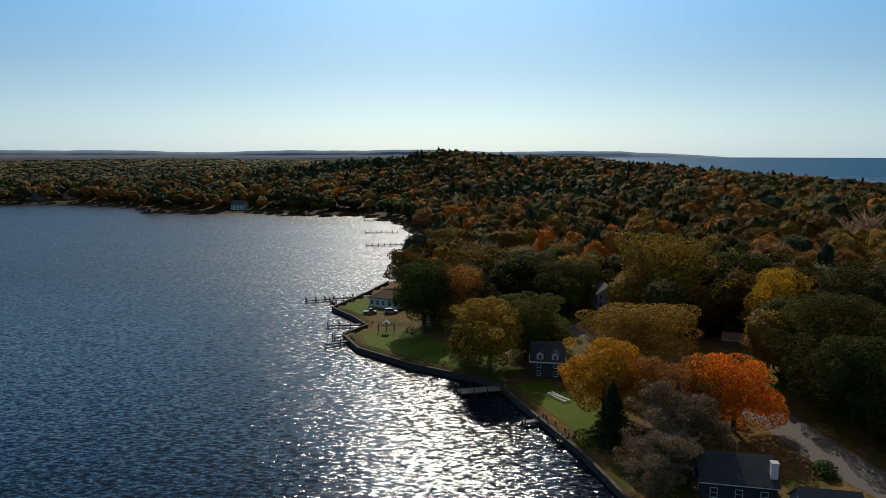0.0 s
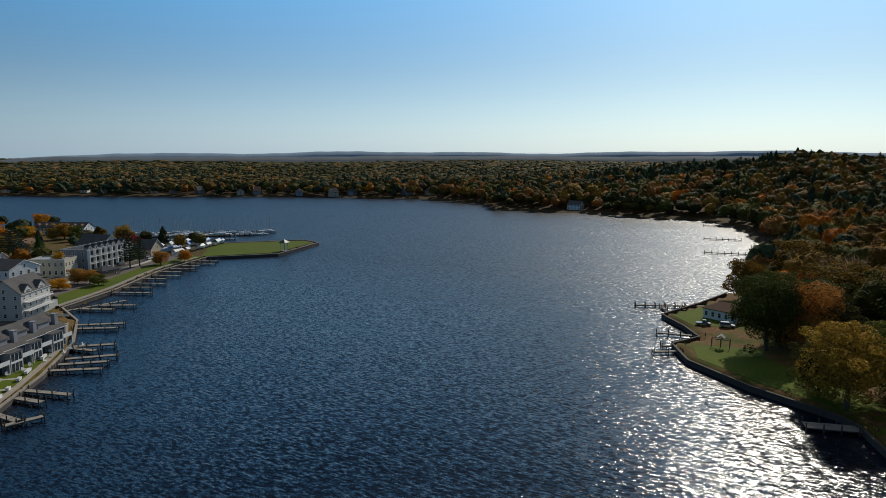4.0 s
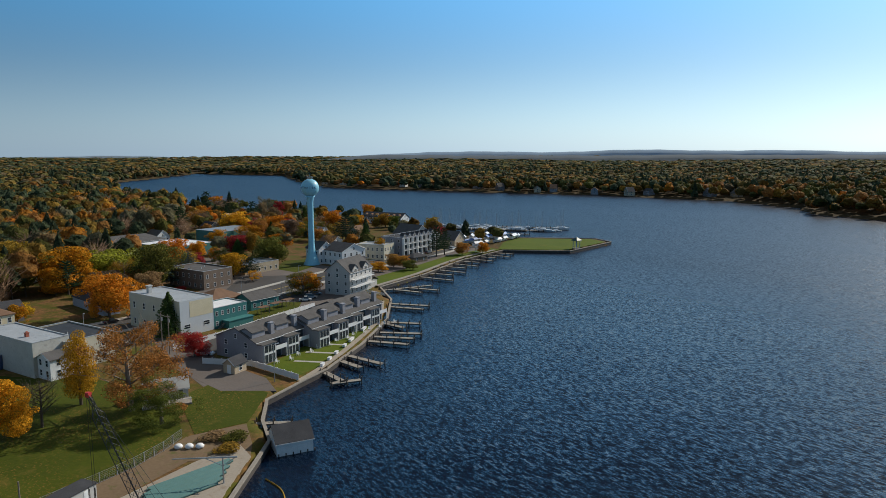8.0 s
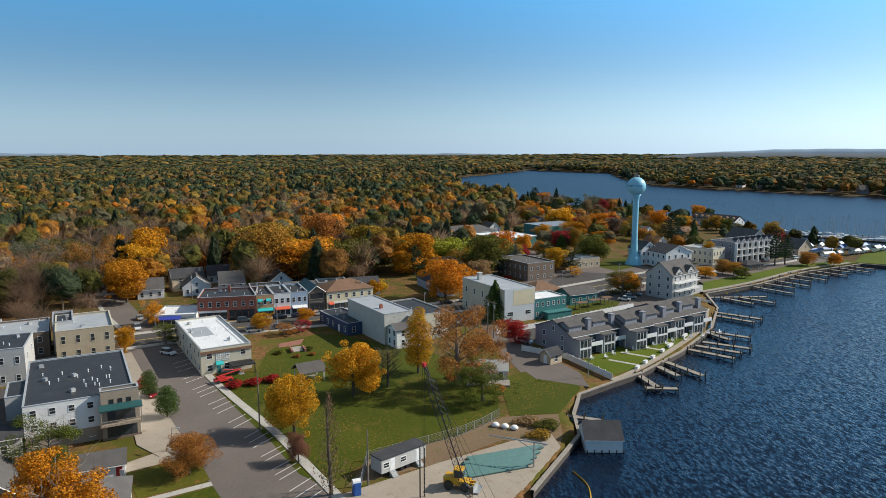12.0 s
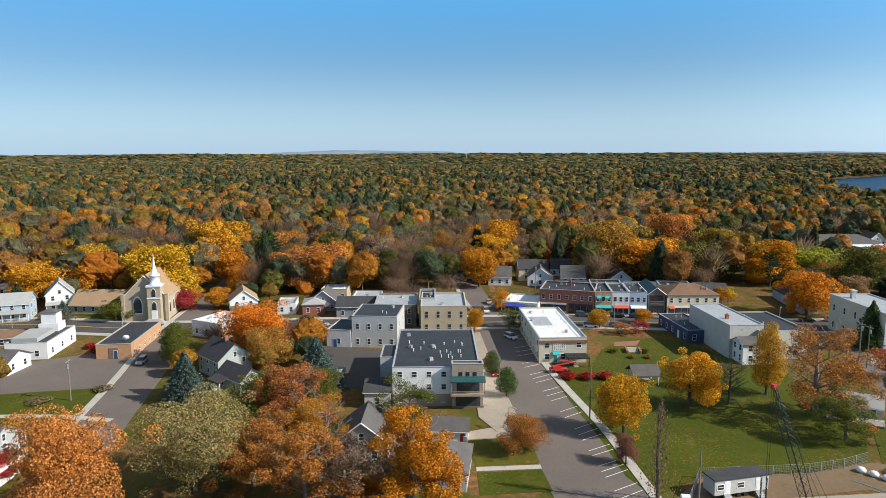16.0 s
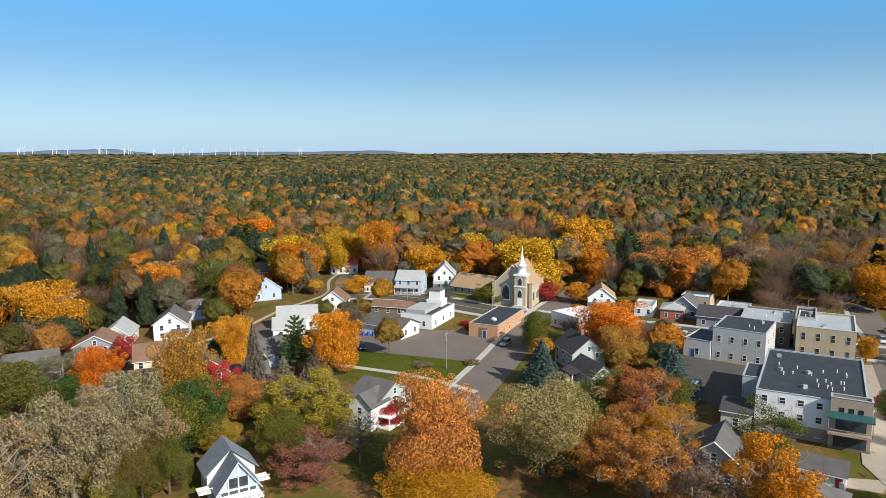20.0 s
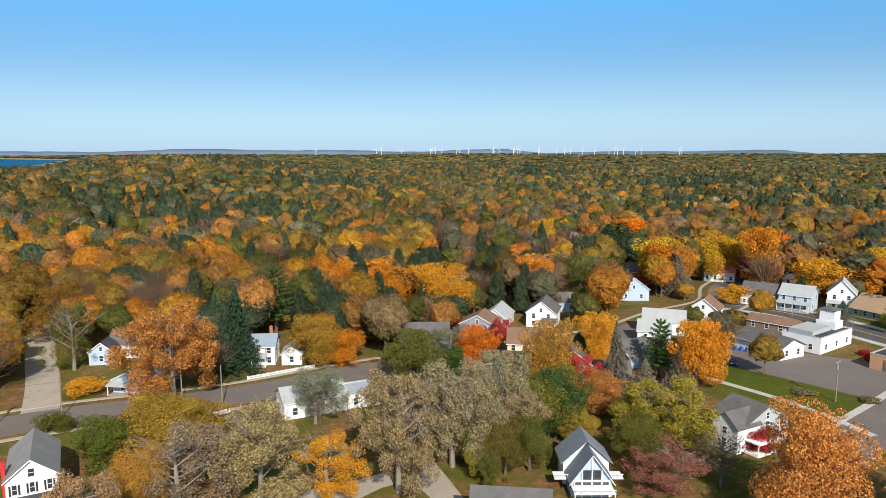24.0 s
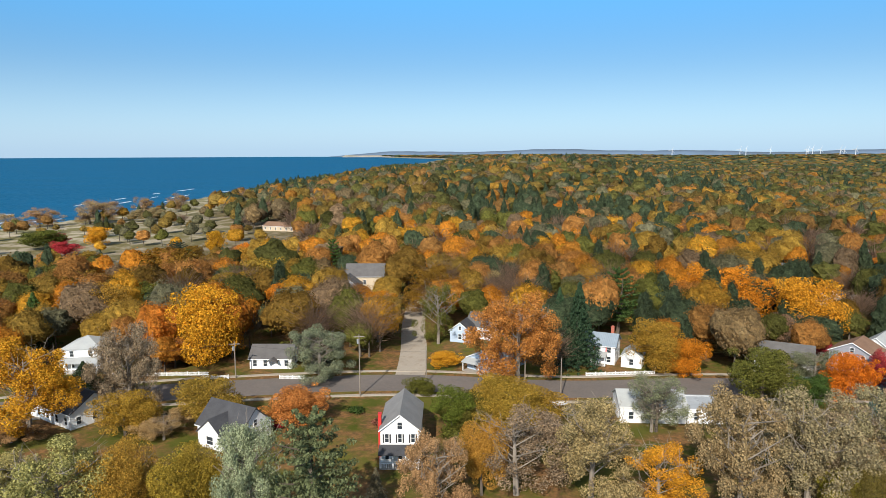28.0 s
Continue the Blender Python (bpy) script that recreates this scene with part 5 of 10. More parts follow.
def awning(ob, x0, x1, z, material, depth=1.4, label=""):
    bm = bmesh.new()
    v = [bm.verts.new(p) for p in ((x0, -.003, z + .8), (x1, -.003, z + .8), (x1, -depth, z + .2), (x0, -depth, z + .2), (x0, -.003, z + .72), (x1, -.003, z + .72), (x1, -depth, z), (x0, -depth, z))]
    for f in ((0, 3, 2, 1), (4, 5, 6, 7), (3, 7, 6, 2), (0, 4, 7, 3), (1, 2, 6, 5), (0, 1, 5, 4)):
        bm.faces.new([v[i] for i in f])
    part("awning", bm, material, ob, label)


def shopfront(ob, x0, x1, material, h=2.6, bays=3):
    """Tall shop panes between posts, with a sign band above."""
    part("shopfront", boxes((x0, -.12, 0, x1, -.003, .5), (x0, -.14, h, x1, -.003, h + .6)), material, ob)
    for k in range(bays):
        a, b = x0 + (x1 - x0) * k / bays + .1, x0 + (x1 - x0) * (k + 1) / bays - .1
        part("shop_pane", boxes((a, -.06, .5, b, -.003, h)), GLASS, ob)


def dormer(ob, x, y, z, w, material, roofing, ang=0):
    part("dormer", walls_mesh(w, 2.2, 1.3, "y", w * 0.4), material, ob).matrix_basis = pose(x - w / 2, y, z, 0, 0, ang)
    part("dormer_roof", gable_roof(w, 2.2, 1.3, w * 0.4, "y", 0.2, 0.15), roofing, ob).matrix_basis = pose(x - w / 2, y, z, 0, 0, ang)
    window(ob, pose(x, y, z + 0.2, 0, 0, ang), w * 0.5, 0.95)


STRIPE = surface("striped_awning", (0.7, 0.7, 0.68), (0.8, 0.8, 0.78), 0.7, 0.4, 4, 0.004, stripes=(0, 2.0))
TEAL_CLOTH, RED_CLOTH = plain("teal_cloth", (0.02, 0.42, 0.42), 0.8), plain("red_orange_cloth", (0.6, 0.1, 0.05), 0.8)
BLUE_CLOTH = plain("royal_blue_cloth", (0.03, 0.05, 0.35), 0.8)
BLUE_PAINT = plain("royal_blue_paint", (0.03, 0.12, 0.42), 0.5)
RED_PAINT = plain("red_paint", (0.5, 0.03, 0.025), 0.5)
BROWN_PANEL = surface("taupe_panel", (0.3, 0.24, 0.18), (0.38, 0.31, 0.24), 0.8, 0.4, 5, 0.01, stripes=(2, 2.0))

# main street, the row of shops
b = building("shop_building", "low shop with a white flat roof and a blue awning", "shop", -222.8, -45.5, 87, 12.5, 14, 3.0, "flat", WHITE, ROOF_WHITE, 1, 0, 0, 0, vents=5, parapet=0.35)
awning(b, 1.5, 8.0, 2.2, BLUE_CLOTH, 1.8, "royal blue curved awning")
shopfront(b, 0.4, 12, STUCCO, 2.2, 5)
b = building("shop_building", "two-storey red brick shop with a dark flat roof", "shop", -226, -33, 90, 18, 15, 7.2, "flat", RED_BRICK, ROOF_BLACK, 2, 7, 2, 2, vents=6, skip_ground=True, chimney=(9, 10, 9.2))
shopfront(b, 0.4, 9, WHITE_TRIM, 2.7, 4), shopfront(b, 9.6, 17.6, BLACK, 2.7, 4)
for x0, lb, wall, cloth, cw in ((0, "tan brick shop with teal awnings", ORANGE_BRICK, TEAL_CLOTH, "teal canvas awning"), (5.6, "white shop with a red-orange awning", WHITE, RED_CLOTH, "red-orange canvas awning"),
                                (11.2, "pale blue shop with a white striped awning", BLUE_SIDING, STRIPE, "white striped awning")):
    q = math.radians(101)
    b = building("shop_building", lb, "shop", -226.2 + x0 * math.cos(q), -14.8 + x0 * math.sin(q), 101, 5.55, 16, 7.2, "flat", wall, ROOF_BLACK, 2, 3, 0, 0, vents=4, skip_ground=True)
    shopfront(b, 0.2, 5.3, WHITE_TRIM, 2.5, 3)
    awning(b, 0.3, 5.2, 2.5, cloth, 1.5, cw)
    if x0 == 0:
        for s in (1.0, 3.6):
            awning(b, s - .5, s + 1.0, 5.6, cloth, 0.8)
b = building("shop_building", "dark timber-fronted shop with an open upper gable", "shop", -230.4, 2.0, 103, 5.4, 16, 7.0, "y", BROWN_BRICK, ROOF_TEAL, 2, 0, 0, 0, rise=2.0)
# solid black panel stands for the shade inside the open balcony
part("balcony_opening", boxes((0.5, -.06, 3.9, 4.9, -.003, 6.6)), BLACK, b)
part("balcony_rail", boxes((0.4, -.3, 3.7, 5.0, -.2, 3.85), (0.4, -.3, 4.6, 5.0, -.22, 4.7), *[(0.5 + .3 * k, -.28, 3.85, .55 + .3 * k, -.24, 4.6) for k in range(15)]), TIMBER, b)
shopfront(b, 0.3, 5.1, BLACK, 2.5, 3)
b = building("shop_building", "cream two-storey building with a brown hip roof", "shop", -231.4, 8.0, 107, 17, 12, 6.6, "hip", YELLOW, SHINGLE_BROWN, 2, 6, 3, 4, rise=3.0, skip_ground=True)
shopfront(b, 0.4, 9, WHITE_TRIM, 2.5, 4), shopfront(b, 9.5, 16.5, WHITE_TRIM, 2.5, 3)
awning(b, 0.5, 2.3, 2.4, RED_CLOTH, 1.3)
for k in range(5):
    building("shop_building", "low dark-roofed building behind the shops", "building", -246 - 2 * k, -30 + 12 * k, 98, 11, 9, 4.5 + (k % 2), ("x", "flat", "x", "flat", "x")[k], (PALE_GREY, BROWN_BRICK, WHITE, STUCCO, GREY_SIDING)[k], (SHINGLE_DARK, ROOF_BLACK, SHINGLE_GREY, ROOF_BLACK, SHINGLE_DARK)[k], 1, 2, 1, 1, vents=3, rise=1.8)

# corner of the park street
b = building("corner_building", "cream corner building with a bright white flat roof", "building", -169.3, -24.6, 109, 12.2, 34, 6.1, "flat", CREAM, ROOF_WHITE, 2, 3, 7, 6, win=(1.2, 1.4), vents=16, parapet=0.45, door_at=4.2, door_mat=TEAL)
part("cornice", boxes((-.25, -.25, 5.2, 12.4, -.003, 5.9)), SHINGLE_BROWN, b)
part("lattice_window", boxes(*[(3.6 + .5 * k, -.1, 3.2, 3.75 + .5 * k, -.02, 5.0) for k in range(7)], *[(3.6, -.1, 3.2 + .45 * k, 6.75, -.02, 3.32 + .45 * k) for k in range(5)]), WHITE_TRIM, b)
part("deck", boxes((6.5, -4.5, 2.3, 12, -.003, 2.5), (6.6, -4.4, 0, 6.8, -4.2, 2.3), (11.7, -4.4, 0, 11.9, -4.2, 2.3), (6.5, -4.5, 3.3, 12, -4.4, 3.4), *[(6.5 + .4 * k, -4.5, 2.5, 6.55 + .4 * k, -4.45, 3.3) for k in range(14)]), BLACK, b)
awning(b, 3.4, 5.2, 2.3, TEAL_CLOTH, 1.0)
part("roof_patch", boxes((1.2, 14, 6.164, 6.4, 24, 6.2)), ROOF_SILVER, b, "grey patched roofing")
part("roof_ladder_rail", boxes((11.2, 2, 6.7, 11.3, 30, 6.8), (11.2, 2, 6.1, 11.3, 2.1, 6.7), (11.2, 29.9, 6.1, 11.3, 30, 6.7)), STEEL, b)
b = building("brick_block", "old two-storey tan brick block with a silver roof", "building", -188.0, -62.5, 107, 13.6, 20, 7.8, "flat", TAN_BRICK, ROOF_SILVER, 2, 4, 3, 3, win=(0.9, 1.9), vents=2, trim=CREAM)
b = building("brick_block", "low brick and grey flat-roofed block", "building", -192, -79, 107, 13, 18, 6.2, "flat", BROWN_BRICK, ROOF_SILVER, 2, 3, 2, 0, vents=5)
building("brick_block", "narrow white flat-roofed building between shops", "building", -197, -66, 107, 5, 14, 8.2, "flat", PALE_GREY, ROOF_BLACK, 2, 1, 1, 1, vents=3)
b = building("modern_block", "large new block with a black roof, white and taupe walls", "building", -131.0, -50.0, 107, 18.6, 31, 8.3, "flat", WHITE_TRIM, ROOF_BLACK, 3, 6, 5, 2, win=(0.95, 1.1), vents=22, parapet=0.25)
part("lower_cladding", boxes((0, -.06, -.2, 18.6, -.003, 2.7)), BROWN_PANEL, b, "taupe panel cladding")
b = building("corner_block", "taupe corner front with a green metal canopy", "building", -133.4, -37.6, 107, 6.6, 2.4, 8.7, "flat", BROWN_PANEL, ROOF_BLACK, 3, 0, 0, 2, win=(0.9, 1.1), parapet=0.9)
awning(b, -0.4, 7.0, 6.2, ROOF_TEAL, 1.8, "dark green standing seam canopy")
part("balcony", boxes((-.3, -1.8, 3.2, 6.9, -.003, 3.4), (-.3, -1.8, 4.2, 6.9, -1.72, 4.28), *[(-.3 + .3 * k, -1.78, 3.4, -.26 + .3 * k, -1.74, 4.2) for k in range(25)], (-.2, -1.7, 3.4, -.05, -1.55, 6.3), (6.65, -1.7, 3.4, 6.8, -1.55, 6.3)), BROWN_PANEL, b)
part("glass_door", boxes((1.0, -.08, 3.5, 5.8, -.003, 5.9)), GLASS, b)
for k in range(3):
    window(b, pose(1.8 + 1.5 * k, 0, 7.2), 0.6, 0.6, BLACK)
part("shop_window", boxes((0.8, -.08, .5, 6.0, -.003, 2.7)), GLASS, b)
part("stone_base", boxes((-.08, -.12, -.2, 6.7, -.085, .5), (-.08, -.1, 2.8, 6.7, -.003, 3.1)), BROWN_BRICK, b)
building("modern_block_wing", "tall pale stair wing beside the new block", "building", -138, -55.5, 107, 4.5, 10, 8.0, "flat", PALE_GREY, ROOF_BLACK, 2, 0, 0, 0, parapet=0.2)
building("modern_block_wing", "low lean-to wing with a dark roof", "building", -128, -55.2, 107, 5.4, 9, 3.6, "x", PALE_GREY, SHINGLE_DARK, 1, 1, 1, 0, rise=1.2)
building("warehouse", "pale grey three-storey rear building with black roof", "building", -169.5, -76.4, 102, 12.6, 15, 8.6, "flat", PALE_GREY, ROOF_BLACK, 2, 4, 2, 2, win=(0.8, 1.5), vents=3, parapet=0.2)
building("warehouse", "low white annex with a black roof", "building", -168.4, -83.6, 96, 7.0, 12, 4.6, "flat", WHITE, ROOF_BLACK, 1, 1, 1, 0, parapet=0.2, door_at=2.5, door_mat=BLUE_PAINT)
building("garage", "small white garage with grey shingles and a red door", "garage", -115.6, -36.4, 102, 6.6, 5.5, 2.5, "x", WHITE, SHINGLE_GREY, 1, 0, 0, 1, rise=1.5, door_at=5.7, door_mat=RED_PAINT)
building("house", "low grey house with a charcoal hip roof", "house", -98.0, -33.5, 100, 8, 11, 3.0, "hip", PALE_GREY, SHINGLE_GREY, 1, 2, 2, 2, rise=2.6, door_at=6.5, door_mat=BLACK)
building("house", "grey-roofed house half hidden by trees", "house", -103, -50, 105, 9, 10, 4.0, "y", PALE_GREY, SHINGLE_GREY, 1, 2, 2, 2)
b = building("house", "sage house with a charcoal roof and porch gable", "house", -140, -104.5, 62, 10, 9, 4.6, "x", SAGE, SHINGLE_DARK, 2, 3, 2, 2, win=(0.8, 1.2), chimney=(6, 4.5, 9.0))
b = building("house", "small sage cottage wing with a gabled porch", "house", -131.5, -93.5, 66, 9.5, 6, 3.2, "x", SAGE, SHINGLE_DARK, 1, 2, 1, 1)
porch(b, 0.3, 5.0, 2.4, 2.4, SHINGLE_DARK, 4)
building("shop_building", "white flat-roofed shop behind a tree", "shop", -168, -127, 78, 12, 13, 4.2, "flat", WHITE, ROOF_WHITE, 1, 3, 2, 2, vents=3)
building("shop_building", "grey shop with a dark shingle roof and teal sign", "shop", -199, -95, 107, 12, 10, 3.6, "x", GREY_SIDING, SHINGLE_DARK, 1, 3, 1, 1, rise=2.4)
building("shop_building", "low red brick shop with a pale hip roof", "shop", -199.5, -107.5, 112, 7, 9, 3.4, "hip", RED_BRICK, SHINGLE_PALE, 1, 2, 1, 1, rise=1.6)
building("shop_building", "small white flat-roofed shop on the main street", "shop", -198, -116, 112, 6, 9, 3.4, "flat", WHITE, ROOF_SILVER, 1, 2, 1, 1, vents=2)
b = building("house", "white gabled shop house with a low teal front roof", "house", -193.5, -131, 125, 9, 10, 4.4, "y", WHITE, SHINGLE_TAN, 2, 2, 2, 2)
part("front_roof", boxes((-.3, -2.6, 2.6, 9.3, -.003, 2.9)), TEAL, b, "teal flat porch roof")
for k in range(4):
    building("shop_building", ("low pale shop with a grey flat roof", "grey gabled shop with shingles", "dark shop with a flat roof", "tan shop with a pale roof")[k], "shop", (-214, -205, -207, -222)[k], (-96, -108, -84, -112)[k], 105, 9.5, 9, (3.6, 3.4, 4.2, 3.5)[k], ("flat", "y", "flat", "flat")[k],
             (WHITE, GREY_SIDING, SAGE, TAN_SIDING)[k], (ROOF_SILVER, SHINGLE_GREY, ROOF_BLACK, ROOF_WHITE)[k], 1, 3, 1, 1, vents=3)
building("house", "white cottage with a teal fence below", "house", -170, -112, 92, 9, 8, 3.2, "x", WHITE, ROOF_WHITE, 1, 2, 1, 1)

# park side and harbour
b = building("stucco_hall", "tall weathered stucco hall with a pale roof", "building", -210, 13.6, 20, 25, 9, 8.6, "flat", STUCCO, ROOF_SILVER, 2, 0, 0, 0, parapet=0.2, chimney=(17, 3, 9.6))
b = building("stucco_hall_wing", "cream hall wing with a charcoal flat roof", "building", -207.5, 22.3, 20, 21, 13, 7.2, "flat", CREAM, ROOF_BLACK, 2, 0, 0, 2, parapet=0.3, vents=3)
b = building("stucco_hall_porch", "white two-storey rear porch with a gabled roof", "building", -186.8, 23.0, 20, 5.5, 8, 5.2, "y", WHITE, SHINGLE_GREY, 2, 2, 0, 2, rise=1.3)
building("restaurant", "low navy blue building with a dark flat roof", "restaurant", -217, 5.2, 22, 20, 8, 3.4, "flat", NAVY, ROOF_BLACK, 1, 5, 2, 2, vents=4, door_at=14, door_mat=WHITE_TRIM, parapet=0.3)
b = building("metal_hall", "tall cream hall with a ribbed metal front", "hall", -202.6, 62.0, 107, 11.6, 26, 10.4, "flat", CREAM, ROOF_SILVER, 2, 0, 5, 2, win=(0.9, 1.9), parapet=0.25)
part("metal_cladding", boxes((-.05, -.16, 0, 11.7, -.004, 10.8)), METAL_WALL, b, "grey ribbed metal cladding")
part("sign_panel", boxes((3.2, -.2, 5.4, 11.4, -.165, 10.2)), YELLOW, b, "pale yellow blank sign panel")
for k in (1.6, 8.4):
    window(b, pose(k + .6, -.16, 2.2), 2.0, 1.2)
part("flue", boxes((3, 20, 10.4, 4.2, 21.2, 12.6), (2.8, 19.8, 12.6, 4.4, 21.4, 12.9)), PALE_GREY, b)
b = building("green_building", "two-storey dark green building with white roof", "building", -205.8, 73.2, 107, 12.8, 10, 6.2, "flat", TEAL, ROOF_WHITE, 2, 6, 1, 3, win=(0.75, 1.25), parapet=0.3)
part("rear_porch", boxes((3, -3.2, 0, 12.5, -.003, 2.2), (2.8, -3.4, 2.2, 12.8, -.003, 2.4)), TEAL, b)
part("stair", boxes(*[(1.0 + .28 * k, -1.4, .22 * k, 1.3 + .28 * k, -.2, .22 * k + .06) for k in range(9)]), TIMBER, b)
b = building("pavilion_restaurant", "brown hip-roofed open restaurant", "restaurant", -226, 80, 107, 13, 11, 4.2, "hip", BROWN_BRICK, SHINGLE_BROWN, 1, 5, 3, 3, rise=3.0)
building("restaurant", "low grey-roofed restaurant with green walls", "restaurant", -222, 92, 105, 12, 9, 3.6, "x", TEAL, SHINGLE_GREY, 1, 4, 1, 2, rise=1.8)
b = building("bank_building", "two-storey brown brick corner building", "building", -268, 92, 108, 14, 22, 7.0, "flat", BROWN_BRICK, SHINGLE_GREY, 2, 4, 6, 3, vents=3)
building("shop_building", "blue gabled shop with bright trim", "shop", -246, 50.5, 100, 5.5, 26, 3.4, "y", BLUE_SIDING, SHINGLE_DARK, 1, 2, 0, 0, rise=1.9)
building("shop_building", "long low brick shop with a pale roof", "shop", -290, 118, 108, 20, 12, 4.0, "flat", TAN_BRICK, ROOF_SILVER, 1, 6, 2, 2, vents=6)
building("warehouse", "long green steel warehouse with a white roof", "warehouse", -358, 108, 110, 26, 30, 6, "flat", TEAL, ROOF_WHITE, 1, 0, 0, 0, parapet=0.1)
building("warehouse", "long warehouse with a grey roof", "warehouse", -386, 84, 110, 34, 36, 6, "x", SAGE, SHINGLE_GREY, 1, 4, 0, 0, rise=2.0)
building("warehouse", "dark green steel boat storage hall", "warehouse", -402, 150, 108, 30, 24, 7, "flat", TEAL, ROOF_BLUEGREY, 1, 0, 0, 0, parapet=0.1)

# lakeside condominiums: six units with chimneys, gables and balconies
unit = building("condo_unit", "grey lakeside townhouse with a dark shingle roof", "townhouse", 0, 0, 0, 9.2, 15, 5.4, "x", GREY_SIDING, SHINGLE_GREY, 2, 0, 2, 2, rise=3.0, win=(1.0, 1.2), group="lakeside townhouses")
part("front_bay", boxes((0, -2.6, -.4, 4.6, -.003, 2.6), (0, -2.6, 2.6, 4.6, -.003, 5.0)), GREY_SIDING, unit)
part("bay_roof", boxes((-.2, -2.8, 5.0, 4.8, -.003, 5.2)), SHINGLE_GREY, unit)
part("balcony", boxes((4.6, -2.0, 2.6, 9.2, -.003, 2.8), (4.6, -2.0, 2.8, 9.2, -1.9, 3.7)), WHITE_TRIM, unit, "white balcony front")
part("patio_door", boxes((5.2, -.1, .1, 8.6, -.003, 2.3)), GLASS, unit)
part("balcony_door", boxes((5.2, -.1, 2.9, 8.6, -.003, 4.9)), GLASS, unit)
part("bay_glazing", boxes((.4, -2.68, 3.0, 4.2, -2.605, 4.7), (.4, -2.68, .3, 4.2, -2.605, 2.3)), GLASS, unit)
part("bay_mullions", boxes(*[(.35 + 1.25 * k, -2.74, .2, .45 + 1.25 * k, -2.685, 4.8) for k in range(4)], (.3, -2.74, 2.4, 4.3, -2.685, 2.9)), WHITE_TRIM, unit)
part("chimney", boxes((6.6, 1.2, 4.8, 7.9, 2.4, 9.0), (6.5, 1.1, 9.0, 8.0, 2.5, 9.2)), GREY_SIDING, unit, "tall sided chimney")
part("roof_pod", walls_mesh(4.5, 4.5, 1.8, "x", 0.9), GREY_SIDING, unit).matrix_basis = pose(0.3, 1.6, 5.9)
part("pod_roof", gable_roof(4.5, 4.5, 1.8, 0.9, "x", 0.25), SHINGLE_GREY, unit).matrix_basis = pose(0.3, 1.6, 5.9)
part("post", boxes((9.0, -2.0, 0, 9.16, -1.84, 2.6)), WHITE_TRIM, unit)
part("post", boxes((4.7, -2.0, 0, 4.86, -1.84, 2.6)), WHITE_TRIM, unit)
q = math.radians(110)
for k in range(6):
    off = (0, 0.6, -2.2, -1.4, 0.4, 1.0)[k]
    mm = pose(-164.6 + (9.3 * k) * math.cos(q) - off * math.sin(q), 69.0 + (9.3 * k) * math.sin(q) + off * math.cos(q), 0, 0, 0, 110)
    if k:
        copy_thing(unit, mm)
    else:
        unit.matrix_basis = mm
building("garden_shed", "small tan shed with a dark gabled roof", "shed", -162.5, 59.5, 26, 3.6, 4.2, 2.4, "y", TAN_SIDING, SHINGLE_DARK, 1, 0, 0, 1, rise=1.4, door_at=1.8)
b = building("inn", "tall pale Victorian inn with gables and white balconies", "inn", -222.5, 131.5, 118, 17, 11, 8.8, "x", PALE_GREY, SHINGLE_GREY, 3, 5, 3, 3, rise=4.4, win=(0.9, 1.3))
for k in (4, 12):
    dormer(b, k, -0.1, 8.6, 4.0, PALE_GREY, SHINGLE_GREY)
for k in (2.9, 5.8):
    part("balcony", boxes((1, -1.8, k, 16, -.003, k + .2), (1, -1.8, k + .9, 16, -1.7, k + 1.0), *[(1 + .5 * s, -1.78, k + .2, 1.06 + .5 * s, -1.72, k + .9) for s in range(30)]), WHITE_TRIM, b)
part("shed_roof", gable_roof(7, 9, 2.6, 1.6, "y", .3), SHINGLE_GREY, b).matrix_basis = pose(16.5, 1, 0)
part("side_wing", boxes((16.9, 1, -.3, 23, 9.5, 2.6)), PALE_GREY, b)
b = building("inn", "white gabled inn with balconies beside the water tower", "inn", -284, 164, 101, 15, 14, 7.0, "y", WHITE, SHINGLE_DARK, 2, 4, 4, 3, rise=3.2)
porch(b, 1, 14, 2.4, 2.7, SHINGLE_DARK, 6)
building("house", "white house wing with a dark gable", "house", -296, 158, 101, 9, 10, 7.4, "y", WHITE, SHINGLE_DARK, 2, 3, 3, 2, rise=3.2)
building("hotel", "cream two-storey block with flat roof", "hotel", -287, 190, 118, 11, 16, 7.2, "flat", CREAM, ROOF_SILVER, 2, 4, 6, 3, win=(1.0, 1.6), vents=4)
b = building("apartment_block", "three-storey grey apartment block with white balconies", "apartments", -291, 204, 108, 33, 14, 9.6, "flat", GREY_SIDING, SHINGLE_DARK, 3, 0, 3, 2, vents=6, parapet=0.3)
part("brick_base", boxes((-.05, -.06, -.2, 33.05, -.003, .38)), BROWN_BRICK, b)
for k in range(7):
    dormer(b, 3.2 + 4.3 * k, 0.6, 9.7, 2.4, GREY_SIDING, SHINGLE_DARK)
for f in range(3):
    for k in range(8):
        part("apartment_glazing", boxes((.6 + 4.1 * k, -.08, .4 + 3.2 * f, 3.9 + 4.1 * k, -.003, 2.7 + 3.2 * f)), GLASS, b)
        if f:
            part("balcony", boxes((.5 + 4.1 * k, -1.5, 3.2 * f, 4.0 + 4.1 * k, -.003, 3.2 * f + .18), (.5 + 4.1 * k, -1.5, 3.2 * f + .95, 4.0 + 4.1 * k, -1.44, 3.2 * f + 1.05), *[(.55 + 4.1 * k + .38 * i, -1.48, 3.2 * f + .18, .6 + 4.1 * k + .38 * i, -1.45, 3.2 * f + .95) for i in range(10)]), WHITE_TRIM, b)
for k in range(9):
    part("pier_column", boxes((4.1 * k - .15, -1.5, 0, 4.1 * k + .25, -.09, 9.6)), WHITE_TRIM, b)
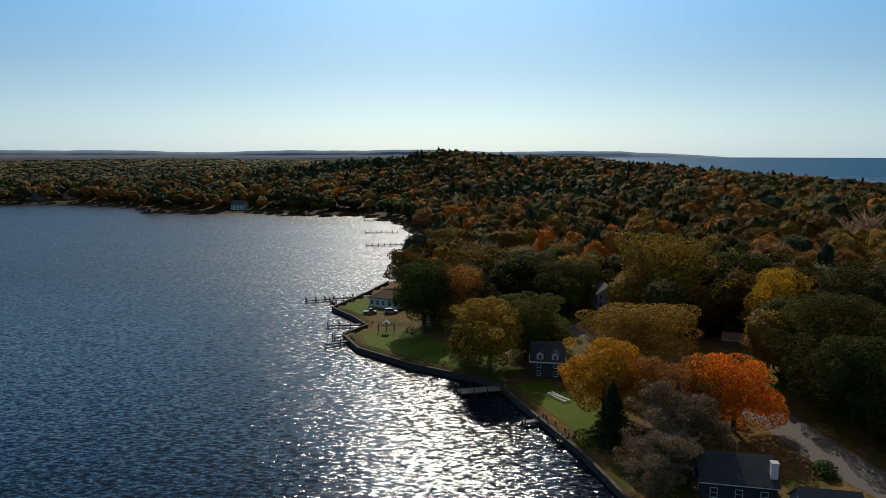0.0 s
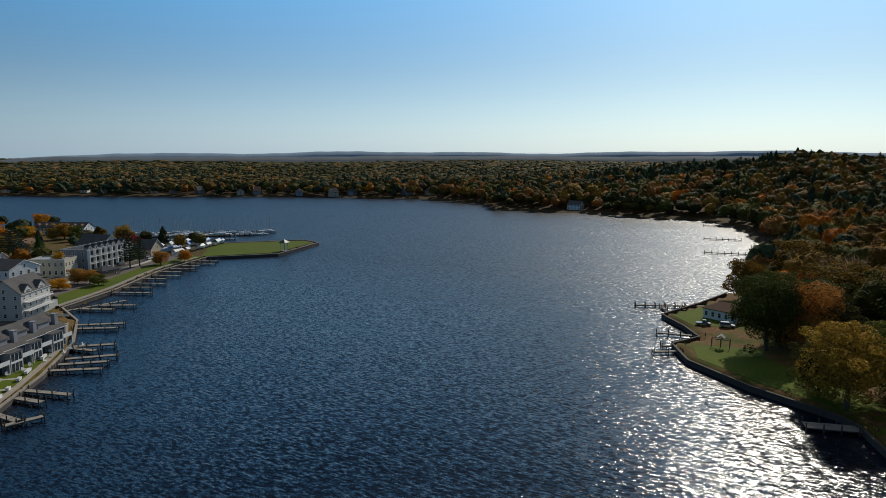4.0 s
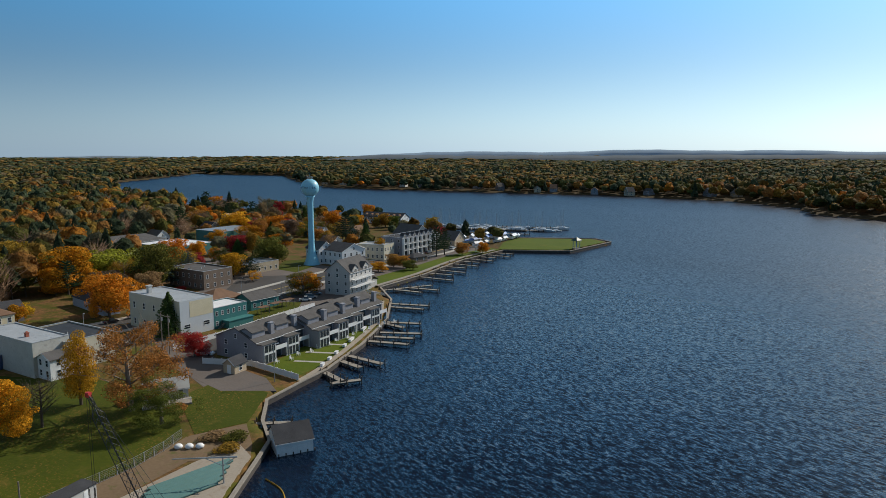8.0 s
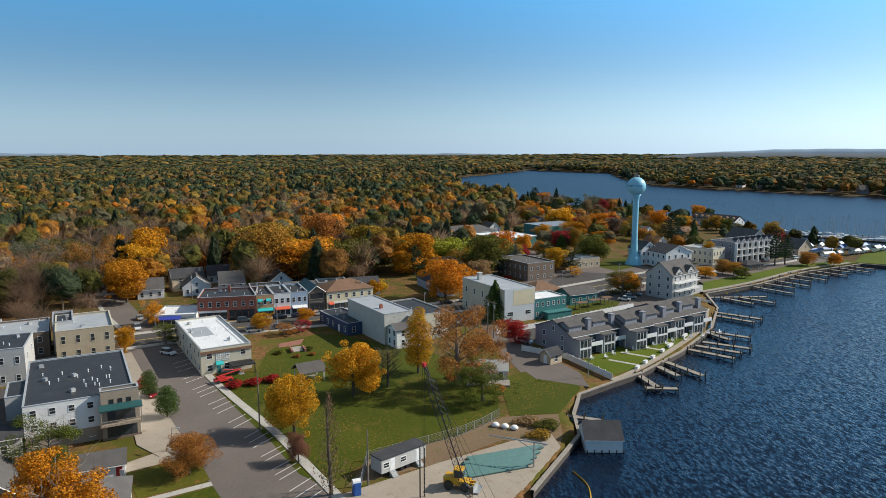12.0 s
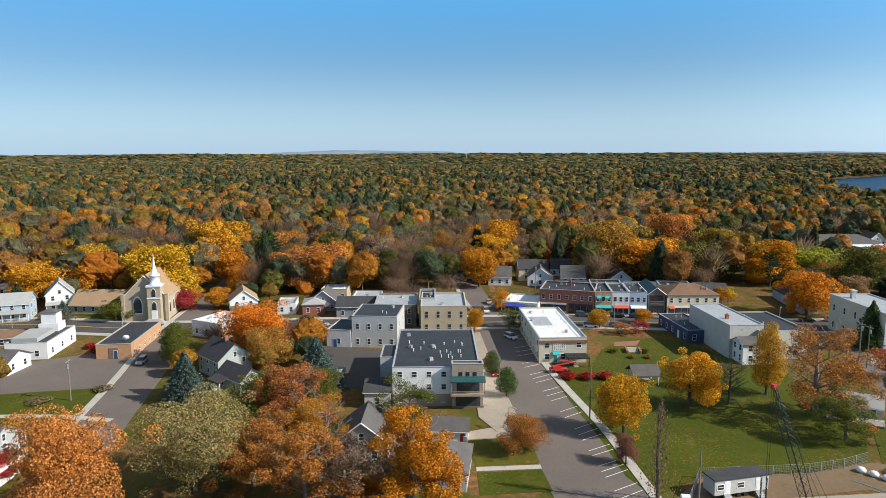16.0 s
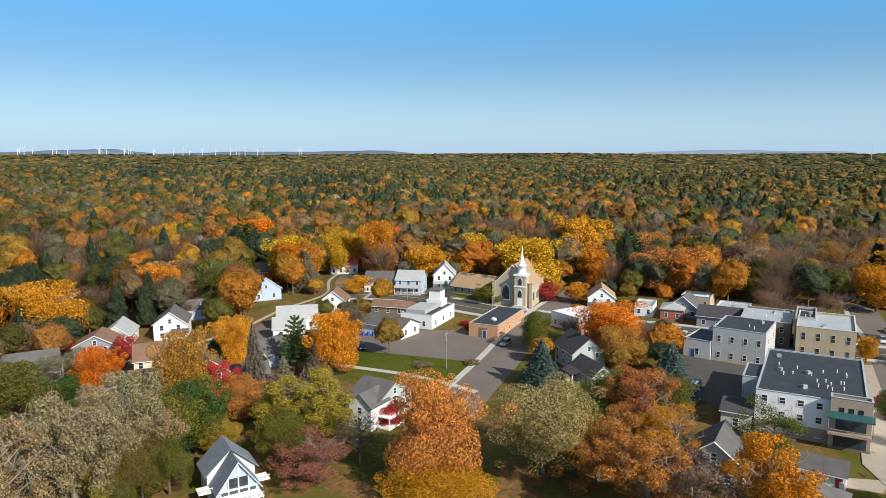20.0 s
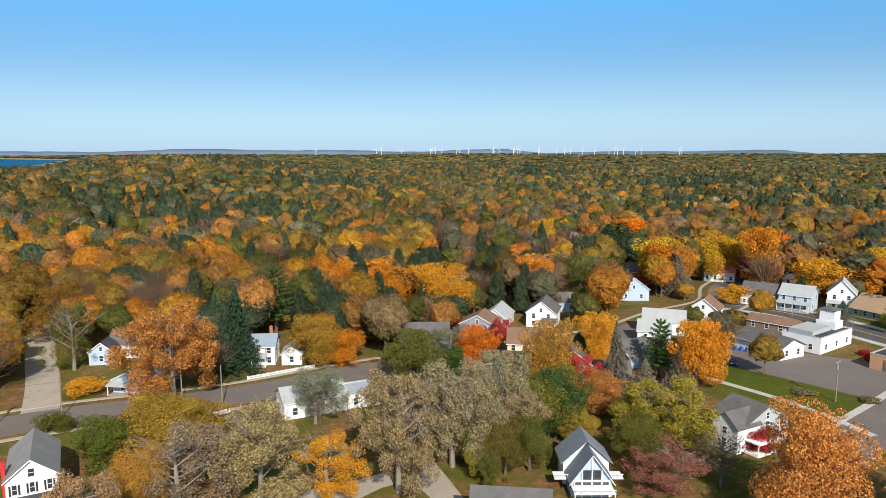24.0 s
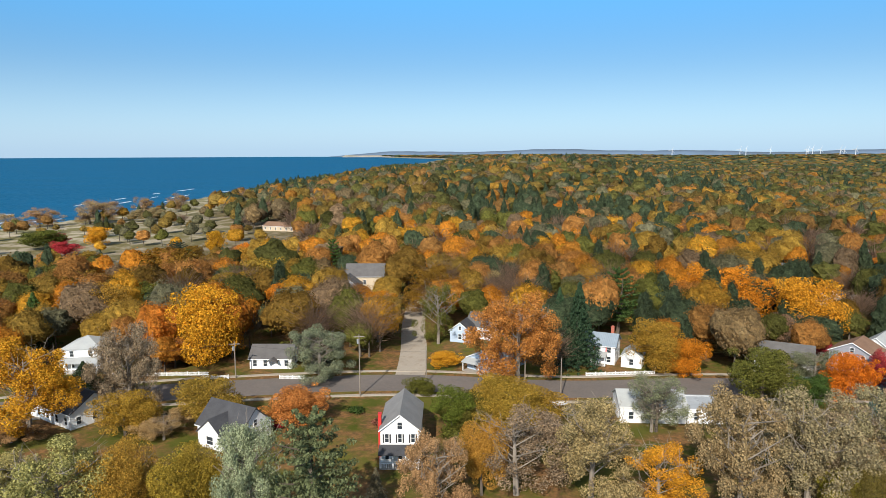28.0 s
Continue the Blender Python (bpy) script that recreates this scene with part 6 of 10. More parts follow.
b = building("townhouse_row", "long white row of townhouses with dark roofs", "townhouses", -458, 283, 22, 36, 12, 4.6, "x", WHITE, SHINGLE_DARK, 2, 14, 2, 2, rise=3.4)
for k in range(7):
    dormer(b, 2.8 + 5.1 * k, 1.2, 5.2, 1.8, SHINGLE_PALE, SHINGLE_BROWN)
building("boat_store", "grey gabled boat store near the marina", "store", -330, 240, 100, 14, 18, 5, "y", PALE_GREY, SHINGLE_GREY, 1, 2, 2, 2)
building("boat_store", "low gabled marina building", "store", -304, 250, 108, 12, 10, 3.6, "y", TAN_SIDING, SHINGLE_GREY, 1, 2, 2, 2)
building("park_shelter", "low brown park shelter with a dark roof", "shelter", -270, 196, 100, 10, 7, 2.6, "hip", BROWN_BRICK, SHINGLE_DARK, 1, 2, 1, 1, rise=1.8)
b = building("boathouse", "white boathouse with a dark shingle roof on the water", "boathouse", -112.4, 50.3, 77, 6.8, 7.2, 1.9, "x", WHITE, SHINGLE_DARK, 1, 0, 0, 0, rise=2.2, z=WATER_Z + 0.55, over=0.25)
for k in range(6):
    part("piling", boxes((.2 + 1.35 * k, -.1, -1.6, .42 + 1.35 * k, .12, -.05)), DARK_TIMBER, b)

# church
c = building("church", "tan brick church with a brown roof and white steeple", "church", -176.3, -158.5, 113, 13.5, 19, 7.8, "y", TAN_BRICK, SHINGLE_TAN, 1, 0, 0, 0, rise=6.8, over=0.3)
part("bell_tower", boxes((8.2, -2.4, -.4, 12.2, 1.6, 11.4)), TAN_BRICK, c)
part("tower_cornice", boxes((7.95, -2.65, 11.4, 12.45, 1.85, 11.9), (8.05, -2.55, 7.6, 12.35, -2.41, 8.0)), WHITE_TRIM, c)
bm = bmesh.new()
lathe(bm, [(2.0, 11.9), (1.9, 12.3), (1.5, 12.5), (1.45, 14.6), (1.75, 14.7), (1.7, 15.0), (1.0, 15.5), (0.5, 17.6), (0.12, 20.8), (0.05, 21.6)], 8)
part("steeple", bm, WHITE_TRIM, c).matrix_basis = pose(10.2, -0.4, 0, 0, 0, 22.5)


def arch_window(parent, m, w, h):
    pts = [(-w / 2, 0), (w / 2, 0)] + [(w / 2 - w * (k / 6) ** 1.3 * 0.5 if k < 6 else 0, h * (0.6 + 0.4 * math.sin(k / 6 * 1.57))) for k in range(7)] + [(-(w / 2 - w * (k / 6) ** 1.3 * 0.5), h * (0.6 + 0.4 * math.sin(k / 6 * 1.57))) for k in range(5, -1, -1)]
    for nm, s, dy, mt in (("arch_frame", 1.18, 0.05, WHITE_TRIM), ("pane", 1.0, 0.09, GLASS)):
        bm = bmesh.new()
        f = [bm.verts.new((x * s, -dy, z * s - (s - 1) * h * .4)) for x, z in pts]
        g_ = [bm.verts.new((x * s, 0, z * s - (s - 1) * h * .4)) for x, z in pts]
        bm.faces.new(f)
        for i in range(len(f)):
            bm.faces.new((f[i], g_[i], g_[(i + 1) % len(f)], f[(i + 1) % len(f)]))
        bmesh.ops.recalc_face_normals(bm, faces=bm.faces)
        if nm == "arch_frame":
            fr = part("arched_window", bm, mt, parent)
            fr.matrix_basis = m
        else:
            part(nm, bm, mt, fr)


arch_window(c, pose(4.4, 0, 2.6), 2.6, 5.0), arch_window(c, pose(10.2, -2.4, 8.2), 1.3, 2.6), arch_window(c, pose(10.2, -2.4, 4.0), 1.4, 2.6)
for k in range(4):
    arch_window(c, pose(0, 3 + 4.3 * k, 2.2, 0, 0, -90), 1.4, 3.4), arch_window(c, pose(13.5, 3 + 4.3 * k, 2.2, 0, 0, 90), 1.4, 3.4)
door(c, pose(10.2, -2.42, 1.2), WHITE_TRIM, 1.7, 2.4)
part("steps", boxes(*[(8.2 - .3 * k, -2.8 - .35 * (k + 1), -.2, 12.2 + .3 * k, -2.41, 1.2 - .2 * k) for k in range(6)]), CONCRETE, c)
for s in (0.0, 13.5):
    part("buttress", boxes((s - .5, -.5, -.3, s + .5, .5, 8.6), (s - .6, -.6, 8.6, s + .6, .6, 8.9)), TAN_BRICK, c)
building("church_hall", "low tan hall with a wide brown roof beside the church", "hall", -180.5, -183.5, 103, 18, 12, 3.2, "x", TAN_BRICK, SHINGLE_TAN, 1, 6, 2, 0, rise=3.8, over=0.7)

# white public building with a cupola, and the orange brick office
b = building("village_hall", "long white building with a grey gabled roof", "hall", -120.5, -161, 103, 14.5, 9, 3.2, "x", WHITE, SHINGLE_GREY, 1, 0, 1, 2, rise=2.0, door_at=12.5, door_mat=WHITE_TRIM, over=0.5)
b = building("village_hall", "white flat-roofed hall with a stepped roof and square cupola", "hall", -133.5, -158.5, 113, 10.5, 18, 4.2, "flat", WHITE, ROOF_BLACK, 1, 2, 0, 3, parapet=0.3)
part("mansard", boxes((1, 1.5, 4.2, 7.5, 12, 5.4)), SHINGLE_PALE, b)
part("cupola", boxes((3.0, 12.6, 4.2, 8.2, 17.4, 6.4), (3.6, 13.2, 6.4, 7.6, 16.8, 9.4)), WHITE, b)
part("cupola_roof", hip_roof(4.0, 3.6, 0, 0.9, 0.3), SHINGLE_GREY, b).matrix_basis = pose(3.6, 13.2, 9.4)
b = building("office_building", "orange brick office with a black flat roof", "office", -141, -136.5, 111, 9.0, 24, 3.7, "flat", ORANGE_BRICK, ROOF_BLACK, 1, 1, 0, 6, win=(0.9, 0.9), parapet=0.2)
part("entrance", boxes((3.3, -.1, 0, 5.7, -.003, 2.9)), BROWN_BRICK, b)
door(b, pose(5.0, -.1, 0.05), NAVY, 1.0, 2.1)
bm = bmesh.new()
lathe(bm, [(0.05, 0), (0.5, .12), (.9, .35), (.92, .37), (.5, .16), (.05, .04)], 14)
part("dish", bm, WHITE_TRIM, b).matrix_basis = pose(6.5, 3.4, 4.5, -60, 0, 20)
part("dish_mast", boxes((6.45, 3.35, 3.7, 6.55, 3.45, 4.6)), STEEL, b)

# houses along the main street north of the church
building("house", "white cottage with grey roof and gabled front", "house", -157, -208, 128, 11, 9, 4.2, "x", WHITE, SHINGLE_GREY, 2, 4, 2, 2, win=(0.8, 1.2), rise=3.2)
b = building("house", "pale blue house with a wide front porch", "house", -164, -197.5, 126, 10, 10, 5.4, "x", BLUE_SIDING, SHINGLE_PALE, 2, 3, 2, 2, rise=2.8)
porch(b, 0, 10, 2.4, 2.7, SHINGLE_PALE, 5)
b = building("house", "steep-gabled white house with a pale roof", "house", -179.5, -193, 135, 8.5, 9, 5.8, "y", WHITE, SHINGLE_PALE, 2, 2, 2, 2, rise=4.4)
porch(b, 0, 8.5, 2.2, 2.6, SHINGLE_PALE, 4)
building("house", "house with a red metal roof and white walls", "house", -169, -248, 150, 12, 9, 4.0, "x", WHITE, SHINGLE_RED, 1, 4, 2, 2)
building("house", "pale hip-roofed house under orange trees", "house", -186, -222, 130, 10, 10, 5.0, "hip", PALE_GREY, SHINGLE_PALE, 2, 3, 2, 2)
building("house", "red barn-like house with a grey roof", "house", -136, -252, 128, 11, 8, 5.0, "x", RED_SIDING, SHINGLE_GREY, 2, 3, 1, 1)
building("house", "blue-grey house with a grey roof at the corner", "house", -117, -222, 165, 11, 8, 4.2, "y", BLUE_SIDING, SHINGLE_GREY, 1, 2, 2, 2)
building("shop_building", "small white shop with a brown shingle roof at the corner", "shop", -126, -192, 135, 9, 9, 3.6, "y", WHITE, SHINGLE_BROWN, 1, 2, 2, 2)
building("house", "white house with a patched pale roof", "house", -103, -180, 148, 12, 9, 4.0, "x", WHITE, SHINGLE_PALE, 1, 3, 2, 2, rise=2.6)
building("house", "white cottage with a hip-like pale roof", "house", -97, -172, 148, 9, 8, 3.2, "x", WHITE, SHINGLE_PALE, 1, 2, 2, 2, rise=2.4)
building("shop_building", "long low brown-roofed shelter by the street", "shop", -137, -178, 120, 16, 7, 2.8, "x", BROWN_BRICK, SHINGLE_BROWN, 1, 4, 1, 1, rise=1.4)
building("garage", "pale blue garage with a white door", "garage", -80, -157, 108, 8, 9, 3.2, "y", BLUE_SIDING, SHINGLE_GREY, 1, 0, 1, 1, door_at=5.5, door_mat=WHITE_TRIM)
b = building("house", "barn-red house with a grey roof", "house", -59.5, -142.5, 165, 8.5, 10, 5.2, "y", RED_SIDING, SHINGLE_GREY, 2, 2, 2, 2)
building("house", "low red wing with a grey roof", "house", -52, -146, 165, 8, 8, 3.4, "x", RED_SIDING, SHINGLE_GREY, 1, 3, 1, 1)
building("garage", "low garage with a grey roof", "garage", -69, -140.5, 160, 8, 7, 2.4, "x", RED_SIDING, SHINGLE_GREY, 1, 0, 0, 1)
b = building("house", "cream house with brown roofs and a round porch", "house", -54.5, -161, 158, 9, 10, 5.4, "x", YELLOW, SHINGLE_BROWN, 2, 3, 2, 2, rise=2.8)
porch(b, -1, 9.5, 2.6, 2.6, SHINGLE_BROWN, 6)
building("house", "grey house with a brown gabled roof", "house", -48, -184, 150, 10, 9, 5.2, "y", GREY_SIDING, SHINGLE_BROWN, 2, 2, 2, 2, rise=2.6)
b = building("house", "white gabled house with a grey roof", "house", -72, -195, 150, 9, 11, 4.6, "y", WHITE, SHINGLE_GREY, 2, 2, 2, 2)
porch(b, 5, 9.5, 2.0, 2.4, SHINGLE_GREY, 3)
building("garage", "long white garage with a grey roof", "garage", -58, -197, 150, 8, 12, 3.0, "y", WHITE, SHINGLE_PALE, 1, 0, 2, 2)
building("house", "small pale blue house by the road", "house", -88, -212, 160, 8, 7, 3.2, "x", BLUE_SIDING, SHINGLE_GREY, 1, 2, 1, 1)
building("house", "white-walled house with a broad grey roof", "house", -30, -178, 168, 13, 9, 3.4, "x", WHITE, SHINGLE_GREY, 1, 3, 2, 2)

# north side
b = building("house", "sage and white two-storey house with grey roof", "house", -77.5, -109, 105, 7.5, 12, 5.0, "x", SAGE, SHINGLE_GREY, 2, 2, 2, 3, rise=2.6)
part("gable_wing", walls_mesh(5.5, 6, 4.8, "y", 2.2), WHITE, b).matrix_basis = pose(2.2, -2.2, 0)
part("wing_roof", gable_roof(5.5, 6, 4.8, 2.2, "y", .3), SHINGLE_GREY, b).matrix_basis = pose(2.2, -2.2, 0)
window(b, pose(4.9, -2.2, 1.0), 0.9, 1.3), window(b, pose(4.9, -2.2, 3.2), 0.9, 1.2)
part("side_porch", boxes((7.7, 0, -.2, 10.4, 5, .3), (7.6, -.2, 2.4, 10.7, 5.2, 2.6), (10.2, .1, .3, 10.36, .26, 2.4), (10.2, 4.7, .3, 10.36, 4.86, 2.4)), WHITE_TRIM, b)
b = building("lake_house", "tall grey house with a white-framed glass gable", "house", -42.6, -94.0, 167, 10, 10, 3.8, "y", BLUE_SIDING, SLATE, 1, 0, 2, 2, rise=6.2, over=0.6)
part("gable_glass", boxes((.9, -.1, .4, 9.1, -.004, 2.5), (.9, -.1, 2.9, 9.1, -.004, 3.7), (2.5, -.1, 4.2, 7.5, -.004, 6.4)), GLASS, b)
for x, t in ((.7, 4.3), (2.6, 6.6), (5.0, 9.4), (7.4, 6.6), (9.3, 4.3)):
    part("gable_post", boxes((x - .14, -.22, 0, x + .14, -.104, t)), WHITE_TRIM, b)
for z_ in (2.5, 3.75):
    part("gable_beam", boxes((.6, -.24, z_, 9.4, -.225, z_ + .38)), WHITE_TRIM, b)
part("bridge_roof", gable_roof(12.5, 6.0, 5.4, 5.2, "y", .4), SLATE, b).matrix_basis = pose(-1.25, 4.6, 0.05)
part("side_bay", walls_mesh(11.6, 5.6, 5.4, "y", 4.8), WHITE, b).matrix_basis = pose(-0.8, 4.8, 0.02)
for s in (-3.6, 10.2):
    part("balcony", boxes((s, 2.2, 2.8, s + 3.4, 5.0, 3.0), (s, 2.2, 3.9, s + 3.4, 2.3, 4.0), *[(s + .35 * k, 2.2, 3.0, s + .05 + .35 * k, 2.26, 3.9) for k in range(10)]), WHITE_TRIM, b)
part("deck", boxes((0, -3.0, 2.5, 10, -.23, 2.7), (0, -3.0, 3.5, 10, -2.9, 3.6), *[(.3 * k, -2.98, 2.7, .05 + .3 * k, -2.92, 3.5) for k in range(34)], (0.1, -2.9, 0, .3, -2.7, 2.5), (9.7, -2.9, 0, 9.9, -2.7, 2.5)), WHITE_TRIM, b)
b.scale = (0.64, 0.9, 0.7)
building("house", "sage-walled house with a broad grey roof", "house", -23.5, -84.5, 160, 11, 9, 3.2, "x", SAGE, SHINGLE_GREY, 1, 3, 2, 2)
b = building("house", "white two-storey house with black shutters and red chimney", "house", 40.8, -106.2, 195, 6.8, 13, 6.2, "y", WHITE, SHINGLE_MID, 2, 3, 4, 4, rise=2.7, skip_ground=False, over=0.3, win=(0.62, 1.5))
porch(b, 0, 6.8, 2.3, 2.7, SHINGLE_DARK, 4)
for k in range(3):
    for s in (-.72, .46):
        part("shutter", boxes((6.8 * (k + .5) / 3 + s, -.06, 3.95, 6.8 * (k + .5) / 3 + s + .26, -.003, 5.5)), BLACK, b)
part("chimney", boxes((-.55, 2.0, 0, -.003, 2.9, 8.2), (-.6, 1.95, 8.2, .05, 2.95, 8.4)), RED_PAINT, b, "red painted chimney")
b = building("house", "small white house with a grey roof and white door hood", "house", 91, -147, 195, 10.5, 8, 2.9, "x", WHITE, SHINGLE_GREY, 1, 4, 1, 1, rise=2.4, door_at=6.0, door_mat=WHITE_TRIM)
part("hood", gable_roof(2.4, 2.0, 2.4, 0.7, "y", .15), SHINGLE_GREY, b).matrix_basis = pose(4.8, -2.0, 0)
b = building("house", "white two-storey house with a pale hip roof", "house", 134.5, -133, 200, 9, 9, 5.6, "hip", WHITE, SHINGLE_PALE, 2, 2, 2, 2, rise=2.4)
porch(b, 0, 9, 2.4, 2.6, SHINGLE_PALE, 4)
building("house", "long white house with a charcoal roof", "house", 120, -108.5, 163, 16.5, 10, 3.4, "x", WHITE, SHINGLE_DARK, 1, 5, 2, 3, rise=3.0)
b = building("house", "white house with charcoal cross gables", "house", 78, -107, 166, 11, 8, 3.2, "x", WHITE, SHINGLE_DARK, 1, 2, 2, 2, rise=3.6)
part("front_gable", walls_mesh(6, 6, 3.0, "y", 2.6), WHITE, b).matrix_basis = pose(2.5, -2.0, 0)
part("gable_roof", gable_roof(6, 7, 3.0, 2.6, "y", .3), SHINGLE_DARK, b).matrix_basis = pose(2.5, -2.0, 0)
window(b, pose(5.5, -2.0, .9), 1.6, 1.5)
b = building("house", "pale blue bungalow with a grey roof and small porch", "house", 38.5, -161.5, 158, 9.5, 12, 3.2, "y", BLUE_SIDING, SHINGLE_PALE, 1, 2, 2, 3, rise=2.2)
porch(b, 0, 9.5, 2.2, 2.4, SHINGLE_PALE, 3, rail=False)
b = building("house", "white house with red shutters and pale blue roof", "house", 12, -175, 172, 9, 8, 5.0, "x", WHITE, ROOF_BLUEGREY, 2, 3, 2, 2, rise=2.2, chimney=(7.5, 5, 8.8))
porch(b, 0, 7, 2.2, 2.6, SHINGLE_PALE, 5)
for k in range(3):
    part("shutter", boxes((9 * (k + .5) / 3 - .85, -.06, 3.2, 9 * (k + .5) / 3 - .55, -.003, 4.7)), RED_PAINT, b)
building("garage", "white gabled garage with pale roof", "garage", 1.5, -173, 172, 5, 7, 3.0, "y", WHITE, SHINGLE_PALE, 1, 1, 1, 1)
b = building("workshop", "white sheds with grey roofs beside the road", "workshop", 1, -136, 192, 13, 8, 3.6, "x", WHITE, SHINGLE_PALE, 1, 3, 2, 1, rise=2.0)
building("workshop", "white shed with a flat silver roof", "workshop", -12, -139, 192, 7, 8, 3.0, "flat", WHITE, ROOF_SILVER, 1, 2, 1, 1, parapet=0.15)
building("house", "grey-gabled hillside house with white trim", "house", 100, -217, 195, 9, 9, 6.4, "y", GREY_SIDING, SHINGLE_GREY, 2, 2, 2, 2)
building("house", "hillside house with a broad tan-grey roof", "house", 101, -230, 195, 14, 10, 7.6, "x", TAN_SIDING, SHINGLE_GREY, 2, 3, 2, 2, z=1.0)
b = building("house", "white cottage with grey gables behind pines", "house", 46, -190, 165, 9, 8, 3.6, "x", WHITE, SHINGLE_GREY, 1, 2, 1, 1)
part("deck", boxes((-4, -3, 1.4, 5, -.003, 1.6), (-4, -3, 2.4, 5, -2.9, 2.5)), TIMBER, b)
building("house", "small blue house behind the bungalow", "house", 49, -184, 175, 6, 6, 3.4, "y", BLUE_SIDING, SHINGLE_DARK, 1, 1, 1, 1)
building("beach_pavilion", "low beach pavilion with a brown roof", "pavilion", 225, -385, 172, 24, 9, 3.2, "x", TAN_SIDING, SHINGLE_BROWN, 1, 6, 2, 2, rise=2.2)

# west shore
b = building("house", "white lakeside cottage with a hip roof", "house", -25.5, 237.5, -28, 12, 8, 3.2, "hip", WHITE, SHINGLE_BROWN, 1, 5, 2, 2, rise=2.4)
b = building("house", "dark gambrel-roofed house with dormers", "house", 21.5, 159.5, -10, 8, 11, 4.2, "x", DARK_SIDING, SHINGLE_DARK, 2, 2, 2, 2, rise=3.4, win=(0.8, 1.1))
dormer(b, 2.2, 0.4, 4.6, 1.6, WHITE, SHINGLE_DARK), dormer(b, 5.8, 0.4, 4.6, 1.6, WHITE, SHINGLE_DARK)
part("gambrel_trim", boxes((-.4, -.5, 4.1, 8.4, -.4, 4.3), (-.4, -.48, 4.3, -.25, -.42, 6.0), (8.25, -.48, 4.3, 8.4, -.42, 6.0)), WHITE_TRIM, b)
# siding is near black: the tree shade is put into its colour
b = building("house", "dark-roofed house with a white chimney in tree shade", "house", 40.5, 100.5, -12, 11, 10, 3.4, "x", DARK_SIDING, SHINGLE_DARK, 1, 3, 2, 2, rise=2.8)
part("chimney", boxes((10.2, 1.0, 2, 11.2, 2.0, 6.6), (10.1, .9, 6.6, 11.3, 2.1, 6.8)), WHITE, b, "white painted chimney")
building("garage", "grey shingled garage by the lakeside road", "garage", 51.0, 89.5, -12, 8, 8, 2.8, "x", GREY_SIDING, SHINGLE_GREY, 1, 1, 1, 1)
building("house", "pale blue gabled house among dark trees", "house", 52, 224, 0, 7.5, 9, 5.2, "y", BLUE_SIDING, SHINGLE_GREY, 2, 3, 2, 2)
building("garden_shed", "brown shed beside a gravel drive", "shed", 74.6, 176.6, -25, 5.2, 5, 2.2, "x", BROWN_BRICK, SHINGLE_BROWN, 1, 0, 0, 0, rise=1.2)
for x, y, a, lb in ((3, 437, 0, "white house by the south bay"), (-196, 640, -10, "large white house on the wooded point"), (-60, 620, -20, "grey cottage on the far shore")):
    building("house", lb + " among trees", "house", x, y, a, 13, 9, 5, "x", WHITE, SHINGLE_GREY, 2, 4, 2, 2)
for k in range(16):
    s = k / 15
    x, y = -420 - 640 * s, 748 - 190 * s
    building("house", "lakeside house half hidden in trees on the far shore", "house", x + 16 * math.sin(k * 2.3), y + 15 + 5 * math.sin(k * 1.7), -35 + 20 * math.sin(k), 11 + 3 * (k % 2), 9, 5.2, "xy"[k % 2],
             (TAN_SIDING, GREY_SIDING, WHITE)[k % 3] if k > 9 or k % 3 < 2 else GREY_SIDING, (SHINGLE_GREY, SHINGLE_DARK, SHINGLE_BROWN)[(k // 2) % 3], 2, 3, 1, 1, group="far shore houses", win=(1.2, 1.5))

# houses scattered under the trees east of the main street
k = 0
for x, y, a in ((-262, -30, 100), (-268, -44, 100), (-285, -52, 20), (-292, -38, 100), (-285, -95, 110), (-300, -20, 100), (-310, 10, 105), (-330, -60, 100), (-345, -110, 110), (-300, -135, 110), (-275, -185, 120),
                (-330, 40, 105), (-345, 60, 100), (-430, 120, 110), (-450, 160, 100), (-470, 190, 100), (-420, 200, 100), (-390, 210, 110), (-500, 150, 100), (-520, 200, 100), (-360, 220, 110), (-340, 190, 105),
                (-235, -230, 130), (-250, -270, 130), (-180, -300, 140), (-120, -290, 160), (-60, -250, 165), (-30, -245, 170), (-80, -320, 165), (-10, -300, 175), (-150, -350, 150), (-330, -300, 130), (-360, -190, 120)):
    k += 1
    building("house", ("white gabled house under autumn trees", "pale grey house under autumn trees", "white two-storey house under autumn trees", "tan cottage under autumn trees")[k % 4], "house", x, y, a, 8 + (k % 3), 9 + (k % 4), 3.4 + 1.8 * (k % 2), "xy"[(k // 2) % 2],
             (WHITE, PALE_GREY, WHITE, TAN_SIDING)[k % 4], (SHINGLE_GREY, SHINGLE_DARK, SHINGLE_PALE, SHINGLE_BROWN)[(k // 3) % 4], 1 + k % 2, 3, 2, 2, group="houses under the trees")

# houses in the woods round the village
building("hall", "white hall with a bright roof among the woods", "hall", -489.7, -662.9, -217, 26, 12, 6, "x", WHITE, ROOF_WHITE, 1, 3, 2, 2, group="houses in the woods")
building("house", "grey-roofed house among autumn trees", "house", -294.5, -330.1, -223, 15, 9, 4, "x", PALE_GREY, SHINGLE_GREY, 1, 3, 2, 2, group="houses in the woods")
building("house", "white two-storey house among the woods", "house", -454.5, -274.3, -239, 10, 8, 6, "y", WHITE, SHINGLE_GREY, 2, 3, 2, 2, group="houses in the woods")
building("house", "low white house with a grey roof behind the shops", "house", -265.2, -59.4, -260, 9, 9, 3.6, "x", WHITE, SHINGLE_GREY, 1, 3, 2, 2, group="houses in the woods")
building("house", "small white gabled house with a dark roof", "house", -275.3, -75.9, -260, 8, 8, 3.6, "y", WHITE, SHINGLE_DARK, 1, 3, 2, 2, group="houses in the woods")
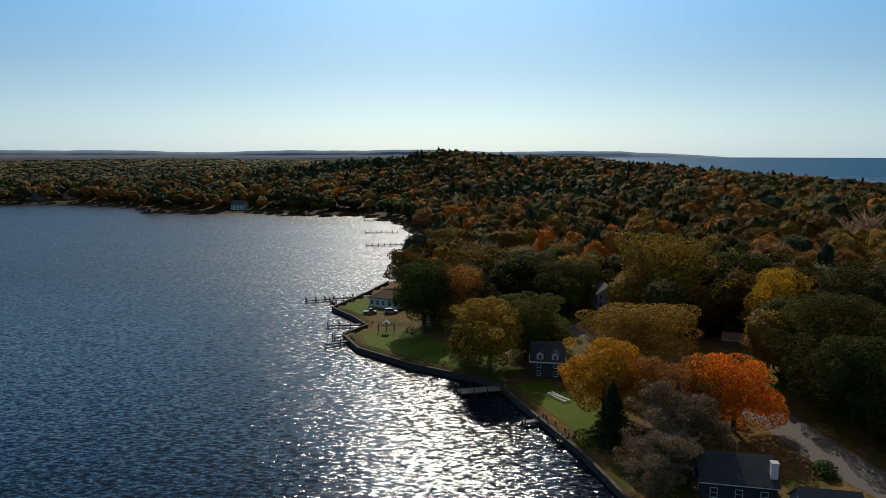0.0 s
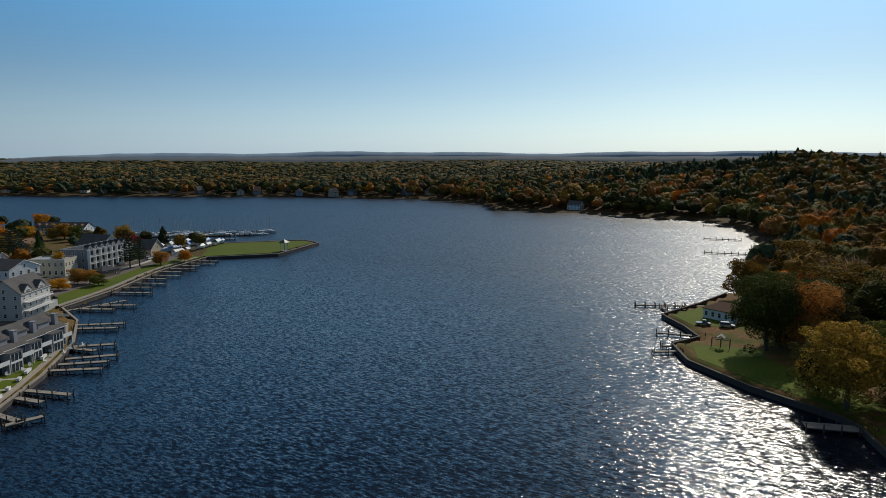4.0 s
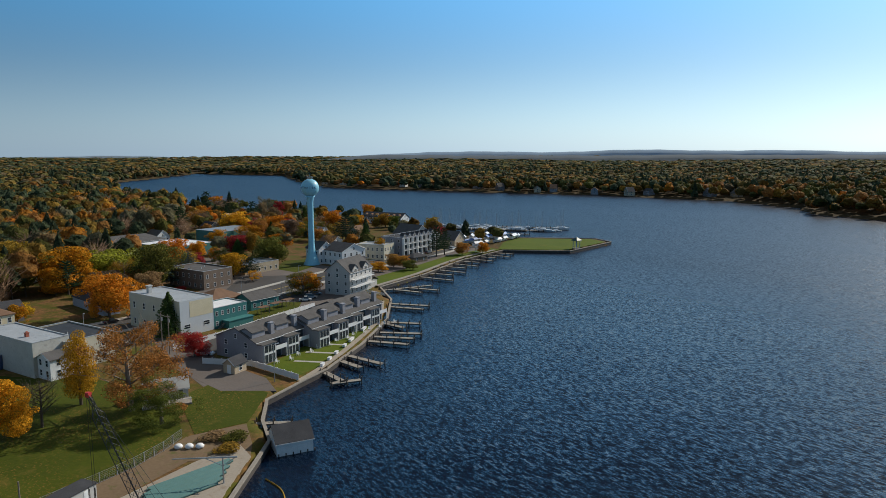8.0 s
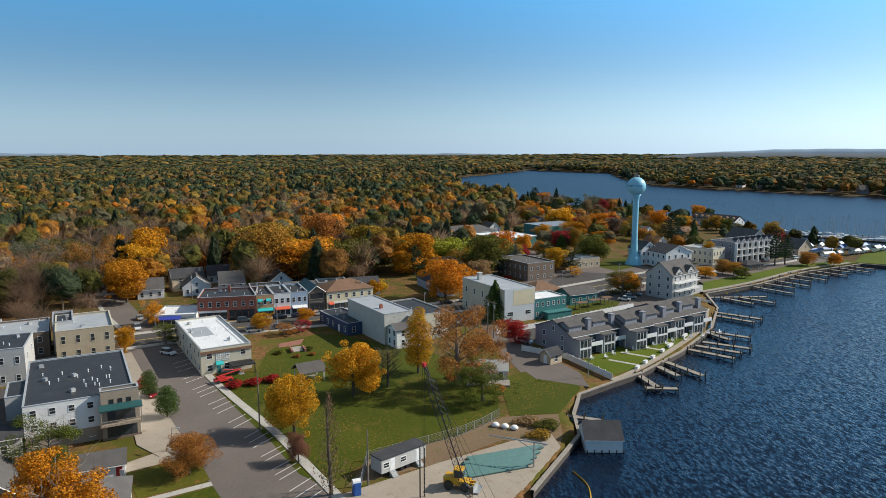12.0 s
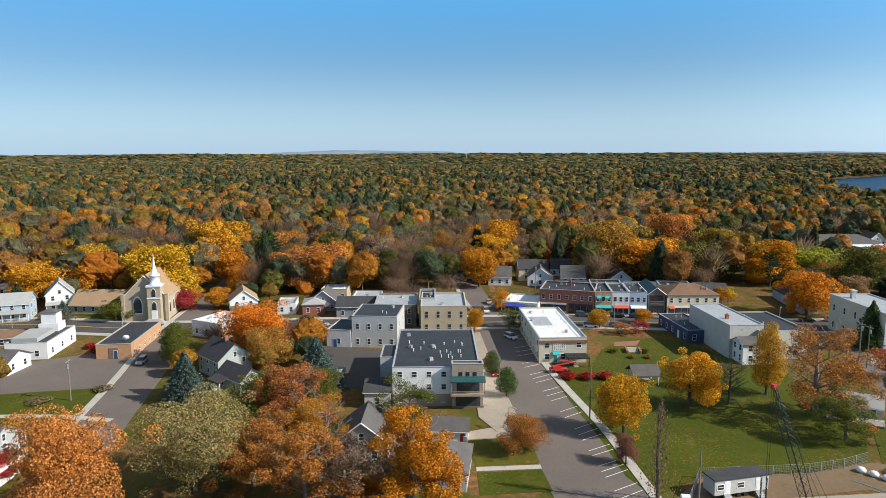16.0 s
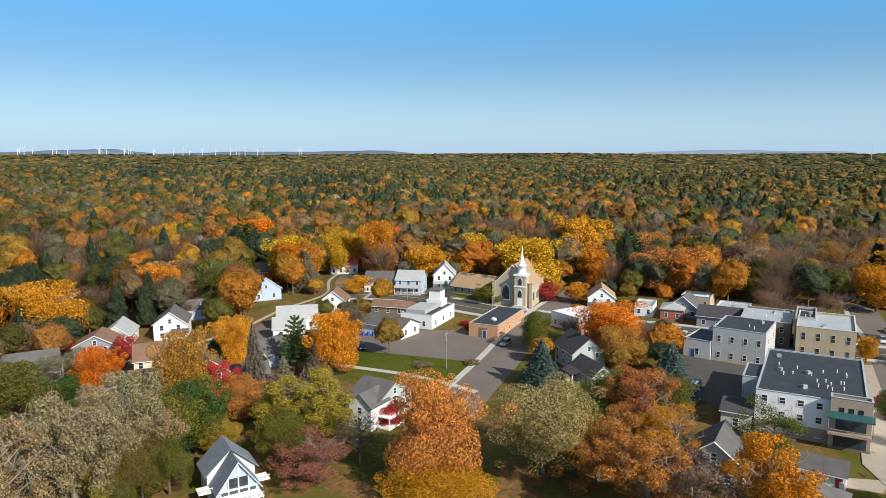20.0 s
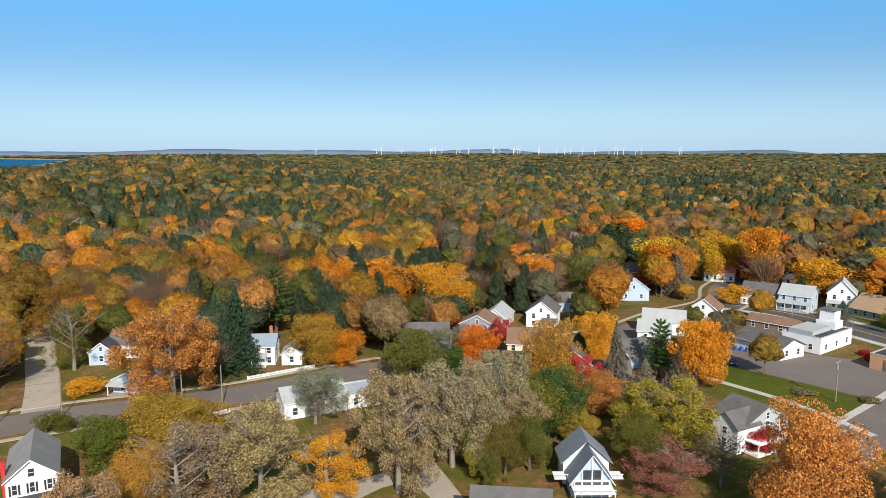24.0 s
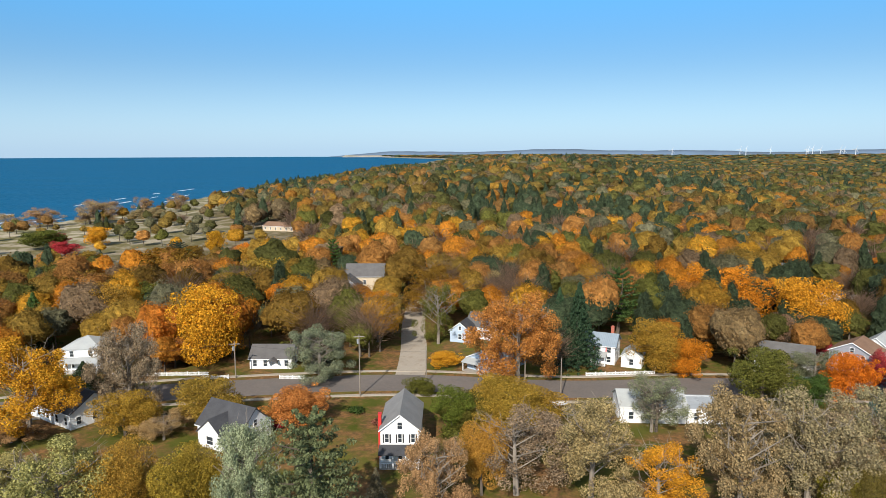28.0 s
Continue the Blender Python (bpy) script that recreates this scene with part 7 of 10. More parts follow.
building("house", "white gabled house with a charcoal roof", "house", -271.3, -11.9, -260, 8, 10, 4, "y", WHITE, SHINGLE_DARK, 1, 3, 2, 2, group="houses in the woods")
building("house", "small white house between autumn trees", "house", -304.2, -110.4, -260, 9, 8, 4.4, "y", WHITE, SHINGLE_GREY, 1, 3, 2, 2, group="houses in the woods")
building("house", "pale grey house deep among the trees", "house", -347.8, -145.6, -248, 12, 9, 4.5, "x", PALE_GREY, SHINGLE_PALE, 1, 3, 2, 2, group="houses in the woods")
building("house", "white-walled house deep among the trees", "house", -345.1, -0.5, 89, 11, 9, 4.5, "x", WHITE, SHINGLE_GREY, 1, 3, 2, 2, group="houses in the woods")
building("house", "white gabled house north of the church", "house", -245.8, -303.5, -220, 11, 8, 4.5, "y", WHITE, SHINGLE_GREY, 1, 3, 2, 2, group="houses in the woods")
building("house", "white house with a dark roof in the woods", "house", -174.7, -332.9, -209, 12, 9, 4.5, "x", WHITE, SHINGLE_DARK, 1, 3, 2, 2, group="houses in the woods")
building("house", "long grey-roofed house in the woods", "house", -53.1, -298.8, -170, 14, 9, 4.5, "x", PALE_GREY, SHINGLE_GREY, 1, 3, 2, 2, group="houses in the woods")
building("house", "tan house in the woods", "house", -14.6, -289.0, -170, 11, 8, 4.5, "y", TAN_SIDING, SHINGLE_TAN, 1, 3, 2, 2, group="houses in the woods")
building("house", "small red gabled house in the woods", "house", -105.2, -361.5, -197, 10, 8, 4.5, "y", RED_SIDING, ROOF_WHITE, 1, 3, 2, 2, group="houses in the woods")
building("house", "white house far among the trees", "house", -397.1, -205.8, -243, 13, 9, 4.5, "x", WHITE, SHINGLE_GREY, 1, 3, 2, 2, group="houses in the woods")
b = building("cottage", "small grey cottage with a railed deck by the shrubs", "cottage", -152, 38, 75, 9, 6, 2.6, "x", PALE_GREY, SHINGLE_PALE, 1, 3, 1, 1, rise=1.6)
part("deck", boxes((-.5, -4, .1, 9.5, -.01, .45)), TIMBER, b)
for k in range(7):
    part("rail_post", boxes((-.4 + 1.6 * k, -3.95, .454, -.3 + 1.6 * k, -3.85, 1.4)), WHITE_TRIM, b)
part("rail", boxes((-.4, -3.97, 1.404, 9.4, -3.83, 1.48)), WHITE_TRIM, b)

# ---- lawns, lots and yards ----
sheet("park_lawn", [(-106, 3), (-112, -1.5), (-126, -6.5), (-143, -13.6), (-160, -20.4), (-168, -23), (-171, -11.5), (-186, -10), (-196, -5), (-203, 5), (-199, 12), (-187, 22), (-184, 30), (-160, 42), (-150, 44), (-130, 39), (-122, 28.5), (-115, 10.5)], 0.06, LAWN, "mown green village park lawn", "lawn")
sheet("shore_lawn", [(-152, 45), (-158, 58), (-142, 62), (-137, 58), (-128.5, 51.5), (-129, 41)], 0.05, LAWN, "green lawn beside the harbour wall", "lawn")
sheet("rough_bank", [(-129, 40), (-128, 51), (-118, 48), (-113, 45.5), (-117, 38), (-121, 30)], 0.045, DIRT, "bare weedy bank beside the boathouse", "ground")
sheet("yard", [(-94, 4), (-103, 4), (-111, 22), (-117, 37), (-119, 46), (-113, 45.6), (-99.6, 34.2), (-90, 24)], 0.08, SAND_CONCRETE, "pale sandy concrete work yard at the water", "yard")
sheet("yard_verge", [(-106, 6), (-115, 10.8), (-122, 28.8), (-129, 39.5), (-119, 38), (-111, 22)], 0.05, DIRT, "bare brown soil strip inside the site fence", "ground")
sheet("condo_lawn", [(-160.5, 69), (-149, 73), (-152, 81), (-166, 99), (-186, 122), (-190, 121), (-180, 100)], 0.05, SHORE_LAWN, "bright lawn between townhouses and boardwalk", "lawn")
sheet("harbour_lawn", [(-232, 146), (-246, 180), (-266, 220), (-279, 262), (-287, 262), (-279, 225), (-262, 190), (-246, 150)], 0.05, SHORE_LAWN, "green waterfront park strip", "lawn")
sheet("point_lawn", [(-280, 262), (-254, 290), (-262.5, 334), (-276, 338), (-310, 304), (-300, 285)], 0.05, SHORE_LAWN, "mown grass point at the marina", "lawn")
sheet("inn_lawn", [(-208, 120), (-208, 137), (-188, 122), (-196, 112)], 0.05, LAWN, "small lawn below the inn", "lawn")
sheet("beer_garden_lawn", [(-214, 86), (-206, 100), (-224, 112), (-234, 100)], 0.05, LAWN, "fenced garden lawn with tables", "lawn")
sheet("condo_lot", [(-196, 57), (-204, 96), (-190, 104), (-179, 66), (-183, 58)], 0.045, ASPHALT, "asphalt car park behind the townhouses", "car park")
sheet("condo_turning", [(-172, 51), (-173, 62), (-152, 66), (-142, 64), (-150, 54)], 0.055, ASPHALT_PALE, "worn asphalt turning place", "car park")
sheet("hall_lot", [(-108, -148), (-118, -163), (-128, -158), (-146, -140), (-160, -136), (-140, -114), (-124, -118)], 0.045, ASPHALT_PALE, "dark asphalt car park", "car park")
sheet("hall_verge", [(-92, -128), (-107, -149), (-124, -117), (-112, -108)], 0.05, LAWN, "grass verge with a footpath", "lawn")
sheet("church_lawn", [(-179, -184), (-177, -166), (-186, -165), (-190, -184)], 0.05, LAWN, "lawn before the church hall", "lawn")
sheet("rear_lot", [(-138, -57), (-141, -74), (-168, -84), (-170, -64)], 0.045, ASPHALT, "shadowed rear car park", "car park")
sheet("corner_pavement", [(-124, -26), (-130, -31), (-166, -42), (-190, -52), (-194, -46), (-160, -34), (-130, -22.5)], 0.15, SAND_CONCRETE, "tan paved pavement at the corner", "pavement")
sheet("harbour_street", [(-204, 112), (-221, 133), (-243, 157), (-256, 184), (-263, 205), (-279, 247), (-294, 262), (-301, 256), (-290, 226), (-281, 197), (-277, 186), (-281, 163), (-300, 155), (-305, 132), (-296, 106), (-268, 90), (-246, 72), (-236, 62), (-220, 80), (-212, 100)], 0.03, ASPHALT_PALE, "worn asphalt streets and parking between the harbour buildings", "car park")
sheet("tower_lot", [(-262, 98), (-229, 108), (-253, 137), (-275, 139), (-288, 115)], 0.045, ASPHALT, "dark asphalt crossing and car park near the water tower", "car park")
sheet("warehouse_lot", [(-318, 70), (-345, 85), (-352, 125), (-330, 130), (-305, 95)], 0.045, ASPHALT_PALE, "worn asphalt yard before the warehouses", "car park")
sheet("tower_lawn", [(-283, 139), (-297, 136), (-318, 150), (-312, 172), (-297, 160)], 0.05, LAWN, "lawn round the foot of the water tower", "lawn")
sheet("garage_lawn", [(-118.3, -30.3), (-123.1, -19.5), (-113.1, -16), (-108.7, -26.3)], 0.05, DRY_LAWN, "green lawn by a driveway", "lawn")
sheet("drive", [(-122.6, -31.2), (-127.5, -24.7), (-126.8, -20), (-123.7, -19.4), (-118.7, -30.4)], 0.07, SAND_CONCRETE, "pale concrete driveway", "path")
sheet("garden_path", [(-108.3, -26.2), (-112.3, -15.8), (-110.9, -15.3), (-106.9, -25.8)], 0.07, CONCRETE, "pale footpath between lawns", "path")
sheet("corner_grass", [(-106.4, -25.6), (-110.4, -15.2), (-103.7, -12.5), (-99, -23.3)], 0.05, LAWN, "green lawn beside the street", "lawn")
sheet("garden_lawn", [(-52, -78), (-20, -74), (28, -80), (27, -112), (-18, -124), (-48, -112)], 0.03, DRY_LAWN, "leaf-strewn lawn among the tall khaki trees", "lawn")
sheet("driveway", [(9.1, -100.5), (2.2, -104.9), (-12.8, -108.0), (-21.4, -112.8), (-24.1, -113.2), (-25.2, -105.0), (-26.1, -97.5), (-21.6, -97.1), (-19.1, -105.3), (-14.2, -103.9), (-6.5, -98.8)], 0.07, SAND_CONCRETE, "curving concrete driveway under the trees", "driveway")
sheet("house_lawn", [(30, -96), (58, -104), (60, -135), (34, -140), (28, -112)], 0.05, LAWN, "green lawn beside the white house", "lawn")
sheet("lane_lawn", [(55, -156), (61, -186), (86, -180), (84, -150)], 0.05, DRY_LAWN, "leaf-strewn grass beside the lane", "lawn")
sheet("bungalow_lawn", [(46, -156), (20, -162), (22, -186), (48, -182)], 0.05, LAWN, "striped mown lawn beside the bungalow", "lawn")
sheet("corner_lawn", [(100, -144), (62, -152), (70, -160), (104, -154)], 0.045, DRY_LAWN, "leafy front lawn", "lawn")
sheet("west_lawn", [(-24, 201), (-21, 188), (-4, 173), (12, 162), (20, 166), (8, 190), (-6, 205)], 0.06, SHORE_LAWN, "sunlit lakeside lawn", "lawn")
sheet("west_point_lawn", [(-35, 236), (-27, 225), (-15, 227), (-16, 255), (-26, 258)], 0.06, SHORE_LAWN, "sunlit lawn on a small point", "lawn")
sheet("west_strip_lawn", [(17, 155), (23, 136), (29, 118), (36, 122), (32, 140), (26, 156)], 0.06, SHORE_LAWN, "lakeside lawn strip", "lawn")
sheet("west_road_lawn", [(52, 96), (58, 116), (66, 118), (72, 100), (64, 88)], 0.06, SHORE_LAWN, "green corner lawn at the lakeside road", "lawn")
sheet("west_mid_lawn", [(38, 170), (30, 186), (40, 190), (50, 176)], 0.06, LAWN, "shaded lawn by the drive", "lawn")
for pts in ([(-194, -7), (-198, 0), (-192, -1), (-190, -7)],):
    sheet("plaza", pts, 0.09, BRICK_PAVING, "red brick park plaza", "pavement")
ribbon("pavement", PARK_STREET[:44], -9.3, -7.5, 0.16, CONCRETE, "pale concrete pavement along the park", "pavement")
ribbon("garden_path", smooth_line([(-97, -140), (-104, -124), (-107, -112), (-108, -102)]), -0.9, 0.9, 0.075, CONCRETE, "pale footpath over the verge", "path")
ribbon("pavement", CHURCH_STREET[4:30], 5.0, 6.6, 0.14, CONCRETE, "pale pavement", "pavement"), ribbon("pavement", EAST_STREET, 4.5, 6.0, 0.14, CONCRETE, "pale pavement", "pavement")

# angled parking bays: one painted line each
bay = None
for k in range(27):
    p = PARK_STREET[4] + (PARK_STREET[40] - PARK_STREET[4]) * k / 26
    i = int(4 + 36 * k / 26)
    g_ = PARK_STREET[i + 1] - PARK_STREET[i]
    a = math.degrees(math.atan2(g_[1], g_[0]))
    q = PARK_STREET[i]
    n = Vector((-g_[1], g_[0])).normalized()
    if bay is None:
        bay = tagged(link_mesh("bay_line", [(-.06, 0, 0), (.06, 0, 0), (.06, 5.2, 0), (-.06, 5.2, 0), (-.06, 0, -.02), (.06, 0, -.02), (.06, 5.2, -.02), (-.06, 5.2, -.02)], [(0, 1, 2, 3), (4, 7, 6, 5), (0, 4, 5, 1), (1, 5, 6, 2), (2, 6, 7, 3), (3, 7, 4, 0)], PAINT_WHITE), "white painted parking bay line", "marking", "parking bay lines", "structure")
        o = bay
    else:
        o = new("bay_line", bay.data)
        tagged(o, "white painted parking bay line", "marking", "parking bay lines", "structure")
    s = -1
    o.matrix_basis = pose(q[0] + s * n[0] * 7.2, q[1] + s * n[1] * 7.2, 0.066, 0, 0, a - 28)
    if s < 0:
        o.matrix_basis = pose(q[0] + s * n[0] * 7.2, q[1] + s * n[1] * 7.2, 0.066, 0, 0, a + 28)


# ---- harbour walls, boardwalks and docks ----
def seawall(points, material, cap, label):
    """A capped wall a metre out from the shore line, with straight runs and corners."""
    pts = np.array(points, float)
    line = np.concatenate([np.linspace(a, b, 4, endpoint=False) for a, b in zip(pts[:-1], pts[1:])] + [pts[-1:]])
    side = 1 if shore_distance(*offset_line(line, 1.0)[len(line) // 2][:, None])[0] < 0 else -1
    out, top = offset_line(line, side * 1.5), 0.22
    ob = ribbon("seawall", offset_line(line, side * 1.3), -0.35, 0.35, top, cap, label, "seawall", 0.3)
    n = len(line)
    v = [(*q, top - 0.1) for q in out] + [(*q, -4.0) for q in out]
    back = offset_line(line, side * 1.15)
    v += [(*q, top - 0.1) for q in back] + [(*q, -4.0) for q in back]
    f = [(k, k + 1, n + k + 1, n + k) for k in range(n - 1)] + [(3 * n + k, 3 * n + k + 1, 2 * n + k + 1, 2 * n + k) for k in range(n - 1)]
    link_mesh("sheeting", v, f, material, ob, "dark steel sheet piling")
    return ob


seawall(TOWN_SHORE[9:], RUST_STEEL, TIMBER, "timber-capped steel harbour wall")
seawall(TOWN_SHORE[:10], RUST_STEEL, TIMBER, "timber-capped steel harbour wall round the point")
seawall(SOUTH_SHORE[:13], RUST_STEEL, DARK_TIMBER, "dark timber and steel lakeside wall")
ribbon("boardwalk", smooth_line([(-207, 136), (-184, 119), (-164, 97), (-150, 79), (-145, 71)]), -0.7, 0.7, 0.2, SAND_CONCRETE, "pale harbour walk before the townhouses", "path")
ribbon("boardwalk", smooth_line([(-279, 258), (-267, 221), (-246, 181), (-233, 150)]), -1.0, 1.0, 0.2, TIMBER, "timber boardwalk along the harbour park", "path")


def dock(x0, y0, x1, y1, w=1.6, z=0.0, label="weathered timber dock on dark piles", group="harbour docks"):
    a, b = Vector((x0, y0)), Vector((x1, y1))
    L = (b - a).length
    ob = thing("dock", label, "dock", pose(x0, y0, z - 0.55, 0, 0, math.degrees(math.atan2(y1 - y0, x1 - x0))), group)
    part("deck", boxes((0, -w / 2, 0, L, w / 2, 0.14)), TIMBER, ob)
    part("stringer", boxes((0, -w / 2 + .1, -.22, L, -w / 2 + .25, -.003), (0, w / 2 - .25, -.22, L, w / 2 - .1, -.003)), DARK_TIMBER, ob)
    n = max(2, int(L / 3.2))
    for k in range(n + 1):
        for s in (-1, 1):
            o = new("mooring_post", cached(("mooring_post",), lambda: pile_mesh(), DARK_TIMBER))
            o.parent, o.matrix_basis = ob, pose(L * k / n, s * (w / 2 + .13), 0)
    return ob


def pile_mesh():
    bm = bmesh.new()
    rod(bm, (0, 0, -2.5), (0, 0, 1.1), .15, .14, 7)
    return bm


for q in ((-226, 147, -222, 170), (-224, 153, -213, 158), (-223, 160, -212, 166), (-209, 133, -192, 146), (-206, 130, -189, 141), (-187, 116, -173, 128), (-182, 119, -172, 121), (-166, 104, -156, 111), (-169, 108, -160, 116), (-172, 112, -163, 121),
          (-157, 92, -145, 95), (-154, 88, -146, 89), (-149, 80, -139, 80), (-140, 77, -138, 84)):
    dock(*q)
for k in range(10):
    s = k / 9
    x, y = -240 - 34 * s - 6 * math.sin(s * 3), 178 + 74 * s
    dock(x, y, x + 15 - 4 * (k % 2), y + 6, 1.3)
for q in ((21.3, 134.8, 16.8, 133.4), (24.8, 125.0, 22.2, 124.2), (-26, 195, -33, 191), (-26, 201, -32, 198), (-22, 214, -36, 212.5), (-27, 258, -50, 249), (-35, 253, -33, 248), (-41, 251, -39, 246), (-20, 405, -44, 402), (-30, 470, -52, 468), (-40, 555, -62, 552), (-128, 53, -124, 59)):
    dock(*q, 1.3, label="narrow private timber dock on piles", group="private docks")
dock(16.5, 154.5, 4, 151.5, 3.2, label="broad timber dock by the lakeside lawn", group="private docks")
dock(20.8, 134.5, 24.8, 124.2, 1.4, label="timber walk along the lake wall", group="private docks")
for q in ((-412, 316, -330, 378), (-402, 300, -330, 352), (-372, 296, -322, 330)):
    dock(*q, 2.0, label="long marina pier with many mooring piles", group="marina piers")


# ---- boats ----
def hull_mesh(L, W, Hh):
    bm = bmesh.new()
    st = [(-.5, .75, 0), (-.2, 1, 0), (.15, .95, .02), (.38, .55, .12), (.5, .02, .25)]
    rings = [[bm.verts.new((x * L, s * W / 2 * w * f, z * Hh + up_ * Hh)) for s, f, z in ((-1, .35, 0), (-1, 1, 1), (1, 1, 1), (1, .35, 0))] for x, w, up_ in st]
    for a, b in zip(rings, rings[1:]):
        for k in range(4):
            bm.faces.new((a[k], a[(k + 1) % 4], b[(k + 1) % 4], b[k]))
    bm.faces.new(rings[0]), bm.faces.new(rings[-1][::-1])
    bmesh.ops.recalc_face_normals(bm, faces=bm.faces)
    return bm


BOAT_WHITE, WRAP_BLUE = plain("white_gelcoat", (0.75, 0.76, 0.77), 0.3), plain("blue_boat_cover", (0.08, 0.2, 0.5), 0.5)


def boat(x, y, a, L, wrapped, z, mast):
    ob = thing("sailboat" if mast else "motor_boat", "white hull with a tall bare mast at its mooring" if mast else ("boat stored ashore under a blue cover" if wrapped else "boat stored ashore under white shrink wrap"), "boat", pose(x, y, z, 0, 0, a), "sailing boats" if mast else "stored boats")
    o = part("hull", hull_mesh(L, L * .32, L * .17), BOAT_WHITE, ob)
    if not mast:
        o.location.z = 0.5
        part("cradle", boxes((-L * .3, -L * .1, -.1, -L * .22, L * .1, .7), (L * .15, -L * .1, -.1, L * .22, L * .1, .7)), DARK_TIMBER, ob)
        bm = gable_roof(L * .32, L * .85, L * .17 + .5, L * .13, "y", 0, .05)
        part("cover", bm, WRAP_BLUE if wrapped else BOAT_WHITE, ob).matrix_basis = pose(L * .42, -L * .16, 0, 0, 0, 90)
    else:
        part("cabin", boxes((-L * .15, -L * .09, L * .17, L * .22, L * .09, L * .24)), BOAT_WHITE, ob)
        bm = bmesh.new()
        rod(bm, (L * .08, 0, L * .2), (L * .08, 0, L * 1.4), .13, .1, 6)
        rod(bm, (L * .08, 0, L * .32), (-L * .38, 0, L * .32), .07, .06, 5)
        rod(bm, (L * .08, -L * .08, L * .8), (L * .08, L * .08, L * .8), .04, .04, 4)
        part("mast", bm, STEEL, ob)
    return ob


rb = random.Random(4)
for k in range(16):
    s = k / 15
    boat(-296 - 22 * (k % 3) * .5 - 14 * s, 262 + 46 * s + rb.uniform(-2, 2), rb.uniform(90, 140), rb.uniform(7, 10.5), k % 3 == 1, 0.1, False)
for k in range(40):
    s = rb.random()
    x, y = -405 + 78 * s, 310 + 58 * s
    o = (-1) ** k * rb.uniform(5, 9)
    boat(x - o * .6, y + o * .8, 127 + (90 if k % 2 else 270), rb.uniform(7.5, 11), False, WATER_Z - 0.3, True)


# ---- water tower ----
tower = thing("water_tower", "pale blue ball water tower on a flared stem", "water tower", pose(-298.5, 155.5, 0))
bm = bmesh.new()
lathe(bm, [(4.1, -.3), (4.0, .4), (3.2, 2.0), (2.3, 4.6), (1.7, 7.6), (1.45, 10.5), (1.38, 22), (1.4, 30.5), (1.7, 32.4), (2.4, 33.5)], 32)
part("stem", bm, TOWER_BLUE, tower)
bm = bmesh.new()
lathe(bm, [(max(.05, 4.3 * math.sin(math.pi * k / 20)), 37.3 - 4.3 * math.cos(math.pi * k / 20)) for k in range(2, 21)], 40)
part("tank", bm, TOWER_BLUE, tower)
bm = bmesh.new()
for k in range(10):
    a = k * .628
    rod(bm, (1.3 * math.cos(a), 1.3 * math.sin(a), 41.2), (1.3 * math.cos(a), 1.3 * math.sin(a), 42.6), .05, .05, 4)
    rod(bm, (1.3 * math.cos(a), 1.3 * math.sin(a), 42.5), (1.3 * math.cos(a + .628), 1.3 * math.sin(a + .628), 42.5), .05, .05, 4)
rod(bm, (.4, 0, 41), (.4, 0, 44.4), .06, .03, 5), rod(bm, (-.5, .3, 41), (-.5, .3, 43.6), .06, .03, 5)
part("rail", bm, STEEL, tower)
for k, ch in enumerate("PENTWATER"):
    cu = bpy.data.curves.new("letter", "FONT")
    cu.body, cu.size, cu.extrude, cu.align_x = ch, 1.35, 0.03, "CENTER"
    cu.materials.append(NAVY)
    o = new("letter", cu)
    o.parent = tower
    a = math.radians(-62 + (k - 4) * 17)
    o.matrix_basis = Matrix.Translation((4.3 * math.cos(a) * 0.998, 4.3 * math.sin(a) * 0.998, 37.1)) @ Euler((math.pi / 2, 0, a + math.pi / 2)).to_matrix().to_4x4()


# ---- work yard: pipes, crane, loader, trailer ----
PIPE_TEAL = plain("teal_coated_pipe", (0.09, 0.2, 0.185), 0.45)
CAT_YELLOW = plain("machine_yellow", (0.6, 0.33, 0.02), 0.5)
bm = bmesh.new()
rod(bm, (0, 0, 0), (0, 14.6, 0), .2, .2, 10)
pipe_me = bpy.data.meshes.new("steel_pipe")
bm.to_mesh(pipe_me)
bm.free()
pipe_me.materials.append(PIPE_TEAL)
for k in range(24):
    o = new("steel_pipe", pipe_me)
    tagged(o, "long teal-coated steel pipe lying in the yard", "pipe", "stack of teal pipes")
    j = 0.5 * math.sin(k * 5.1)
    o.matrix_basis = pose(-103.9 - 8.0 * k / 24, 22.6 + 5.6 * k / 24 + j, 0.29, 0, 0, 9)
crane = thing("lattice_crane", "black lattice-boom crane with yellow cab in the yard", "crane", pose(-89.8, 24.6, 0.1, 0, 0, 214))
part("tracks", boxes((-2.6, -2.2, 0, 2.6, -1.3, 1.0), (-2.6, 1.3, 0, 2.6, 2.2, 1.0), (-1.2, -1.3, .4, 1.2, 1.3, .9)), BLACK, crane)
part("house", boxes((-3.2, -1.5, 1.0, 1.4, 1.5, 2.9), (-3.2, -1.3, 2.9, -1.4, 1.3, 3.3)), CAT_YELLOW, crane)
part("cab", boxes((1.0, .4, 1.2, 2.4, 1.5, 3.2)), GLASS, crane)
bm = bmesh.new()
tip, foot = Vector((12.0, 0.0, 21.5)), Vector((1.6, 0, 1.6))
ax = (tip - foot).normalized()
sd = Vector((0, 1, 0))
upv = ax.cross(sd)
corner = lambda f, i: foot.lerp(tip, f) + (sd * (1 if i in (0, 1) else -1) + upv * (1 if i in (0, 3) else -1)) * (.55 if .12 < f < .9 else .2)
N = 22
for k in range(N):
    for i in range(4):
        rod(bm, corner(k / N, i), corner((k + 1) / N, i), .06, .06, 4)
        rod(bm, corner(k / N, i), corner((k + 1) / N, (i + 1) % 4), .035, .035, 3)
part("boom", bm, BLACK, crane, "black lattice boom")
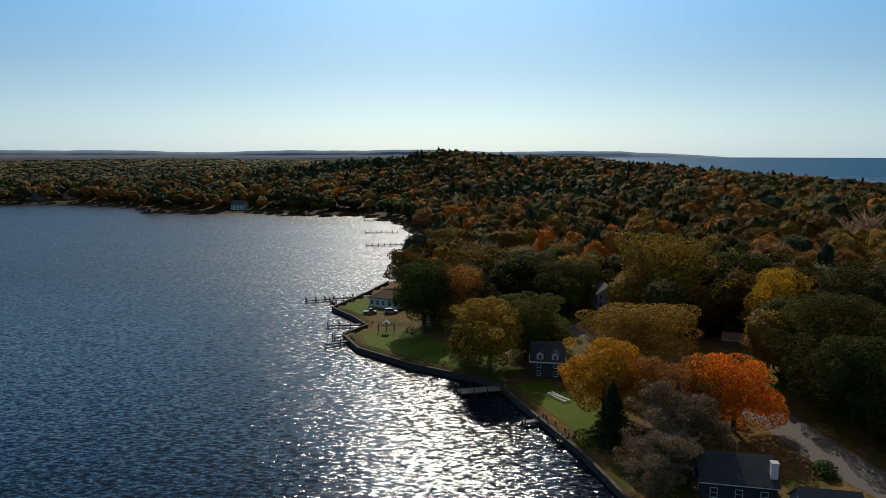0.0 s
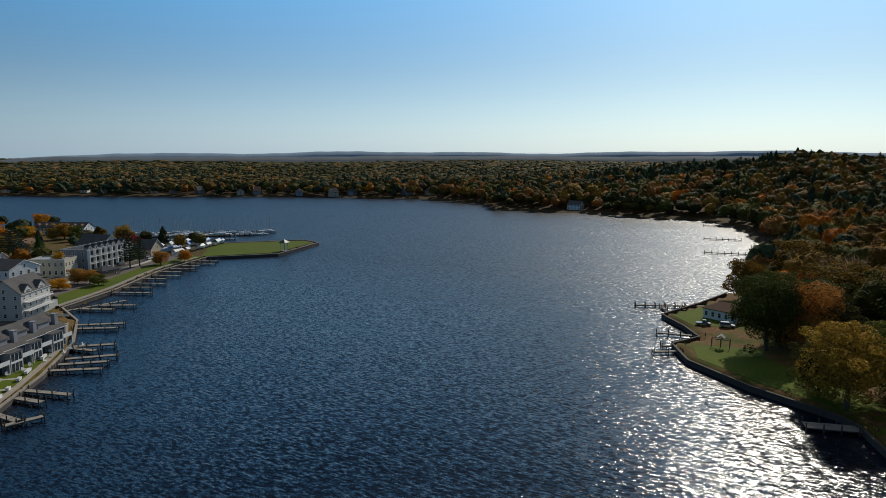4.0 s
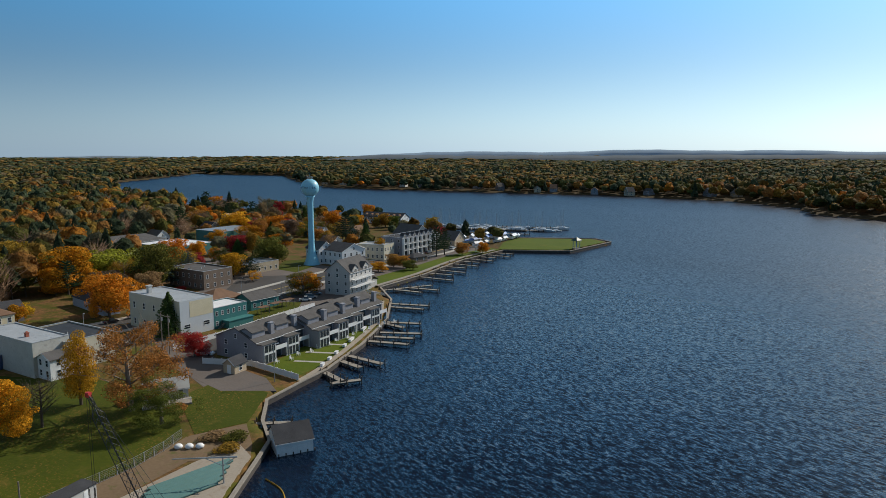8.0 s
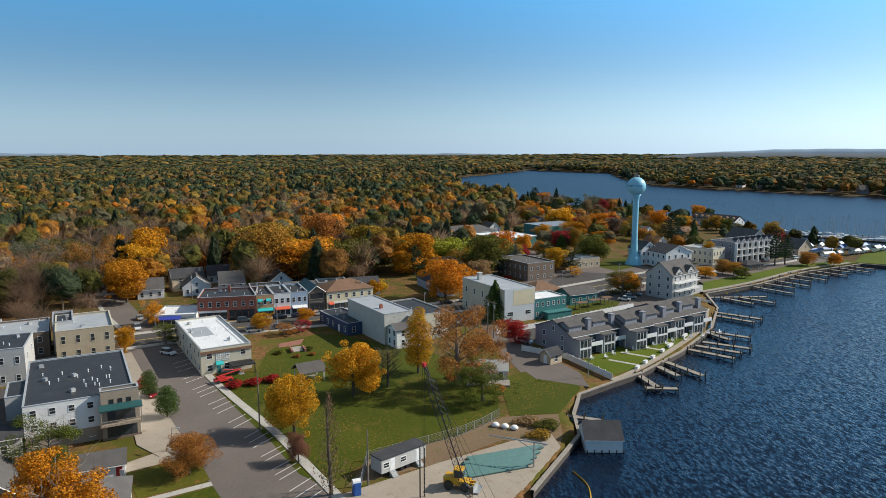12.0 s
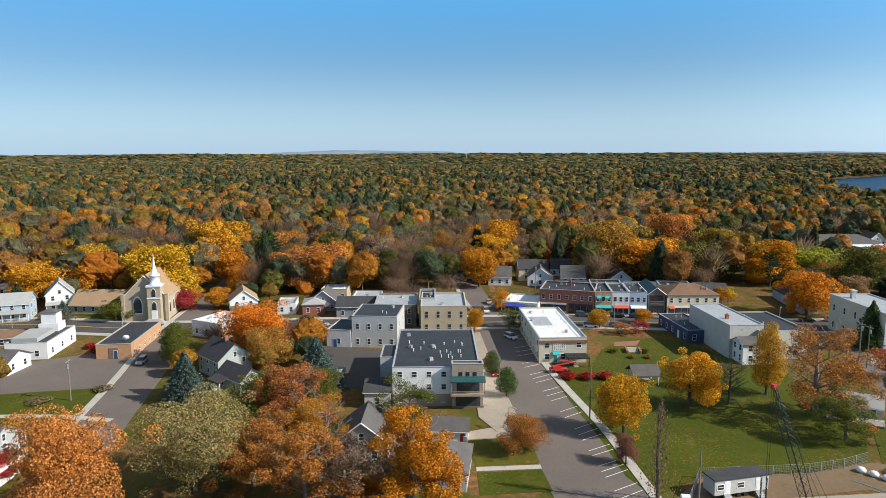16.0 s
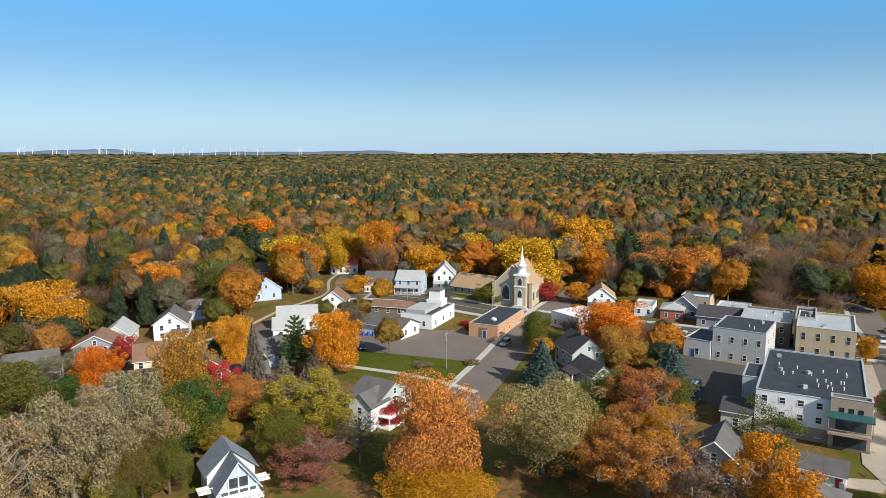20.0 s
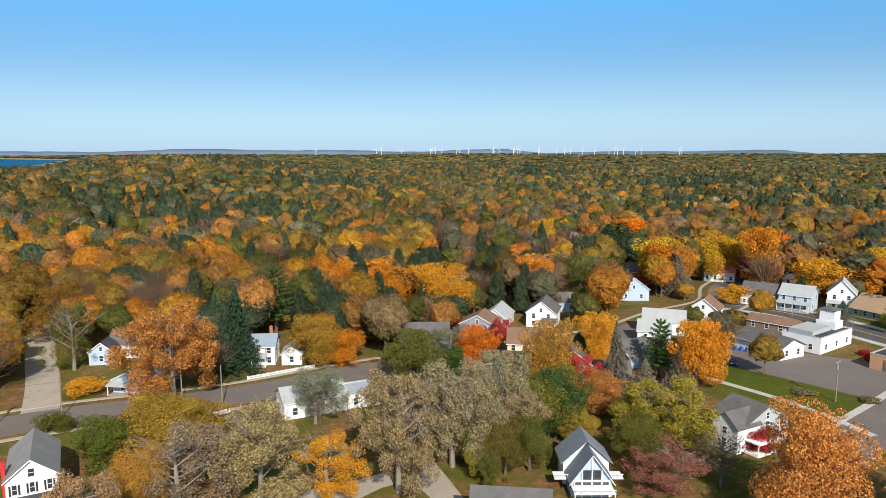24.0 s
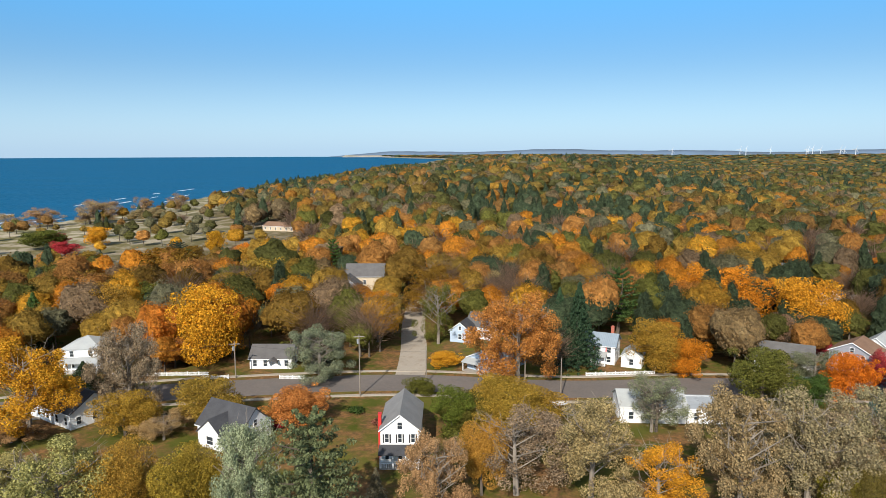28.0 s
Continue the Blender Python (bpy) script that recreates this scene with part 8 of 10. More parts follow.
part("boom_head", boxes((tip.x - .25, tip.y - .3, tip.z - .3, tip.x + .35, tip.y + .3, tip.z + .35)), RED_PAINT, crane)
bm = bmesh.new()
for s in (-.4, .4):
    rod(bm, tip, (-2.5, s * 2, 3.4), .03, .03, 3)
rod(bm, tip + Vector((.2, .2, 0)), (tip.x + .2, .2, 8.4), .03, .03, 3), rod(bm, tip + Vector((.2, -.2, 0)), (tip.x + .2, -.2, 8.4), .03, .03, 3)
part("cable", bm, BLACK, crane)
leads = thing("pile_leads", "dark lattice pile-driving frame standing on the yard", "frame", pose(-99.7, 17.4, 0.08))
bm = bmesh.new()
for k in range(12):
    for s, t in ((-.35, -.35), (.35, -.35), (.35, .35), (-.35, .35)):
        rod(bm, (s, t, .7 * k), (s, t, .7 * k + .7), .05, .05, 4)
    rod(bm, (-.35, -.35, .7 * k), (.35, -.35, .7 * k + .7), .03, .03, 3), rod(bm, (.35, .35, .7 * k), (-.35, .35, .7 * k + .7), .03, .03, 3)
part("frame", bm, BLACK, leads)
loader = thing("wheel_loader", "yellow wheel loader with an open bucket", "loader", pose(-101.6, 24.0, 0.08, 0, 0, 60))
part("body", boxes((-2.6, -1.0, .8, -.2, 1.0, 2.0), (-.2, -.9, .7, 1.6, .9, 1.5)), CAT_YELLOW, loader)
part("cab", boxes((-.9, -.75, 2.0, .5, .75, 3.2)), GLASS, loader)
part("cab_roof", boxes((-1.0, -.85, 3.2, .6, .85, 3.35), (-.95, -.8, 2.0, -.85, -.7, 3.2), (-.95, .7, 2.0, -.85, .8, 3.2)), CAT_YELLOW, loader)
part("bucket", boxes((2.4, -1.4, .1, 3.4, 1.4, .25), (2.4, -1.4, .25, 2.55, 1.4, 1.1)), STEEL, loader)
part("arm", boxes((1.2, -.6, 1.0, 2.5, -.4, 1.3), (1.2, .4, 1.0, 2.5, .6, 1.3)), CAT_YELLOW, loader)


def wheel_mesh(r, w):
    bm = bmesh.new()
    rod(bm, (0, -w / 2, 0), (0, w / 2, 0), r, r, 14)
    rod(bm, (0, -w / 2 - .02, 0), (0, w / 2 + .02, 0), r * .55, r * .55, 10)
    return bm


for sx in (-1.7, 1.1):
    for sy in (-1.1, 1.1):
        o = new("wheel", cached(("wheel", .75), lambda: wheel_mesh(.75, .5), BLACK))
        o.parent, o.matrix_basis = loader, pose(sx, sy, .75)
trailer = thing("office_trailer", "long white site office trailer with a dark roof", "trailer", pose(-107.3, 11.9, 0.05, 0, 0, 120))
part("body", boxes((0, 0, .8, 9.6, 3.0, 3.2)), PALE_GREY, trailer)
part("roof", boxes((-.15, -.15, 3.2, 9.75, 3.15, 3.4)), SHINGLE_DARK, trailer)
door(trailer, pose(2.2, 0, .85), WHITE_TRIM, .9, 2.0), door(trailer, pose(7.8, 0, .85), WHITE_TRIM, .9, 2.0)
for x in (1.0, 4.6):
    window(trailer, pose(x, 0, 1.7), 1.1, .8)
for x in (2.2, 7.8):
    part("steps", boxes(*[(x - .6, -.3 - .3 * k, 0, x + .6, -.02 - .3 * k, .8 - .2 * k) for k in range(4)]), STEEL, trailer)
for x in (1.5, 4.2, 5.4):
    part("wheel", boxes((x, .2, 0, x + .7, .5, .8)), BLACK, trailer)
toilet = thing("portable_toilet", "blue portable toilet with a white roof", "toilet", pose(-103.0, 7.4, 0.08, 0, 0, 100))
part("cabin", boxes((-.6, -.6, 0, .6, .6, 2.1), (-.42, -.66, .1, .42, -.61, 1.95)), BLUE_PAINT, toilet)
bm = bmesh.new()
rod(bm, (-.65, 0, 2.05), (.65, 0, 2.05), .55, .55, 10)
part("roof", bm, WHITE_TRIM, toilet)
davit = thing("boat_hoist", "pale steel jib hoist on the quay", "hoist", pose(-106.1, 38.0, 0.08))
bm = bmesh.new()
rod(bm, (0, 0, 0), (0, 0, 4.4), .16, .12, 8), rod(bm, (1.2, 2.0, 4.4), (-4.2, -6.8, 4.6), .14, .08, 6), rod(bm, (0, 0, 3.0), (-1.4, -2.3, 4.4), .07, .07, 5), rod(bm, (0, 0, 3.0), (1, 1.7, 4.3), .07, .07, 5)
part("post_and_jib", bm, STEEL, davit)
for k in range(3):
    o = thing("sand_bag", "white bulk bag lying on the grass", "bag", pose(-124.5 + 1.1 * k, 36.5 + 1.6 * k, 0.05, 0, 0, 20 * k), "bulk bags")
    bm = bmesh.new()
    lathe(bm, [(.5, 0), (.75, .15), (.8, .45), (.55, .75), (.15, .8)], 10)
    part("sack", bm, WHITE_TRIM, o)
boom_ = thing("floating_barrier", "yellow floating turbidity barrier on the water", "barrier", pose(0, 0, 0))
bm = bmesh.new()
fl = smooth_line([(-105.5, 45), (-101, 45.5), (-97, 44.5), (-92, 42), (-88, 40)], 4)
rings = [[bm.verts.new((q[0] + .2 * math.cos(t), q[1] + .2 * math.cos(t) * .3, WATER_Z + .08 + .2 * math.sin(t))) for t in (0, 1.05, 2.1, 3.14, 4.2, 5.2)] for q in fl]
for u, v in zip(rings, rings[1:]):
    for k in range(6):
        bm.faces.new((u[k], u[(k + 1) % 6], v[(k + 1) % 6], v[k]))
part("float", bm, CAT_YELLOW, boom_)


# faded red boom lift beside the corner building
lift_truck = thing("boom_lift", "faded red boom lift parked beside red bushes", "lift", pose(-161.5, -20.5, 0.16, 0, 0, 112))
part("chassis", boxes((0, 0, .45, 4.2, 1.9, .95), (.6, .25, .95, 2.6, 1.65, 1.5)), RED_PAINT, lift_truck)
bm = bmesh.new()
rod(bm, (1.2, .95, 1.6), (6.4, .95, 2.4), .2, .17, 6)
rod(bm, (6.4, .95, 2.4), (2.2, .95, 2.9), .15, .13, 6)
part("boom", bm, RED_PAINT, lift_truck, "folded red lattice boom")
part("basket", boxes((5.9, .3, 1.2, 7.1, 1.6, 1.3), (5.9, .3, 2.2, 7.1, .36, 2.28), (5.9, 1.54, 2.2, 7.1, 1.6, 2.28), (5.9, .3, 1.3, 5.96, .36, 2.2), (7.04, 1.54, 1.3, 7.1, 1.6, 2.2)), STEEL, lift_truck)
for x in (.6, 3.5):
    for y in (-.05, 1.65):
        o = new("wheel", cached(("wheel", .45), lambda: wheel_mesh(.45, .3), BLACK))
        o.parent, o.matrix_basis = lift_truck, pose(x, y + .15, .45)


# ---- fences ----
def fence(points, kind, label, group=""):
    ob = thing("fence", label, "fence", pose(0, 0, 0), group)
    line = [Vector((x, y)) for x, y in points]
    for a, b in zip(line, line[1:]):
        L = (b - a).length
        n = max(1, round(L / 2.6))
        ang = math.degrees(math.atan2(b.y - a.y, b.x - a.x))
        s = L / n
        for k in range(n):
            p = a.lerp(b, k / n)
            key = ("fence_" + kind, round(s, 2))
            if kind == "white":
                mk, mt = (lambda: boxes((0, -.03, .08, s, .03, 1.5), (0, -.05, 1.5, s, .05, 1.6))), WHITE_TRIM
            elif kind == "picket":
                mk, mt = (lambda: boxes((0, -.03, .35, s, .03, .43), (0, -.03, .8, s, .03, .88), *[(q * .2 + .05, -.045, .08, q * .2 + .14, -.031, 1.1) for q in range(int(s / .2))])), WHITE_TRIM
            else:
                mk, mt = (lambda: boxes((0, -.02, .1, s, .02, .14), (0, -.02, 1.8, s, .02, 1.84), (0, -.02, .14, .04, .02, 1.8), (s - .04, -.02, .14, s, .02, 1.8))), STEEL
            o = new("panel", cached(key, mk, mt))
            o.parent, o.matrix_basis = ob, pose(p.x, p.y, 0, 0, 0, ang)
            if kind == "picket":
                tagged(o, kind="stuff")
            if kind == "site":
                w = new("wire_mesh", cached(("fence_wire", round(s, 2)), lambda: boxes(*[(q * .3, -.008, .14, q * .3 + .016, .008, 1.8) for q in range(1, int(s / .3))], *[(.04, -.007, .3 + q * .3, s - .04, .009, .316 + q * .3) for q in range(5)]), STEEL))
                w.parent = o
                tagged(w, kind="stuff")
            o = new("post", cached(("fence_post", kind), lambda: boxes((-.07, -.07, -.2, .07, .07, 1.75), (-.1, -.1, 1.75, .1, .1, 1.82)) if kind != "picket" else boxes((-.06, -.06, -.2, .06, .06, 1.2)), WHITE_TRIM if kind != "site" else STEEL))
            o.parent, o.matrix_basis = ob, pose(p.x, p.y, 0, 0, 0, ang)
    return ob


fence([(-163, 67.0), (-145.4, 71.3)], "white", "tall white vinyl fence beside the townhouse lawn")
fence([(-173, 58), (-163, 67)], "white", "tall white vinyl fence at the car park")
fence([(-190.4, 56), (-196, 72), (-207, 95), (-214, 112)], "white", "long white vinyl fence behind the townhouses")
fence([(-226, 140), (-214, 142)], "picket", "white picket fence on the inn's terrace")
fence([(9.5, -163.2), (-6.5, -169), (-7, -174)], "picket", "white picket fence before the house with red shutters")
fence([(80, -142), (74, -143.5)], "picket", "white picket fence beside the road"), fence([(92, -139), (98, -137)], "picket", "white picket fence beside the road")
fence([(120, -133), (98, -140)], "picket", "white rail fence above the road")
fence([(-117.8, -36), (-116.6, -30)], "white", "white board fence beside the garage")
fence([(20, -140), (12, -143)], "picket", "white picket fence by the hedge")
fence([(-104, 8), (-114.6, 10.2), (-119, 22), (-121.4, 28), (-125, 34), (-129, 38.6)], "site", "steel mesh construction fence along the yard")


# ---- poles, lamps and wires ----
def utility_pole(x, y, h, arm=True, label="weathered wooden utility pole with crossarm"):
    ob = thing("utility_pole", label, "pole", pose(x, y, float(land_height(x, y)), 0, 0, 25), "utility poles")
    bm = bmesh.new()
    rod(bm, (0, 0, -.3), (0, 0, h), .16, .1, 8)
    part("post", bm, PALE_BARK, ob)
    if arm:
        part("crossarm", boxes((-1.2, -.06, h - .7, 1.2, .06, h - .55)), TIMBER, ob)
        bm = bmesh.new()
        rod(bm, (.3, 0, h - 2.2), (.3, 0, h - 1.2), .22, .22, 8)
        part("transformer", bm, STEEL, ob)
    return ob


for x, y, h, arm in ((56.9, -136.1, 14.3, True), (-132, -9, 12, False), (-105.6, 9.5, 9.5, False), (-190.6, 53.2, 11, True), (-187.3, 54.1, 11, True), (-175.4, 46.4, 9, False), (90.6, -140, 9, True), (-114.9, -119, 9.5, True), (45.3, -148.4, 9, False), (23, -154.7, 9, False),
                     (13.9, -147.3, 9, False), (-66.5, -234, 10, True), (-87.3, -197, 10, True), (78, 103, 10, False), (-238, 20, 10, True), (-246, 60, 10, True), (-262, -40, 10, True)):
    utility_pole(x, y, h, arm)


def street_lamp(x, y, h, a):
    ob = thing("street_lamp", "slim grey street lamp with a short arm", "street lamp", pose(x, y, 0.05, 0, 0, a), "street lamps")
    bm = bmesh.new()
    rod(bm, (0, 0, 0), (0, 0, h), .11, .07, 8), rod(bm, (0, 0, h - .1), (1.3, 0, h + .1), .05, .05, 5)
    part("post", bm, STEEL, ob)
    part("lamp_head", boxes((1.0, -.15, h, 1.8, .15, h + .16)), STEEL, ob)


for x, y, h, a in ((-148.1, 66.4, 9, 110), (-126, -24, 4.5, 60), (-146, -30, 4.5, 60), (-214, -8, 7, 0), (-216, 20, 7, 0), (-222, 40, 7, 0), (-250, 100, 7, 0), (-262, 130, 7, 0), (-166, -150, 6, 180), (-160, -186, 6, 180), (-236, 110, 6, 0)):
    street_lamp(x, y, h, a)
wires = thing("overhead_wires", "thin black overhead wires between poles", "wires", pose(0, 0, 0))
for a, b in (((90.6, -140, 8.6), (57, -136, 11)), ((57, -136, 11), (23, -154.7, 8.6)), ((23, -154.7, 8.6), (-20, -172, 9)), ((90.6, -140, 8.6), (140, -110, 9)), ((-190.6, 53.2, 10.5), (-175.4, 46.4, 8.6))):
    a, b = Vector(a), Vector(b)
    bm = bmesh.new()
    for k in range(10):
        q = lambda f: a.lerp(b, f) + Vector((0, 0, -4 * .8 * f * (1 - f)))
        rod(bm, q(k / 10), q(k / 10 + .1), .02, .02, 3)
    part("wire", bm, BLACK, wires)


# ---- cars ----
def car_meshes(kind):
    h = {"sedan": 1.42, "suv": 1.72, "pickup": 1.8}[kind]
    bm = bmesh.new()
    prof = [(-2.25, .35), (-2.3, .75), (-2.15, .92), (-.9 if kind != "pickup" else .0, .98), (1.0, .95), (2.1, .82), (2.28, .6), (2.25, .33)]
    a = [bm.verts.new((x, -.88, z)) for x, z in prof]
    b = [bm.verts.new((x, .88, z)) for x, z in prof]
    bm.faces.new(a), bm.faces.new(b[::-1])
    for k in range(len(prof)):
        bm.faces.new((a[k], b[k], b[(k + 1) % len(prof)], a[(k + 1) % len(prof)]))
    bmesh.ops.recalc_face_normals(bm, faces=bm.faces)
    body = bm
    x0, x1, x2, x3 = {"sedan": (-1.8, -1.1, .35, 1.15), "suv": (-2.15, -1.9, .4, 1.1), "pickup": (-.4, -.25, .7, 1.3)}[kind]
    cab = bmesh.new()
    lo = [cab.verts.new(p) for p in ((x0, -.82, .93), (x3, -.82, .93), (x3, .82, .93), (x0, .82, .93))]
    hi = [cab.verts.new(p) for p in ((x1, -.66, h - .05), (x2, -.66, h - .05), (x2, .66, h - .05), (x1, .66, h - .05))]
    cab.faces.new(hi)
    for k in range(4):
        cab.faces.new((lo[k], lo[(k + 1) % 4], hi[(k + 1) % 4], hi[k]))
    return body, cab, boxes((x1 - .05, -.68, h - .05, x2 + .05, .68, h))


CAR_PAINTS = {n: plain("car_" + n, c, 0.25, 0.2) for n, c in dict(white=(.75, .76, .77), silver=(.42, .44, .46), black=(.02, .02, .024), blue=(.03, .05, .12), red=(.3, .02, .03), grey=(.13, .14, .15)).items()}
HEAD, TAIL = plain("headlight_lens", (.7, .7, .68), .1), plain("tail_light_lens", (.4, .02, .02), .2)


def car(x, y, a, colour, kind="sedan", z=0.09):
    word = {"sedan": "saloon car", "suv": "sport utility car", "pickup": "pickup truck"}[kind]
    ob = thing("car", f"parked {colour} {word} with dark windows", "car", pose(x, y, z, 0, 0, a), "parked cars")
    mats = (CAR_PAINTS[colour], GLASS, CAR_PAINTS[colour])
    for i, nm in enumerate(("body", "glazing", "roof")):
        key = ("car", kind, nm, mats[i].name)
        o = new(nm, cached(key, lambda: car_meshes(kind)[i], mats[i]))
        o.parent = ob
    for sx in (-1.4, 1.4):
        for sy in (-.82, .82):
            o = new("wheel", cached(("wheel", .34), lambda: wheel_mesh(.34, .22), BLACK))
            o.parent, o.matrix_basis = ob, pose(sx, sy, .33)
    for s in (-.6, .6):
        for nm, xx, mt in (("headlight", 2.24, HEAD), ("tail_light", -2.3, TAIL)):
            o = new(nm, cached((nm,), lambda: boxes((-.04, -.2, -.08, .04, .2, .08)), mt))
            o.parent, o.matrix_basis = ob, pose(xx, s, .7)


for q in ((-110.3, -147.4, 60, "blue", "sedan"), (-141.3, -122.5, 20, "silver", "suv"), (-189.8, -35.8, 50, "white", "suv"), (-222.4, -18.5, 95, "grey", "suv"), (-224.2, -7.4, 98, "black", "suv"), (-225.5, -1.6, 98, "blue", "sedan"), (-226.6, 4.6, 98, "white", "sedan"), (-209.1, -14.8, 100, "white", "suv"),
          (-211, -7, 100, "grey", "suv"), (-157, -33.5, 20, "red", "sedan"), (-147.5, -69.7, 15, "black", "sedan"), (-144.2, -68.7, 15, "silver", "suv"), (-140.6, -67.8, 15, "grey", "sedan"), (-193.9, -103, 100, "black", "sedan"), (-188, -95, 100, "silver", "suv"), (-180, 61.3, 40, "white", "suv"),
          (-234, 50, 100, "black", "pickup"), (-237, 58, 100, "silver", "sedan"), (-289.4, 214, 108, "white", "sedan"), (-292, 222, 108, "grey", "suv"), (-219.9, -50, 20, "white", "suv"), (-233, -52, 20, "silver", "sedan"), (-225, 114, 60, "white", "pickup"), (-228, 118, 60, "silver", "suv"),
          (-232, 122, 60, "grey", "suv"), (-183, -124, 100, "white", "suv"), (-214.5, 36, 100, "blue", "sedan"), (-64, -236, 20, "red", "sedan"), (-285, -74, 110, "grey", "suv"), (-24, 226, 10, "grey", "pickup"), (-17, 226.5, 10, "silver", "suv"), (-296, 242, 108, "white", "suv")):
    car(*q)


# ---- shrubs, furniture and small things ----
def bush(x, y, r, h, tone, label):
    ob = thing("bush", label + (" in a garden" if len(label.split()) < 5 else ""), "bush", pose(x, y, float(land_height(x, y)) + 0.02), "garden bushes")
    rng = np.random.default_rng(int(abs(x * 13 + y * 7)))
    key = ("bush", int(rng.integers(0, 3)))
    if key not in PIECES:
        c = np.array([(0, 0, .5), (.25, .1, .45), (-.2, .2, .5), (0, -.25, .42), (.1, .2, .7)])
        PIECES[key] = poly_mesh("foliage", leaves(rng, c, np.full((5, 3), .36), 1300, .05), LEAVES)
    o = new("foliage", PIECES[key])
    o.parent = ob
    o.scale = (r / .5, r / .5, h)
    o.color = (*TONES[tone], 1)
    bm = bmesh.new()
    for k in range(3):
        rod(bm, (0, 0, -.1), (.3 * r * math.cos(2.1 * k), .3 * r * math.sin(2.1 * k), h * .6), .05, .02, 4)
    part("stem", bm, BARK, ob)


for x, y, r, h, t, lb in ((-160, -12, 1.9, 1.8, "red", "round flame-red burning bush"), (-159, -16.2, 1.9, 1.8, "red", "round flame-red burning bush"), (-161.4, -8, 1.8, 1.8, "red", "round flame-red burning bush"), (-184, -7, 1.3, 1.1, "olive", "low green shrub by the plaza"),
                          (-186, 1, 1.3, 1.1, "olive", "low green shrub by the plaza"), (-180, -2, 1.0, .9, "rust", "small rust-coloured shrub"), (-181, 2, 1.0, .9, "rust", "small rust-coloured shrub"), (-106, -153, 1.5, 1.4, "red", "red shrub against a white wall"), (-146, -141, 1.7, 1.6, "red", "red shrub at the car park edge"),
                          (-149, -146, 1.7, 1.5, "red", "red shrub at the car park edge"), (-122, -117, 2.0, 1.3, "khaki", "clump of dry ornamental grass"), (-112, -125, 2.4, 1.0, "khaki", "clump of dry ornamental grass"), (-144, 42, 2.2, 1.3, "rust", "brown shrub on the bank"), (-122, 46, 2.4, 1.4, "olive", "overgrown bank shrub"),
                          (-118, 43, 2.2, 1.2, "rustgold", "brown weeds on the bank"), (-125, 43, 2.4, 1.1, "tan", "dry weeds on the bank"), (54, -127, 1.7, 1.4, "green", "trimmed green bush beside the pole"), (66, -116, 1.6, 1.5, "crimson", "small dark red bush"), (47, -122, 1.4, 1.6, "pink", "small dull red bush on the lawn"),
                          (20, -128, 3.2, 3.0, "green", "tall green hedge"), (26, -127, 3.0, 2.8, "olive", "tall olive hedge"), (31, -120, 2.6, 2.5, "olive", "olive hedge by the house"), (-278, 92, 2.6, 1.6, "red", "long flame-red hedge"), (-274, 84, 2.6, 1.6, "red", "long flame-red hedge"), (-270, 77, 2.6, 1.6, "red", "long flame-red hedge"),
                          (-172, -186, 2.0, 1.8, "rust", "rust-coloured bush beside a porch"), (-149, -170, 2.2, 1.8, "tan", "pale shrub by the street"), (-145, -166, 2.0, 1.7, "pink", "pinkish shrub by the street"), (72, -150, 3.4, 3.4, "grey", "grey-green thicket"), (88, -163, 3.4, 3.0, "olive", "shrubby thicket beside the lane"),
                          (64, 108, 2.0, 2.0, "green", "green bush at the lakeside road"), (90, -112, 2.0, 1.8, "dark", "dark evergreen shrub")):
    bush(x, y, r, h, t, lb)

chair = thing("garden_chair", "white slatted garden chair facing the lake", "chair", pose(0, 0, 0), "lawn chairs")
part("seat", boxes(*[(-.35, -.3 + .16 * k, .38, .35, -.18 + .16 * k, .42) for k in range(4)]), WHITE_TRIM, chair)
part("backrest", boxes(*[(-.33 + .17 * k, .3, .4, -.2 + .17 * k, .36, 1.1) for k in range(4)]), WHITE_TRIM, chair)
for s in (-.38, .3):
    part("armrest", boxes((s, -.4, .6, s + .1, .35, .64)), WHITE_TRIM, chair)
    part("leg", boxes((s, -.35, 0, s + .08, -.28, .6)), WHITE_TRIM, chair)
    part("leg", boxes((s, .28, 0, s + .08, .35, .6)), WHITE_TRIM, chair)
q = math.radians(110)
for k in range(14):
    u = 3 + 3.9 * k
    v = 4.4 + 1.2 * (k % 2)
    m = pose(-164.6 + u * math.cos(q) + v * math.sin(q), 69 + u * math.sin(q) - v * math.cos(q), 0.06, 0, 0, 110 + 20 * math.sin(k * 3))
    if k:
        copy_thing(chair, m)
    else:
        chair.matrix_basis = m
pav = thing("picnic_pavilion", "small open picnic pavilion with a grey roof", "pavilion", pose(-158, -1, 0.05, 0, 0, 110))
part("roof", gable_roof(6, 5, 2.5, 1.6, "x", .4), SHINGLE_GREY, pav)
for x in (.2, 5.8):
    for y in (.2, 4.8):
        part("post", boxes((x - .1, y - .1, -.1, x + .1, y + .1, 2.5)), WHITE_TRIM, pav)
part("table", boxes((1.5, 1.8, .7, 4.5, 3.0, .78), (1.8, 2.2, 0, 2.0, 2.6, .7), (4.0, 2.2, 0, 4.2, 2.6, .7)), TIMBER, pav)
steps_ = thing("garden_steps", "grey stone steps between low walls in the park", "steps", pose(-188, -3.6, 0.02, 0, 0, 100))
for k in range(6):
    part("step", boxes((0, -.5 * k - .497, 0, 3, -.5 * k, .6 - .1 * k)), CONCRETE, steps_)
for s in (-.5, 3.0):
    part("side_wall", boxes((s, -4.2, 0, s + .5, 0, .8)), BRICK_PAVING, steps_)
gaz = thing("lookout_tower", "small dark timber lookout shelter on the point", "shelter", pose(-254, 298, 0.05))
